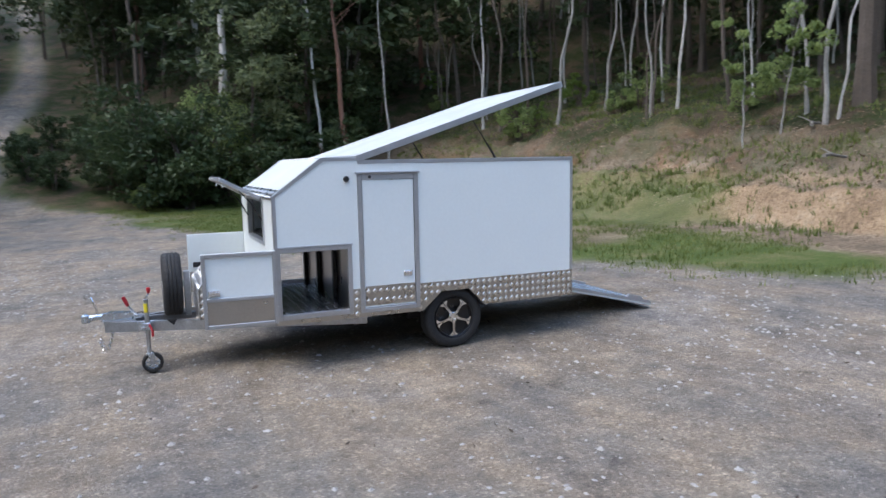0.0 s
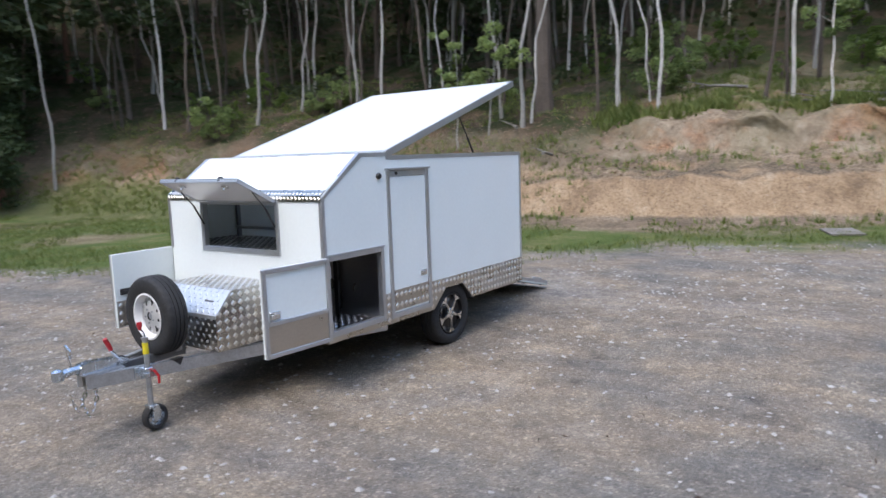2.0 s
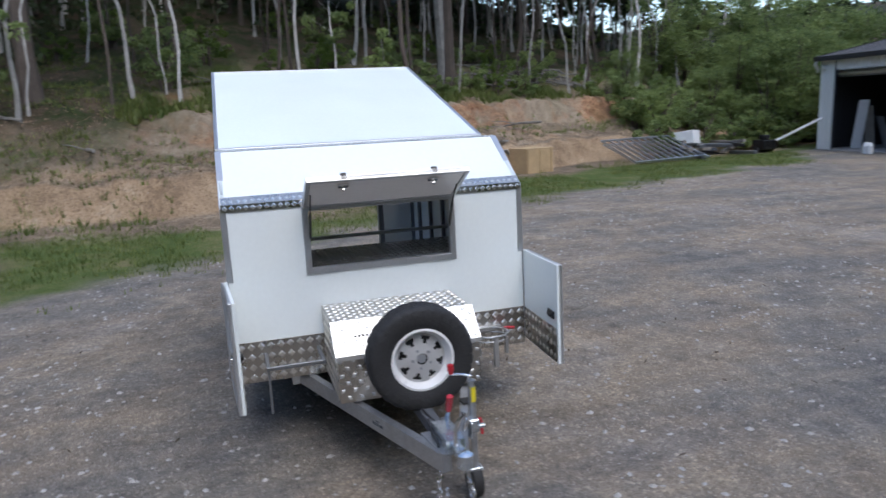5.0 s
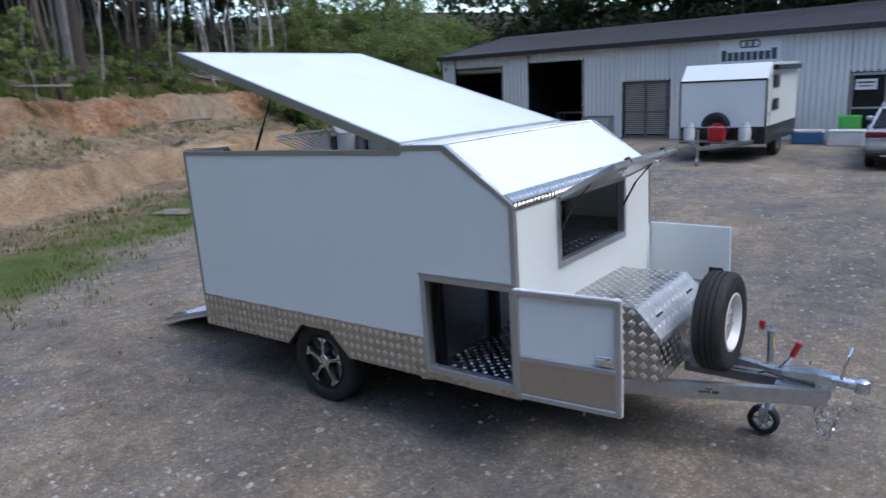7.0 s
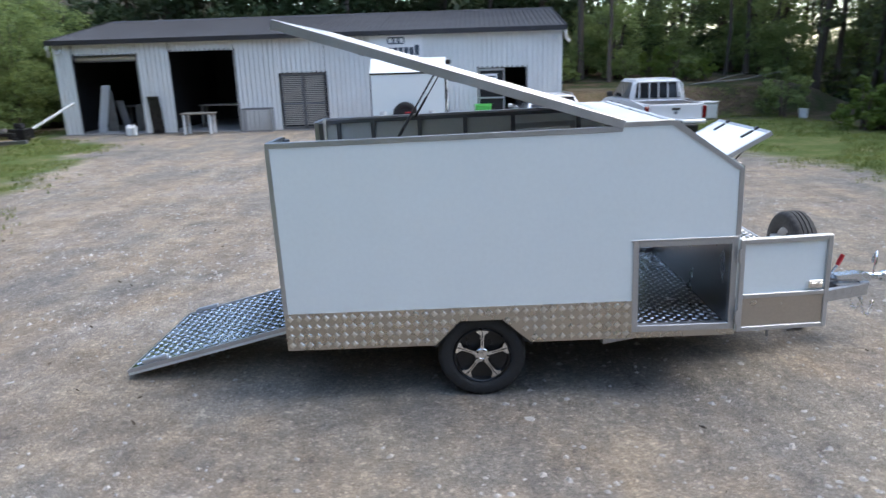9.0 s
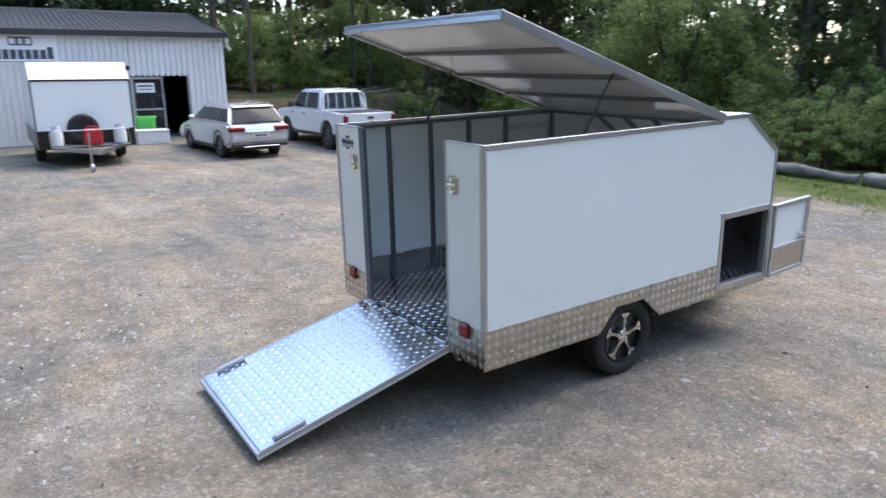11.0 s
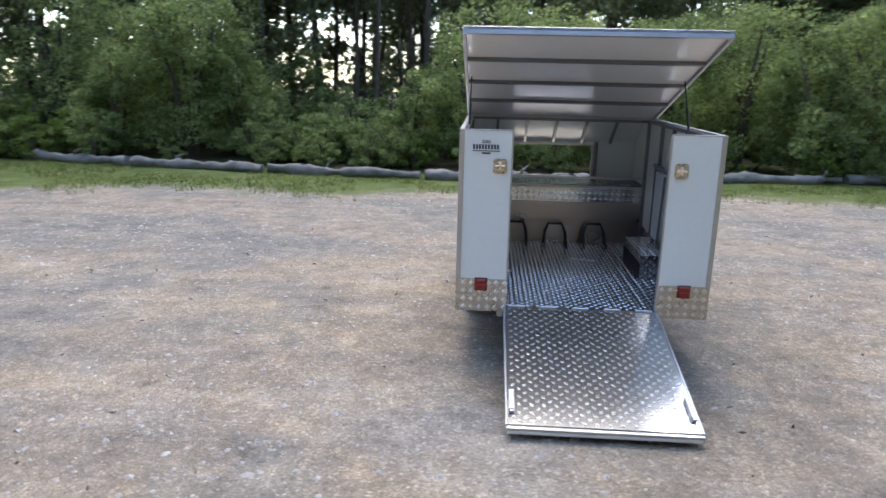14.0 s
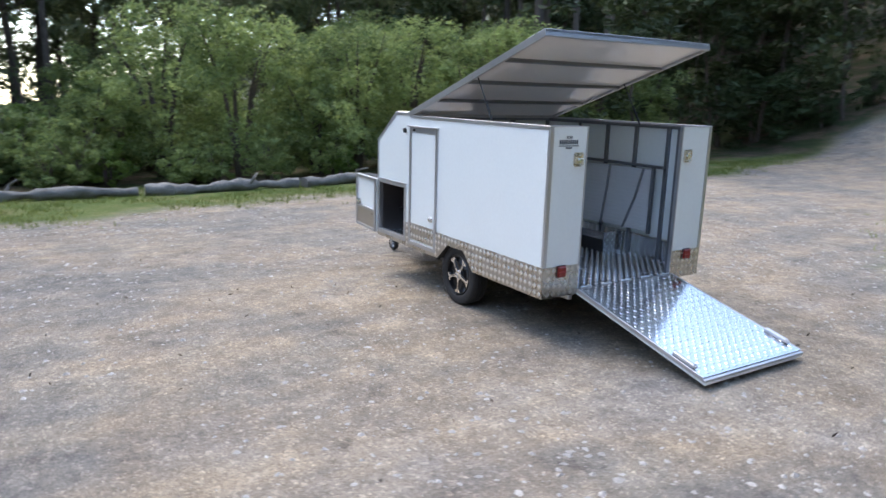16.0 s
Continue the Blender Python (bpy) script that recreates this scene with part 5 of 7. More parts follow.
roof_sheet(SY + 0.25, EAVE + 0.1, RIDGE_Y, RIDGE_Z + 0.05)
roof_sheet(BACK_Y - 0.25, EAVE + 0.1, RIDGE_Y, RIDGE_Z + 0.05)
part("ridge_cap", prism(bmesh.new(), [(RIDGE_Y - 0.2, RIDGE_Z + 0.03), (RIDGE_Y, RIDGE_Z + 0.11), (RIDGE_Y + 0.2, RIDGE_Z + 0.03), (RIDGE_Y, RIDGE_Z + 0.08)], SX0 - 0.16, SX1 + 0.16, "x"), ROOFM, shed)
part("gutter", prism(bmesh.new(), [(SY + 0.05, EAVE - 0.02), (SY + 0.05, EAVE + 0.14), (SY + 0.07, EAVE + 0.14), (SY + 0.09, EAVE + 0.0), (SY + 0.26, EAVE + 0.0), (SY + 0.28, EAVE + 0.15), (SY + 0.30, EAVE + 0.15), (SY + 0.29, EAVE - 0.02)], SX0 - 0.16, SX1 + 0.16, "x"), GUTTER, shed, "dark gutter along the eave")
for gx, s in ((SX0, -1), (SX1, 1)):
    part("barge", prism(bmesh.new(), [(SY + 0.25, EAVE), (SY + 0.25, EAVE + 0.16), (RIDGE_Y, RIDGE_Z + 0.12), (RIDGE_Y, RIDGE_Z - 0.05)], gx + s * 0.14, gx + s * 0.17, "x"), GUTTER, shed)
    part("downpipe", tube(bmesh.new(), [(gx + s * 0.10, SY + 0.2, EAVE), (gx + s * 0.12, SY + 0.2, EAVE - 0.15), (gx + s * 0.16, SY + 0.05, EAVE - 0.3), (gx + s * 0.3, SY - 0.1, EAVE - 0.42)], 0.06), PLASTIC_W, shed, "white plastic downpipe")
    part("flood_lamp", box(gx - s * 0.25 - 0.1, gx - s * 0.25 + 0.1, SY + 0.03, SY + 0.2, EAVE - 0.35, EAVE - 0.2, 0.02), PLASTIC_W, shed)
for a, b, c, d in OPEN:
    bm = bx(bx(box(a - 0.05, a, SY - 0.06, SY + 0.05, 0.03, d + 0.05), b, b + 0.05, SY - 0.06, SY + 0.05, 0.03, d + 0.05), a, b, SY - 0.06, SY + 0.05, d, d + 0.06)
    part("opening_frame", bm, GUTTER if d < 2.5 else ROOFM, shed)
part("roller_door", lathe(bmesh.new(), [(0.17, -1.28), (0.17, 1.28)], 20, Matrix.Translation((15.9, SY - 0.25, 2.98)) @ pose(0, 0, 0, 0, 0, 90)), GALV, shed, "rolled-up steel door")
# sliding glass door with blinds
for a, b in ((7.25, 8.1), (8.12, 8.98)):
    fr = bx(bx(bx(box(a, a + 0.05, SY - 0.05, SY - 0.01, 0.05, 2.17), b - 0.05, b, SY - 0.05, SY - 0.01, 0.05, 2.17), a, b, SY - 0.05, SY - 0.01, 2.1, 2.17), a, b, SY - 0.05, SY - 0.01, 0.05, 0.13)
    f = part("sliding_door", bx(fr, a, b, SY - 0.05, SY - 0.01, 1.0, 1.05), ALU_D, shed, "sliding glass door with closed blinds")
    part("glass", box(a + 0.05, b - 0.05, SY - 0.034, SY - 0.028, 0.13, 2.1), GLASS_D, f)
    for k in range(26):
        z = 0.2 + k * 0.073
        part("slat", box(a + 0.06, b - 0.06, SY - 0.022, SY - 0.016, z, z + 0.05), BLIND, f)
# office door: one leaf glazed, the other opening dark
f = part("sliding_door", bx(bx(bx(box(0.26, 0.31, SY - 0.05, SY - 0.0, 0.05, 2.15), 1.22, 1.28, SY - 0.05, SY - 0.0, 0.05, 2.15), 0.26, 1.28, SY - 0.05, SY, 2.07, 2.15), 0.26, 1.28, SY - 0.05, SY, 1.02, 1.08), ALU, shed, "glazed office door")
part("glass", box(0.31, 1.22, SY - 0.035, SY - 0.03, 0.08, 2.07), GLASS_D, f)
part("notice", box(0.55, 1.15, SY - 0.028, SY - 0.018, 1.62, 1.95), SIGNW, f, "white notice on the glass")
bars("notice_print", [(0.06, 0.54, 0.2, 0.25), (0.1, 0.5, 0.1, 0.13)], (1.15, SY - 0.016, 1.62), (-1, 0, 0), (0, 0, 1), BLACK, f)
# sign board with plain marks
sg = part("sign_board", box(3.38, 5.42, SY + 0.068, SY + 0.09, 2.60, 3.46), SIGNW, shed, "white sign board with dark marks")
m_ = [(0.1, 1.92, 0.04, 0.06)]
m_ += [(0.10 + 0.205 * i, 0.10 + 0.205 * i + 0.165, 0.13, 0.50 if i in (0, 8) else 0.42) for i in range(9)]
for i in range(3):
    x0 = 0.72 + 0.19 * i
    m_ += [(x0, x0 + 0.24, 0.545, 0.59), (x0, x0 + 0.24, 0.76, 0.805), (x0 - 0.025, x0 + 0.02, 0.591, 0.759), (x0 + 0.22, x0 + 0.265, 0.591, 0.759)]
bars("sign_print", m_, (5.42, SY + 0.0905, 2.60), (-1, 0, 0), (0, 0, 1), INK, sg)


def bench(x, y, z0, w, d, h, mtop, mleg, label):
    t = thing("work_bench", pose(x, y, z0), label, "bench", "benches at the shed")
    part("bench_top", box(-w / 2, w / 2, -d / 2, d / 2, h - 0.06, h, 0.01), mtop, t)
    for a in (-w / 2 + 0.12, w / 2 - 0.12):
        for b in (-d / 2 + 0.08, d / 2 - 0.08):
            part("leg", box(a - 0.05, a + 0.05, b - 0.04, b + 0.04, 0, h - 0.06), mleg, t)
    return t


bench(12.1, -20.95, 0.0, 1.25, 0.6, 0.82, GREYWOOD, PLASTIC_W, "small dark topped bench on pale legs")
bench(12.0, -24.0, 0.03, 2.3, 0.7, 0.95, GALV, GREYWOOD, "long steel bench inside the dark workshop")
bench(15.8, -24.5, 0.03, 2.0, 0.7, 0.95, GREYWOOD, GREYWOOD, "cluttered timber bench inside the dark workshop")
for x, y, rx, rz, h, m_b in ((16.6, -23.0, -14, 20, 1.7, GREYWOOD), (16.1, -23.3, -18, -10, 1.3, GALV), (15.3, -22.8, -10, 40, 1.1, GREYWOOD), (16.9, -22.6, -20, 60, 2.0, PLASTIC_W)):
    bd = thing("stored_sheet", pose(x, y, 0.03, rx, 0, rz), "loose sheet leaning among clutter inside the workshop", "sheet", "workshop clutter")
    part("sheet", box(-0.18, 0.18, -0.02, 0.02, 0, h, 0.004), m_b, bd)
bn = thing("metal_cage", pose(9.85, -21.2, 0.02), "low galvanised mesh cage with an open top", "cage")
for a in np.linspace(-0.55, 0.55, 14):
    part("bar", box(a - 0.012, a + 0.012, 0.22, 0.24, 0, 0.85), GALV, bn)
part("rail", bx(box(-0.56, 0.56, 0.2, 0.26, 0.85, 0.9), -0.56, 0.56, -0.24, -0.2, 0.85, 0.9), ALU_D, bn)
for s in (-1, 1):
    part("side_panel", box(s * 0.56 - 0.015, s * 0.56 + 0.015, -0.24, 0.24, 0, 0.86), GALV, bn)
lp = thing("leaning_panel", pose(13.95, -21.45, 0.03, -8, 0, 0), "black panel leaning on the shed wall", "panel")
part("sheet", box(-0.23, 0.23, 0, 0.04, 0, 1.45), BLACKP, lp)
tr = thing("steel_trestle", pose(17.4, -19.8, 0.0), "steel boom on a small wheeled winch frame", "winch")
part("boom", rod(bmesh.new(), (0.9, 0.3, 0.25), (-0.4, -1.2, 1.3), 0.05), PLASTIC_W, tr)
part("base", bx(box(0.6, 1.3, 0.0, 0.6, 0.12, 0.5, 0.03), 0.8, 1.1, 0.15, 0.45, 0.5, 0.7, 0.03), BLACKP, tr)
part("foot", rod(bmesh.new(), (0.95, -0.1, 0.1), (0.95, 0.7, 0.1), 0.1), RUBBER, tr)
for k, (x, y, r) in enumerate(((15.0, -21.1, 0.14), (14.75, -21.0, 0.1))):
    c = thing("steel_drum", pose(x, y, 0.0), "small white plastic drum by the shed door", "drum", "drums by the shed")
    part("body", lathe(bmesh.new(), [(r * 0.9, 0), (r, 0.03), (r, 0.3), (r * 0.5, 0.4), (r * 0.3, 0.42)], 18, pose(0, 0, 0, 90)), PLASTIC_W, c)


# ---- parked vehicles ----
CARW = mat("white_car_paint", (0.76, 0.77, 0.78), 0.2, 0, 0.03, 3)
CARS = mat("silver_car_paint", (0.66, 0.67, 0.68), 0.22, 0.35, 0.03, 3)
TAILR = mat("dark_red_tail_lens", (0.17, 0.008, 0.012), 0.15, 0, 0.1, 20)
TRIMB = mat("grey_black_trim", (0.03, 0.03, 0.032), 0.6, 0, 0.15, 8)
PLATE = mat("pale_plate", (0.62, 0.64, 0.60), 0.5, 0, 0.05, 8)


def car_wheel(parent, x, y, r, w, s):
    wm = Matrix.Translation((x, y, r)) @ (pose(0, 0, 0, 0, 0, 180) if s < 0 else Matrix.Identity(4))
    ty = part("wheel", lathe(bmesh.new(), tyre_profile(r, w, r * 0.62), 32, closed=True), RUBBER, parent, "black tyre on an alloy rim", smooth=True)
    ty.matrix_local = wm
    part("rim", lathe(bmesh.new(), [(r * 0.63, -w * 0.4), (r * 0.63, w * 0.4), (r * 0.58, w * 0.43), (r * 0.5, w * 0.25), (0.05, w * 0.2)], 28), TRIMB, ty, smooth=True)
    for k in range(6):
        bm = prism(bmesh.new(), [(-0.03, 0.03), (-0.018, r * 0.58), (0.018, r * 0.58), (0.03, 0.03)], w * 0.27, w * 0.38)
        sp = part("spoke", bm, ALU_D, ty)
        sp.matrix_local = Matrix.Rotation(math.tau * k / 6, 4, "Y")


def greenhouse(bm, base, top, zb, zt, hb, ht):
    """Cabin: base and top are (x rear, x front) at the belt and the roof."""
    lo = [bm.verts.new((x, y, zb)) for x, y in ((base[0], -hb), (base[1], -hb), (base[1], hb), (base[0], hb))]
    hi = [bm.verts.new((x, y, zt)) for x, y in ((top[0], -ht), (top[1], -ht), (top[1], ht), (top[0], ht))]
    bm.faces.new(lo[::-1])
    bm.faces.new(hi)
    for i in range(4):
        bm.faces.new((lo[i], lo[(i + 1) % 4], hi[(i + 1) % 4], hi[i]))
    bmesh.ops.bevel(bm, geom=bm.edges[:], offset=0.06, segments=2, affect="EDGES")
    return bm


def pane(name, a, b, c, d, parent, material=None, out=0.012):
    """Four corners of a window, lifted off the body."""
    q = [Vector(v) for v in (a, b, c, d)]
    n = (q[1] - q[0]).cross(q[2] - q[0]).normalized() * out
    bm = bmesh.new()
    lo, hi = [bm.verts.new(v - n) for v in q], [bm.verts.new(v + n) for v in q]
    bm.faces.new(hi)
    bm.faces.new(lo[::-1])
    for i in range(4):
        bm.faces.new((lo[i], lo[(i + 1) % 4], hi[(i + 1) % 4], hi[i]))
    return part(name, bm, material or GLASS_D, parent)


def shell(prof, hw, bev=0.06):
    bm = prism(bmesh.new(), prof, -hw, hw)
    ed = [e for e in bm.edges if abs(abs(e.verts[0].co.y) - hw) < 1e-5 and abs(e.verts[0].co.y - e.verts[1].co.y) < 1e-5]
    bmesh.ops.bevel(bm, geom=ed, offset=bev, segments=2, affect="EDGES")
    return bm


def pickup(m):
    """White dual-cab pickup; local x points forward, origin on the ground under the rear axle."""
    t = thing("pickup_truck", m, "white dual cab pickup truck parked on the gravel edge", "pickup truck")
    r, hw = 0.42, 0.91
    prof = [(-1.18, 0.62), (-0.5, 0.52)] + [(-0.48, 0.45)] + [(0.47 * math.cos(a), r + 0.05 + 0.47 * math.sin(a)) for a in np.linspace(math.pi, 0, 9)] + [(0.5, 0.42), (2.5, 0.42)] + \
           [(3.0 + 0.47 * math.cos(a), r + 0.05 + 0.47 * math.sin(a)) for a in np.linspace(math.pi, 0, 9)] + [(3.5, 0.42), (3.95, 0.5), (4.0, 0.75), (3.92, 1.0), (3.6, 1.10), (2.7, 1.18), (0.46, 1.18), (0.44, 1.13), (-1.18, 1.13)]
    part("body", shell(prof, hw), CARW, t, "white body and tray", smooth=True)
    cab = part("cab", greenhouse(bmesh.new(), (0.45, 2.85), (0.64, 2.02), 1.15, 1.80, hw - 0.04, hw - 0.2), CARW, t, smooth=True)
    for s in (-1, 1):
        def p(x, z):
            k = (z - 1.15) / 0.65
            return (x, s * (hw - 0.04 - 0.16 * k + 0.002), z)
        q = [p(0.68, 1.22), p(1.52, 1.22), p(1.49, 1.70), p(0.78, 1.70)]
        q2 = [p(1.60, 1.22), p(2.6, 1.22), p(2.02, 1.70), p(1.57, 1.70)]
        for w_ in (q, q2):
            pane("side_window", *(w_ if s < 0 else w_[::-1]), cab)
        for z, x0, x1 in ((1.02, 1.5, 1.65), (1.02, 2.4, 2.55)):
            part("door_handle", box(x0, x1, *sorted((s * hw, s * (hw + 0.03))), z, z + 0.035, 0.008), TRIMB, t)
        part("mirror", box(2.35, 2.45, *sorted((s * hw, s * (hw + 0.2))), 1.2, 1.38, 0.03), TRIMB, t)
        part("tail_lamp", box(-1.2, -1.08, *sorted((s * (hw - 0.14), s * (hw + 0.005))), 0.70, 1.08, 0.03), TAILR, t, "dark red tail lamp")
        part("arch_flare", prism(bmesh.new(), [(0.5 * math.cos(a), r + 0.05 + 0.5 * math.sin(a)) for a in np.linspace(math.pi, 0, 11)] + [(0.45 * math.cos(a), r + 0.05 + 0.45 * math.sin(a)) for a in np.linspace(0, math.pi, 11)], *sorted((s * (hw - 0.02), s * (hw + 0.03)))), CARW, t)
        part("side_step", box(0.6, 2.4, *sorted((s * (hw - 0.12), s * (hw + 0.04))), 0.36, 0.41, 0.01), TRIMB, t)
        car_wheel(t, 0, s * 0.79, r, 0.26, s)
        car_wheel(t, 3.0, s * 0.79, r, 0.26, s)
        part("under_rail", box(-1.1, 3.7, *sorted((s * 0.4, s * 0.5)), 0.42, 0.55), TRIMB, t)
    pane("rear_window", (0.465, 0.72, 1.22), (0.465, -0.72, 1.22), (0.60, -0.62, 1.72), (0.60, 0.62, 1.72), cab)
    pane("windscreen", (2.62, -0.72, 1.24), (2.62, 0.72, 1.24), (2.02, 0.62, 1.72), (2.02, -0.62, 1.72), cab)
    for y in (-0.62, -0.3, 0.0, 0.3, 0.62):
        part("rack_bar", rod(bmesh.new(), (0.38, y, 1.14), (0.46, y * 0.95, 1.70), 0.02), CARW, t)
    part("rack_top", tube(bmesh.new(), [(0.38, -0.80, 1.14), (0.45, -0.74, 1.64), (0.46, -0.64, 1.72), (0.46, 0.64, 1.72), (0.45, 0.74, 1.64), (0.38, 0.80, 1.14)], 0.03), CARW, t, "white headboard hoop")
    part("tray_well", box(-1.1, 0.36, -0.72, 0.72, 1.128, 1.136), TRIMB, t)
    part("tailgate", box(-1.2, -1.17, -0.74, 0.74, 0.68, 1.12, 0.01), CARW, t, "white tailgate")
    part("gate_handle", box(-1.22, -1.2, -0.12, 0.12, 0.95, 1.02, 0.01), TRIMB, t)
    part("rear_bumper", box(-1.32, -1.12, -0.89, 0.89, 0.55, 0.68, 0.04), CARW, t, "white rear bumper")
    part("bumper_step", bx(box(-1.35, -1.15, -0.62, 0.62, 0.44, 0.545, 0.03), -1.365, -1.34, -0.55, 0.55, 0.50, 0.53, 0.008), TRIMB, t, "dark bumper step")
    part("tow_bar", bx(box(-1.42, -1.1, -0.03, 0.03, 0.40, 0.44, 0.006), -1.42, -1.36, -0.03, 0.03, 0.44, 0.50, 0.01), TRIMB, t)
    part("mud_flap", box(-0.62, -0.60, -0.92, -0.66, 0.22, 0.60, 0.004), TRIMB, t)
    part("mud_flap", box(-0.62, -0.60, 0.66, 0.92, 0.22, 0.60, 0.004), TRIMB, t)
    part("gate_badge", lathe(bmesh.new(), [(0.045, -0.006), (0.05, 0.0), (0.03, 0.008)], 16, Matrix.Translation((-1.205, 0, 0.88)) @ pose(0, 0, 0, 0, 0, 90)), ALU_D, t)
    part("number_plate", box(-1.352, -1.322, -0.19, 0.19, 0.56, 0.67), PLATE, t)
    bars("plate_mark", [(0.04, 0.34, 0.035, 0.08)], (-1.353, 0.19, 0.56), (0, -1, 0), (0, 0, 1), INK, t)
    part("belly", box(-1.0, 3.7, -0.6, 0.6, 0.4, 0.6), TRIMB, t)
    return t


def wagon(m):
    t = thing("station_wagon", m, "silver station wagon with dark lower trim, parked by the shed", "car")
    r, hw = 0.34, 0.90
    prof = [(-0.85, 0.42), (-0.42, 0.30)] + [(0.40 * math.cos(a), r + 0.03 + 0.40 * math.sin(a)) for a in np.linspace(math.pi, 0, 9)] + [(0.45, 0.28), (2.2, 0.28)] + \
           [(2.65 + 0.40 * math.cos(a), r + 0.03 + 0.40 * math.sin(a)) for a in np.linspace(math.pi, 0, 9)] + [(3.1, 0.30), (3.5, 0.4), (3.55, 0.6), (3.45, 0.78), (2.6, 0.95), (0.2, 1.0), (-0.75, 1.02), (-0.9, 0.85), (-0.93, 0.6)]
    part("body", shell(prof, hw, 0.08), CARS, t, "silver painted body", smooth=True)
    cab = part("cab", greenhouse(bmesh.new(), (-0.82, 2.55), (-0.42, 1.55), 0.97, 1.49, hw - 0.05, hw - 0.24), CARS, t, smooth=True)
    for s in (-1, 1):
        def p(x, z):
            k = (z - 0.97) / 0.52
            return (x, s * (hw - 0.05 - 0.19 * k + 0.003), z)
        for w_ in ([p(-0.55, 1.05), p(0.25, 1.05), p(0.22, 1.40), p(-0.35, 1.40)], [p(0.32, 1.05), p(1.1, 1.05), p(1.05, 1.41), p(0.30, 1.41)], [p(1.17, 1.05), p(2.2, 1.05), p(1.55, 1.41), p(1.12, 1.41)]):
            pane("side_window", *(w_ if s < 0 else w_[::-1]), cab)
        part("roof_rail", tube(bmesh.new(), [(-0.3, s * 0.62, 1.49), (-0.2, s * 0.62, 1.53), (1.3, s * 0.62, 1.53), (1.4, s * 0.62, 1.49)], 0.016), ALU, t)
        part("tail_lamp", bx(box(-0.93, -0.75, *sorted((s * 0.48, s * (hw + 0.004))), 0.78, 0.93, 0.03), -0.96, -0.85, *sorted((s * 0.45, s * 0.75)), 0.8, 0.92, 0.02), TAILR, t, "dark red tail lamp")
        part("mirror", box(2.0, 2.12, *sorted((s * 0.86, s * 1.02)), 1.0, 1.13, 0.03), CARS, t)
        for x in (0.2, 1.25):
            part("door_handle", box(x, x + 0.14, *sorted((s * hw, s * (hw + 0.02))), 0.86, 0.89, 0.006), CARS, t)
        car_wheel(t, 0, s * 0.79, r, 0.22, s)
        car_wheel(t, 2.65, s * 0.79, r, 0.22, s)
        part("sill", box(0.4, 2.25, *sorted((s * (hw - 0.1), s * (hw + 0.012))), 0.24, 0.36, 0.02), TRIMB, t)
    pane("rear_window", (-0.80, 0.77, 1.03), (-0.80, -0.77, 1.03), (-0.50, -0.62, 1.42), (-0.50, 0.62, 1.42), cab)
    part("roof_spoiler", box(-0.56, -0.36, -0.62, 0.62, 1.44, 1.48, 0.015), CARS, t)
    pane("windscreen", (2.42, -0.7, 1.04), (2.42, 0.7, 1.04), (1.66, 0.6, 1.43), (1.66, -0.6, 1.43), cab)
    part("rear_bumper", box(-0.97, -0.82, -0.86, 0.86, 0.34, 0.48, 0.04), TRIMB, t, "dark lower rear bumper")
    part("bumper_strip", box(-0.985, -0.93, -0.55, 0.55, 0.345, 0.375, 0.01), ALU, t)
    part("gate_crease", box(-0.945, -0.90, -0.60, 0.60, 0.765, 0.785, 0.006), ALU, t)
    part("rear_wiper", bx(box(-0.835, -0.815, -0.02, 0.30, 1.06, 1.075), -0.84, -0.80, -0.03, 0.03, 1.03, 1.07, 0.006), TRIMB, t)
    for s in (-1, 1):
        part("arch_trim", prism(bmesh.new(), [(0.44 * math.cos(a), r + 0.03 + 0.44 * math.sin(a)) for a in np.linspace(math.pi, 0, 11)] + [(0.39 * math.cos(a), r + 0.03 + 0.39 * math.sin(a)) for a in np.linspace(0, math.pi, 11)], *sorted((s * (hw - 0.02), s * (hw + 0.012)))), TRIMB, t)
        part("arch_trim", prism(bmesh.new(), [(2.65 + 0.44 * math.cos(a), r + 0.03 + 0.44 * math.sin(a)) for a in np.linspace(math.pi, 0, 11)] + [(2.65 + 0.39 * math.cos(a), r + 0.03 + 0.39 * math.sin(a)) for a in np.linspace(0, math.pi, 11)], *sorted((s * (hw - 0.02), s * (hw + 0.012)))), TRIMB, t)
    part("number_plate", box(-0.965, -0.93, -0.26, 0.26, 0.62, 0.73), PLATE, t)
    bars("plate_mark", [(0.08, 0.44, 0.03, 0.08)], (-0.967, 0.26, 0.62), (0, -1, 0), (0, 0, 1), INK, t)
    part("belly", box(-0.7, 3.3, -0.7, 0.7, 0.24, 0.42), TRIMB, t)
    return t


truck = pickup(pose(-4.25, -15.97, ground_height(-4.25, -15.97), 0, 0, -87))
for c in truck.children:
    if not c.name.startswith("wheel"):
        c.location.z += 0.06
car = wagon(pose(-0.80, -15.98, ground_height(-0.80, -15.98), 0, 0, -86))


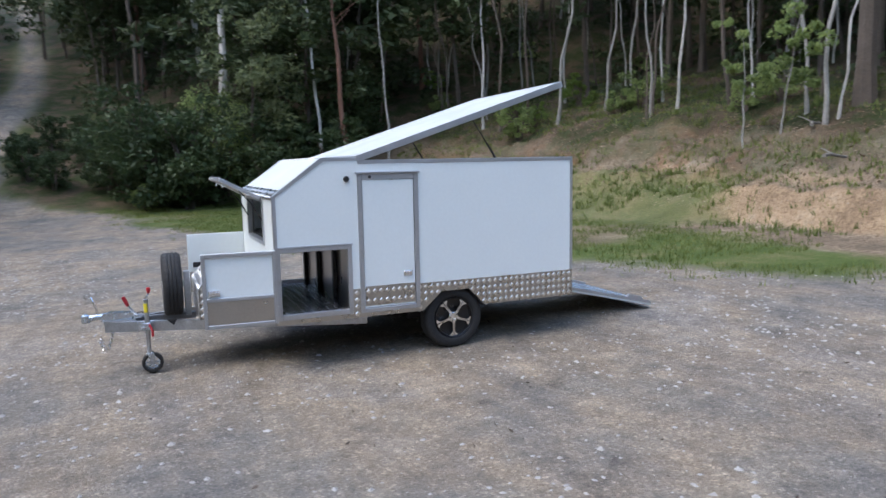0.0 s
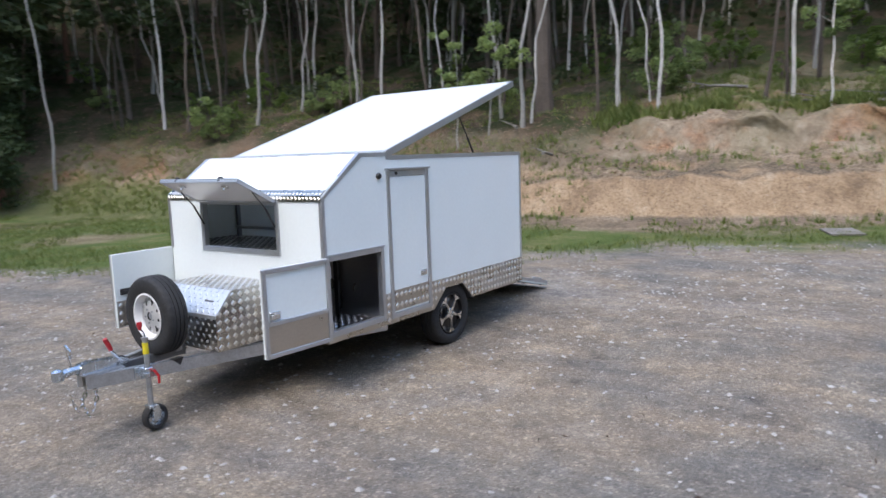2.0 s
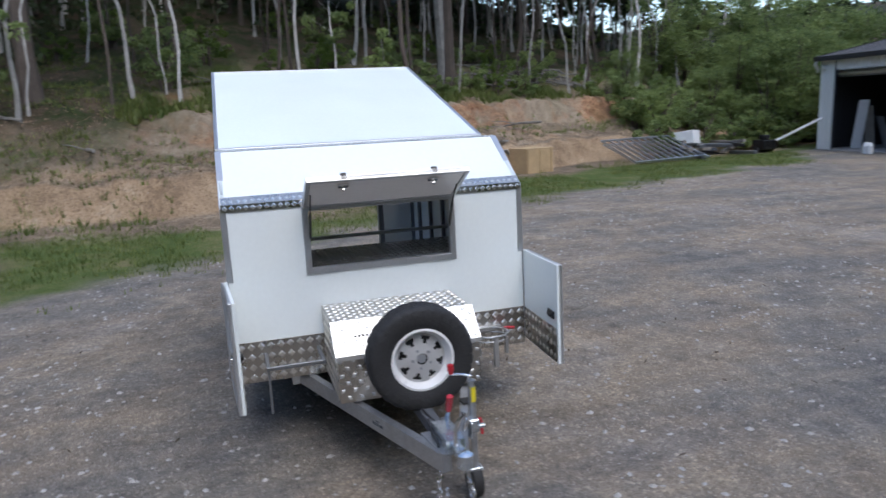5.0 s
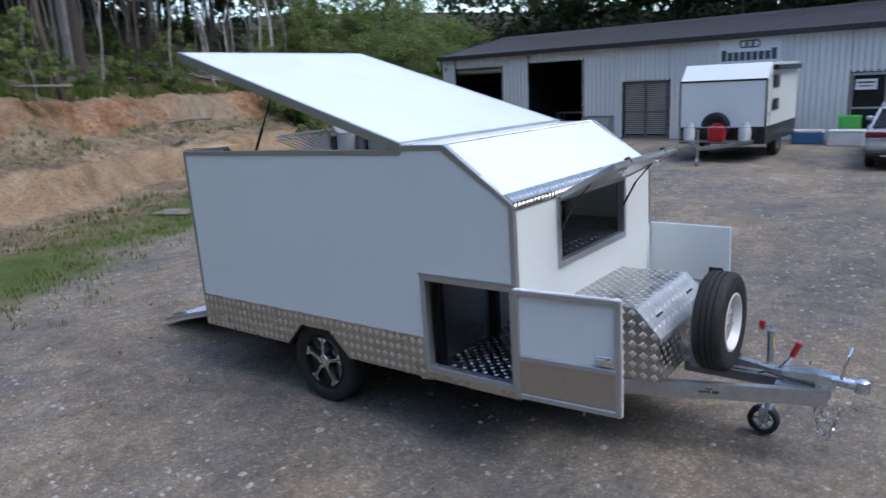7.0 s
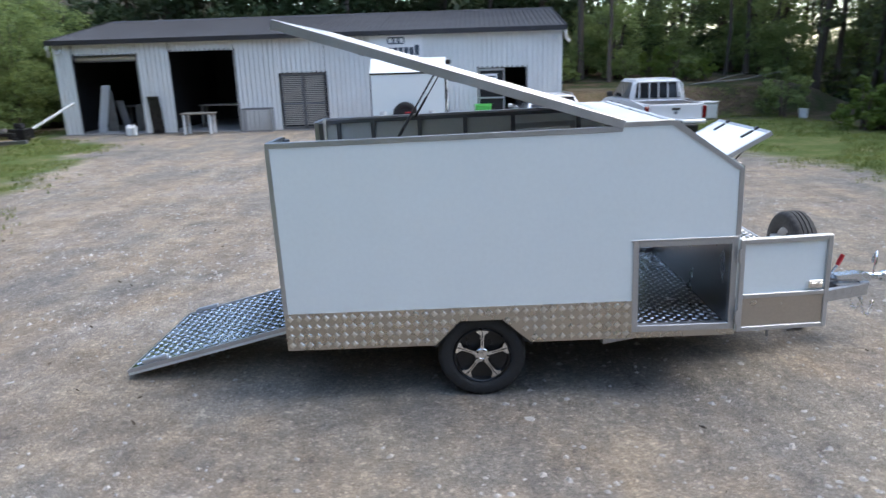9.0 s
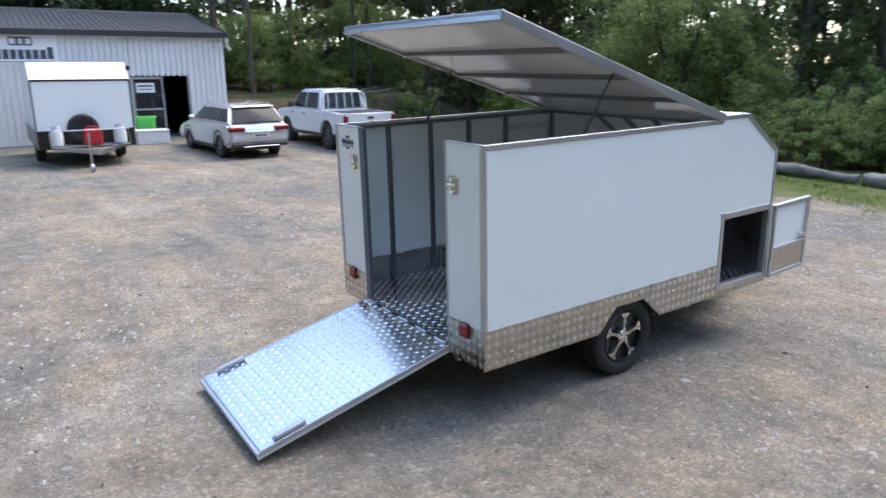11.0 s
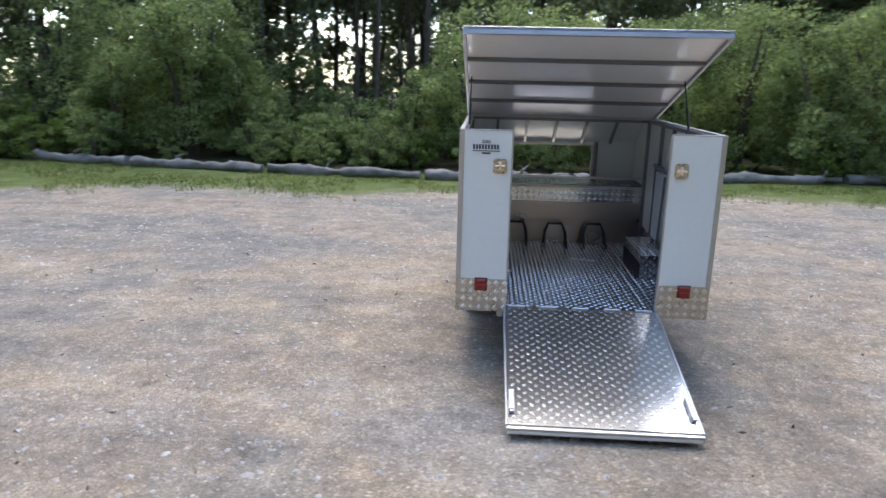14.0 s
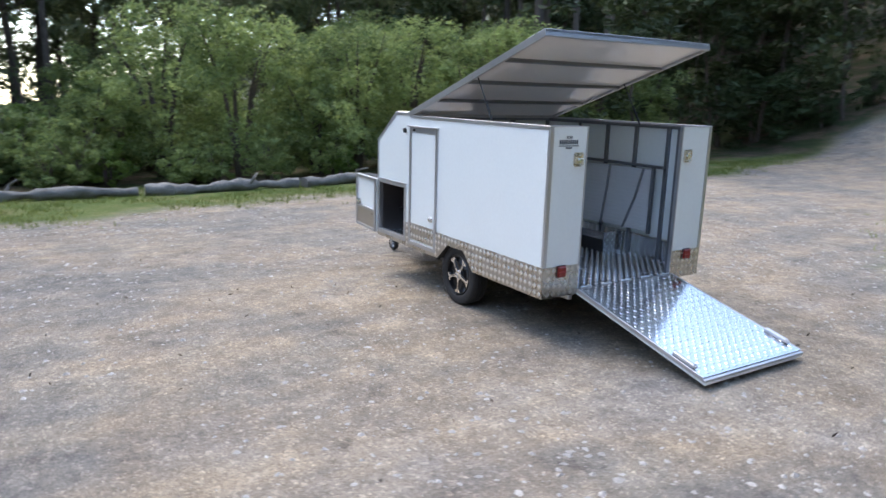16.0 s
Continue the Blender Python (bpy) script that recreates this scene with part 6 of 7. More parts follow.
def camper():
    t = thing("camper_trailer", pose(3.55, 0, 0.0), "white camper trailer with a black lower body and gas bottles", "camper trailer")
    y0, y1, hw = -19.3, -15.55, 1.14
    bm = bmesh.new()
    prism(bm, [(y0, 0.92), (y1, 0.92), (y1, 2.16), (y1 - 0.45, 2.60), (y0, 2.60)], -hw, hw, "x")
    part("body", bm, WHITE, t, "white upper body")
    part("lower_body", box(-hw - 0.004, hw + 0.004, y0, y1 + 0.004, 0.45, 0.919), BLACKP, t, "black lower body")
    part("knee_strip", box(-hw - 0.006, hw + 0.006, y1 - 0.01, y1 + 0.012, 2.13, 2.18), BLACKP, t)
    for s in (-1, 1):
        part("corner_trim", box(s * hw - 0.02, s * hw + 0.02, y1 - 0.02, y1 + 0.014, 0.92, 2.13), BLACKP if s < 0 else ALU_D, t)
    for s in (-1, 1):
        w = part("wheel", lathe(bmesh.new(), tyre_profile(0.37, 0.25, 0.2), 32, pose(0, 0, 0, 0, 0, 90), closed=True), RUBBER, t, smooth=True)
        w.matrix_local = Matrix.Translation((s * 1.0, -17.3, 0.37))
        part("rim", lathe(bmesh.new(), [(0.2, -0.1), (0.2, 0.11), (0.05, 0.06)], 24, pose(0, 0, 0, 0, 0, 90 * -s)), ALU_D, w)
    # camera-facing side windows on the west side
    for z0, z1 in ((1.30, 1.62), (1.90, 2.25)):
        for y in (-16.5,):
            w = part("window", box(-hw - 0.03, -hw, y - 0.35, y + 0.35, z0, z1, 0.02), BLACKP, t, "dark side window")
            part("pane", box(-hw - 0.034, -hw - 0.03, y - 0.29, y + 0.29, z0 + 0.05, z1 - 0.05), GLASS_D, w)
    part("awning", box(-hw - 0.14, -hw, y0 + 0.2, y1 - 0.5, 2.38, 2.52, 0.02), BLACKP, t, "black rolled awning")
    part("door_seam", box(-hw - 0.006, -hw, -15.98, -15.96, 0.95, 2.3), BLACKP, t)
    part("door_handle", box(-hw - 0.02, -hw, -15.9, -15.8, 1.2, 1.28), BLACKP, t)
    bm = lathe(bmesh.new(), tyre_profile(0.37, 0.24, 0.2), 36, closed=True)
    lathe(bm, [(0.2, -0.08), (0.2, 0.08)], 24)
    sp = part("spare_wheel", bm, RUBBER, t, "black covered spare wheel", smooth=True)
    sp.matrix_local = Matrix.Translation((0.1, y1 + 0.16, 0.95))
    for s in (-1, 1):
        a, b = Vector((s * 0.85, y1, 0)), Vector((0.0, y1 + 1.75, 0))
        d = (b - a).normalized()
        n = Vector((-d.y, d.x, 0)) * 0.025
        part("drawbar_rail", prism(bmesh.new(), [tuple((a + n).xy), tuple((b + n).xy), tuple((b - n).xy), tuple((a - n).xy)], 0.44, 0.54, "z"), GALV, t)
    part("stone_shelf", box(-0.9, 0.9, y1 + 0.02, y1 + 0.62, 0.541, 0.56), GALV, t)
    part("jockey", rod(rod(bmesh.new(), (0.16, y1 + 1.45, 0.14), (0.16, y1 + 1.45, 0.95), 0.028), (0.12, y1 + 1.45, 0.1), (0.2, y1 + 1.45, 0.1), 0.1, seg=18), GALV, t)
    part("rail", tube(bmesh.new(), [(-0.9, y1 + 0.62, 0.56), (-0.9, y1 + 0.62, 0.95), (0.9, y1 + 0.62, 0.95), (0.9, y1 + 0.62, 0.56)], 0.014), GALV, t)
    return t


camper()
for x in (-0.72, 0.75):
    g = thing("gas_bottle", pose(3.55 + x, -15.2, 0.56), "grey white gas bottle standing on the camper drawbar", "gas bottle", "gas bottles")
    part("body", lathe(bmesh.new(), [(0.1, 0.0), (0.15, 0.03), (0.155, 0.1), (0.155, 0.3), (0.13, 0.38), (0.06, 0.42)], 24, pose(0, 0, 0, 90)), PLASTIC_W, g, smooth=True)
    part("collar", lathe(bmesh.new(), [(0.10, 0.38), (0.10, 0.5), (0.092, 0.5), (0.092, 0.38)], 18, pose(0, 0, 0, 90), closed=True), PLASTIC_W, g)
    part("valve", rod(bmesh.new(), (0, 0, 0.4), (0, 0, 0.48), 0.03), BRASS, g)
jc = thing("jerry_can", pose(3.5, -15.0, 0.56), "red plastic jerry can on the camper drawbar", "jerry can")
part("body", box(-0.22, 0.22, -0.1, 0.1, 0.0, 0.42, 0.05), RED, jc)
part("handle", tube(bmesh.new(), [(-0.12, 0, 0.41), (-0.1, 0, 0.47), (0.1, 0, 0.47), (0.12, 0, 0.41)], 0.02), RED, jc)
# boxes by the office door
cb = thing("cool_box", pose(2.2, -20.6, 0.0), "blue cool box with a white lid", "cool box")
part("body", box(-0.45, 0.45, -0.24, 0.24, 0.0, 0.36, 0.03), PLASTIC_B, cb)
part("lid", box(-0.46, 0.46, -0.25, 0.25, 0.362, 0.45, 0.02), PLASTIC_W, cb)
cb2 = thing("white_chest", pose(1.05, -20.3, 0.0), "white chest standing on the gravel", "chest")
part("body", box(-0.5, 0.5, -0.3, 0.3, 0.0, 0.40, 0.02), PLASTIC_W, cb2)
part("lid", box(-0.51, 0.51, -0.31, 0.31, 0.404, 0.47, 0.015), PLASTIC_W, cb2)
gb = thing("green_tub", pose(1.1, -21.1, 0.0), "bright green plastic tub on its side", "tub")
part("body", box(-0.31, 0.31, 0.0, 0.28, 0.02, 0.86, 0.08), PLASTIC_G, gb)
part("rim", bx(box(-0.33, 0.33, 0.281, 0.32, 0.80, 0.88, 0.015), -0.33, 0.33, 0.281, 0.32, 0.0, 0.07, 0.015), PLASTIC_G, gb)


# the shed and what stands before it are turned a little off the plan's axes
SKEW = pose(0, 0.2, 0) @ Matrix.Translation((0, -21.7, 0)) @ pose(0, 0, 0, 0, 0, -1.15) @ Matrix.Translation((0, 21.7, 0))
for ob in (shed, bn, lp, tr, cb, cb2, gb, *[o for o in scene.collection.objects if o.parent is None and o.name.split(".")[0] in ("work_bench", "steel_drum", "stored_sheet")]):
    ob.matrix_world = SKEW @ ob.matrix_basis
# white tub and bucket beyond the pickup
tub = thing("white_tub", pose(-7.4, -21.6, ground_height(-7.4, -21.6), 0, 0, 20), "white plastic tub standing below the bank", "tub")
part("body", box(-0.5, 0.5, -0.3, 0.3, 0.0, 0.62, 0.05), PLASTIC_W, tub)
part("lid", box(-0.52, 0.52, -0.32, 0.32, 0.624, 0.68, 0.02), PLASTIC_W, tub)
bk = thing("bucket", pose(-11.0, -21.0, ground_height(-11.0, -21.0)), "white plastic bucket on the grass", "bucket")
part("body", lathe(bmesh.new(), [(0.12, 0.0), (0.14, 0.02), (0.165, 0.34), (0.175, 0.36), (0.155, 0.36), (0.13, 0.03)], 20, pose(0, 0, 0, 90)), PLASTIC_W, bk)
part("handle", tube(bmesh.new(), [(-0.165, 0, 0.33), (-0.1, 0.1, 0.26), (0.1, 0.1, 0.26), (0.165, 0, 0.33)], 0.006), GALV, bk)


# ---- timber crate, sheets, frames and scrap by the bank ----
zc = ground_height(17.5, -9.05)
cr = thing("timber_crate", pose(17.6, -9.05, zc, 0, 0, 17) @ Matrix.Diagonal((1.12, 1.16, 1.06, 1)), "raw plywood crate standing on the grass", "crate")
for y in (-0.5, 0.5):
    part("side", box(-0.42, 0.42, y - 0.012, y + 0.012, 0, 0.78), TIMBER, cr)
for x in (-0.42, 0.42):
    part("end", box(x - 0.012, x + 0.012, -0.487, 0.487, 0, 0.78), TIMBER, cr)
part("top", box(-0.435, 0.435, -0.515, 0.515, 0.78, 0.80), TIMBER, cr)
for y in (-0.45, 0.0, 0.45):
    part("batten", box(-0.455, -0.433, y - 0.04, y + 0.04, 0.0, 0.78), TIMBER, cr)
rs = thing("roof_sheet_stack", pose(18.5, -8.2, zc + 0.30, 38, 0, 30), "stack of pale ribbed sheets leaning by a crate", "sheet stack")
for k in range(3):
    pts = []
    for i in range(10):
        pts += [(i * 0.1, 0.0), (i * 0.1 + 0.05, 0.02), (i * 0.1 + 0.08, 0.02)]
    bm = prism(bmesh.new(), [(a - 0.5, b + k * 0.03 + 0.2) for a, b in pts] + [(a - 0.5, b + k * 0.03 + 0.205) for a, b in pts[::-1]], -0.55, 0.55, "x")
    part("sheet", bm, PLASTIC_W if k == 2 else GALV, rs)


def frame_stack(x, y, lift, rx, rz, label):
    z = ground_height(x, y)
    t = thing("ladder_rack", pose(x, y, z + lift, rx, 0, rz), label, "rack", "welded racks")
    for s in (-1, 1):
        part("rail", box(-1.75, 1.75, s * 1.0 - 0.03, s * 1.0 + 0.03, 0, 0.06), GALV, t)
    for a in np.linspace(-1.7, 1.7, 11):
        part("rung", box(a - 0.022, a + 0.022, -0.97, 0.97, 0.005, 0.05), GALV, t)


frame_stack(18.1, -14.3, 0.46, 21, -79, "galvanised welded frame leaning on a scrap heap")
frame_stack(18.35, -14.6, 0.34, 17, -84, "galvanised welded frame under another by the scrap heap")
rng = random.Random(5)
for k in range(22):
    x, y = 19.3 + rng.uniform(-1.5, 1.3), -17.3 + rng.uniform(-1.6, 1.6)
    z = ground_height(x, y)
    t = thing("scrap_board", pose(x, y, z + 0.10 + rng.uniform(0, 0.45), rng.uniform(-12, 12), rng.uniform(-12, 12), rng.uniform(0, 180)), "offcut board on a scrap heap", "board", "scrap heap")
    part("board", box(-rng.uniform(0.5, 1.0), rng.uniform(0.4, 1.0), -0.08, 0.08, -0.1, 0.02, 0.004), rng.choice([GREYWOOD, GREYWOOD, ALU_D, PLASTIC_W, BLACKP]), t)
wm_ = thing("scrap_fridge", pose(19.7, -16.9, ground_height(19.7, -16.9) + 0.5, 6, 8, 30), "old white appliance lying on the scrap heap", "appliance")
part("body", box(-0.5, 0.5, -0.3, 0.3, -0.1, 0.45, 0.03), PLASTIC_W, wm_)
part("door", box(-0.48, 0.48, 0.3, 0.33, -0.08, 0.43, 0.01), PLASTIC_W, wm_)
pl = thing("flat_sheet", pose(11.5, -3.68, ground_height(11.5, -3.68) + 0.02, 0, 0, 20), "grey sheet lying flat on the grass", "sheet")
part("sheet", box(-0.45, 0.45, -0.3, 0.3, 0, 0.03), GREYWOOD, pl)

# ---- trees, scrub and grass ----
BARK_P = mat("pale_gum_bark", (0.40, 0.375, 0.34), 0.85, 0, 0.4, 2.2, 0.4, 18, per_object=0.4)
BARK_D = mat("dark_rough_bark", (0.10, 0.078, 0.062), 0.95, 0, 0.35, 3, 0.8, 25, per_object=0.3)
BARK_R = mat("red_brown_bark", (0.20, 0.10, 0.07), 0.9, 0, 0.3, 2.5, 0.6, 22, per_object=0.2)
LEAF_B = leaf_mat("broad_leaves", (0.085, 0.135, 0.05), (0.36, 0.44, 0.165), 0.55)
LEAF_G = leaf_mat("gum_leaves", (0.025, 0.045, 0.018), (0.075, 0.11, 0.045), 0.3)
LEAF_Y = leaf_mat("bright_shrub_leaves", (0.08, 0.13, 0.03), (0.19, 0.27, 0.06), 0.45)
# lighter copy of the forest leaves, with distance haze mixed into the colour
LEAF_S = leaf_mat("haze_lightened_leaves", (0.075, 0.10, 0.05), (0.20, 0.23, 0.11), 0.5)
LEAF_F = leaf_mat("far_leaves", (0.03, 0.048, 0.02), (0.08, 0.105, 0.045), 0.3)
BLADES = leaf_mat("grass_blades", (0.085, 0.13, 0.03), (0.24, 0.27, 0.085), 0.5)
CLOD = mat("tan_clod", (0.36, 0.28, 0.20), 0.95, 0, 0.4, 6, 0.4, 40)
STONE = mat("pale_stone", (0.43, 0.41, 0.385), 0.9, 0, 0.3, 9, 0.4, 40, per_object=0.3)


def leaf_cloud(centres, radii, per, size, seed, droop=0.0, slim=0.42, lift=0.9):
    """Many small leaves scattered in clumps, as arrays of corners and faces."""
    g = np.random.default_rng(seed)
    centres, radii = np.asarray(centres, float), np.asarray(radii, float)
    n = len(centres) * per
    c = np.repeat(centres, per, axis=0)
    r = np.repeat(radii, per)
    d = g.normal(size=(n, 3))
    d /= np.linalg.norm(d, axis=1)[:, None] + 1e-9
    p = c + d * (r * g.uniform(0.35, 1.0, n) ** 0.6)[:, None] * np.array([1, 1, 0.8])
    a = g.normal(size=(n, 3))
    a[:, 2] -= droop
    a /= np.linalg.norm(a, axis=1)[:, None]
    up = g.normal(size=(n, 3))
    up[:, 2] += lift
    b = np.cross(a, up)
    b /= np.linalg.norm(b, axis=1)[:, None] + 1e-9
    s = (size * g.uniform(0.6, 1.35, n))[:, None]
    v = np.stack([p - a * s, p + b * s * slim, p + a * s, p - b * s * slim], axis=1).reshape(-1, 3)
    return v


def quads_mesh(name, v, material):
    me = bpy.data.meshes.new(name)
    n = len(v) // 4
    me.vertices.add(len(v))
    me.vertices.foreach_set("co", v.astype(np.float32).ravel())
    me.loops.add(4 * n)
    me.loops.foreach_set("vertex_index", np.arange(4 * n, dtype=np.int32))
    me.polygons.add(n)
    me.polygons.foreach_set("loop_start", np.arange(0, 4 * n, 4, dtype=np.int32))
    me.update(calc_edges=True)
    me.materials.append(material)
    return me


def trunk_bm(height, r0, lean, seed, limbs=4, limb_from=0.55, seg=8):
    g = random.Random(seed)
    bm = bmesh.new()
    pts, rs = [], []
    n = 15
    bx_, by_ = g.uniform(-1, 1) * lean, g.uniform(-1, 1) * lean
    p1, p2 = g.uniform(0, 6), g.uniform(0, 6)
    for i in range(n):
        t = i / (n - 1)
        sway = 0.05 * lean * min(1.0, 5 * t)
        q = 0.55 * t + 0.45 * t * t
        pts.append(Vector((bx_ * q + 2 * sway * math.sin(3.1 * t + seed) + sway * math.sin(21 * t + p1), by_ * q + 2 * sway * math.cos(4.2 * t + seed) + sway * math.cos(17 * t + p2), t * height - 0.15)))
        rs.append(r0 * (1.0 - 0.72 * t) * (1.35 if i == 0 else 1.0) * g.uniform(0.93, 1.07))
    tube(bm, pts, rs, seg)
    ends = []
    for k in range(limbs):
        t = g.uniform(limb_from, 0.95)
        i = min(int(t * (n - 1)), n - 2)
        p = pts[i].lerp(pts[i + 1], t * (n - 1) - i)
        a = g.uniform(0, math.tau)
        ln = height * g.uniform(0.10, 0.22)
        mid = p + Vector((math.cos(a), math.sin(a), 0.7)) * ln * 0.5
        end = p + Vector((math.cos(a) * 0.9, math.sin(a) * 0.9, g.uniform(0.6, 1.3))) * ln
        tube(bm, [p, mid, end], [r0 * 0.32 * (1.1 - t), r0 * 0.22 * (1.1 - t), r0 * 0.08], 5)
        ends += [mid, end]
    return bm, ends, pts


def make_tree(name, height, r0, lean, seed, bark, leaf, label, category, clumps, per, size, spread, crown_from=0.5, limbs=5, smooth=True):
    """A thing with a trunk and a crown of leaves, at the origin."""
    g = random.Random(seed)
    bm, ends, pts = trunk_bm(height, r0, lean, seed, limbs, crown_from + 0.05)
    t = thing(name, pose(0, 0, 0), label, category)
    part("trunk", bm, bark, t, smooth=smooth)
    cs, rs = [], []
    for k in range(clumps):
        e = g.choice(ends) if ends and g.random() < 0.65 else pts[0].lerp(pts[-1], g.uniform(crown_from, 1.0))
        cs.append((e.x + g.gauss(0, spread), e.y + g.gauss(0, spread), max(e.z + g.gauss(0, spread * 0.8), 0.25)))
        rs.append(g.uniform(0.35, 0.8) * max(spread, 0.25) * 0.9)
    me = quads_mesh("crown", leaf_cloud(cs, rs, per, size, seed, 0.4), leaf)
    c = new("crown", me)
    c.parent = t
    return t


def make_bush(name, height, radius, seed, leaf, label, clumps, per, size, category="bush"):
    """A leafy tree or shrub clothed almost to the ground, with an uneven outline."""
    g = random.Random(seed)
    t = thing(name, pose(0, 0, 0), label, category)
    bm = bmesh.new()
    cs, rs = [], []
    stems = 4
    for k in range(stems):
        a = g.uniform(0, math.tau)
        tip = Vector((math.cos(a) * radius * g.uniform(0.2, 0.7), math.sin(a) * radius * g.uniform(0.2, 0.7), height * g.uniform(0.6, 0.95)))
        tube(bm, [(0.1 * math.cos(a), 0.1 * math.sin(a), -0.1), tip * 0.4 + Vector((0, 0, 0.15 * height)), tip], [0.03 * height ** 0.7, 0.02 * height ** 0.7, 0.008], 6)
        for i in range(clumps // stems):
            q = g.uniform(0.12, 1.05)
            w = radius * (1.0 - 0.55 * abs(q - 0.45)) * math.sqrt(g.uniform(0.05, 1)) * g.uniform(0.7, 1.15)
            b = g.uniform(0, math.tau)
            cs.append((tip.x * q * 0.6 + math.cos(b) * w, tip.y * q * 0.6 + math.sin(b) * w, max(q * tip.z, 0.12)))
            rs.append(g.uniform(0.10, 0.2) * (radius + height) * 0.42)
    part("stem", bm, BARK_D, t, smooth=True)
    c = new("crown", quads_mesh("crown", leaf_cloud(cs, rs, per, size, seed + 7, 0.2, 0.5), leaf))
    c.parent = t
    return t


PLACED = []


def plant(kinds, x, y, s=1.0, seed=0, sink=0.0):
    """Puts a copy (the first time the thing itself) at a place of the plan."""
    g = random.Random(seed * 131 + int(x * 37) + int(y * 91))
    k = kinds[g.randrange(len(kinds))]
    z = ground_height(x, y) - sink
    sc = s * g.uniform(0.85, 1.15)
    m = pose(x, y, z, g.uniform(-2, 2), g.uniform(-2, 2), g.uniform(0, 360))
    if k in PLACED:
        ob = copy_thing(k, m)
    else:
        PLACED.append(k)
        k.matrix_world = m
        ob = k
    ob.scale = (sc, sc, sc)
    return ob


rng = random.Random(11)
slim = [make_tree("slender_gum_tree", h, r, ln, sd, bk, LEAF_G, lab, "tree", 20, 70, 0.16, 0.85, 0.62, 4)
        for h, r, ln, sd, bk, lab in ((13, 0.06, 1.6, 1, BARK_P, "slender pale-barked gum tree on the slope"), (15, 0.075, 2.2, 2, BARK_P, "slender pale-barked gum tree on the slope"), (11, 0.045, 2.6, 3, BARK_P, "thin leaning pale-barked gum tree"), (14, 0.075, 1.6, 4, BARK_D, "slender dark-barked tree on the slope"), (12, 0.055, 2.2, 5, BARK_D, "slender dark-barked tree on the slope"))]
stout = [make_tree("gum_tree", h, r, ln, sd, bk, LEAF_G, lab, "tree", 30, 80, 0.17, 1.4, 0.55, 6)
         for h, r, ln, sd, bk, lab in ((20, 0.24, 0.8, 11, BARK_P, "tall smooth pale-trunked gum tree"), (19, 0.22, 0.9, 12, BARK_R, "tall red-brown trunked gum tree"), (18, 0.26, 0.5, 13, BARK_D, "tall dark rough-barked tree"))]
forest = [make_tree("forest_tree", h, r, ln, sd, BARK_D, LEAF_F, "dark forest tree with a full crown", "tree", 42, 60, 0.26, 1.7, 0.3, 7)
          for h, r, ln, sd in ((16, 0.13, 1.2, 21), (13, 0.11, 1.5, 22), (18, 0.15, 1.0, 23))]
forest_s = [make_tree("forest_tree", h, r, ln, sd, BARK_D, LEAF_S, "forest tree with a full crown, leaf colour lightened for haze", "tree", 44, 75, 0.2, 1.7, 0.25, 7)
            for h, r, ln, sd in ((15, 0.18, 0.8, 24), (13, 0.16, 1.0, 25), (17, 0.2, 0.6, 26))]
pole_tree = [make_tree("pole_tree", h, r, ln, sd, BARK_D, LEAF_S, "tall dark slender-trunked tree with a thin crown", "tree", 22, 60, 0.17, 1.1, cf, 8)
             for h, r, ln, sd, cf in ((17, 0.15, 0.6, 81, 0.42), (15, 0.12, 0.9, 82, 0.5), (19, 0.18, 0.5, 83, 0.35))]
sapling = [make_tree("sapling", h, r, ln, sd, BARK_P, LEAF_B, "thin sapling with a light leafy crown", "tree", 14, 70, 0.075, 0.35, 0.45, 4)
           for h, r, ln, sd in ((3.6, 0.03, 0.5, 31), (2.6, 0.025, 0.4, 32))]
broad = [make_bush("leafy_tree", h, r, sd, LEAF_B, "dense broad-leaved green tree behind the log barrier", 84, 130, 0.08, "tree")
         for h, r, sd in ((6.2, 2.3, 41), (5.0, 2.0, 42), (7.4, 2.6, 43))]
thicket = [make_bush("thicket_tree", h, r, sd, LEAF_G, "dense dark green thicket at the wood's edge", 70, 70, 0.12, "tree")
           for h, r, sd in ((6.0, 2.4, 61), (5.0, 2.2, 62))]
shrub = [make_bush("shrub", h, r, sd, lf, "low leafy green shrub", 32, 80, 0.05)
         for h, r, sd, lf in ((1.5, 0.9, 51, LEAF_Y), (1.1, 0.8, 52, LEAF_B), (1.8, 1.1, 53, LEAF_B))]

# eastern slope: marked trees, then a scatter of slender ones
for kinds, x, y, s in ((slim[1:2], 17.05, 6.46, 1.0), (slim[2:3], 17.3, 6.25, 1.0), (stout[2:3], 18.6, 6.4, 1.0), (stout[0:1], 24.75, -8.25, 1.1), (stout[2:3], 24.5, -8.4, 1.0), (slim[1:2], 6.8, 26.0, 1.15), (stout[1:2], 8.2, 25.2, 0.7), (slim[0:1], 9.9, 24.4, 1.1),
                       (slim[0:1], 19.5, -1.5, 1.0), (slim[3:4], 20.0, -5.6, 1.1), (sapling[0:1], 18.4, -2.6, 1.1), (sapling[1:2], 18.9, -4.4, 1.0), (sapling[0:1], 16.0, 8.4, 1.0), (sapling[1:2], 16.4, 7.4, 1.2), (slim[0:1], 18.6, 2.3, 0.9), (slim[2:3], 19.0, 2.7, 0.9)):
    plant(kinds, x, y, s, 1)
for k in range(185):
    y = rng.uniform(-24, 38)
    d = 4.8 + 26 * rng.random() ** 1.4
    x = float(lerp_keys(BANK_FOOT, y)) + d
    if abs(x - 16.6) < 1.2 and abs(y - 6.2) < 1.2:
        continue
    plant(slim if rng.random() < 0.95 else slim[3:], x, y, rng.uniform(0.7, 1.1), k)
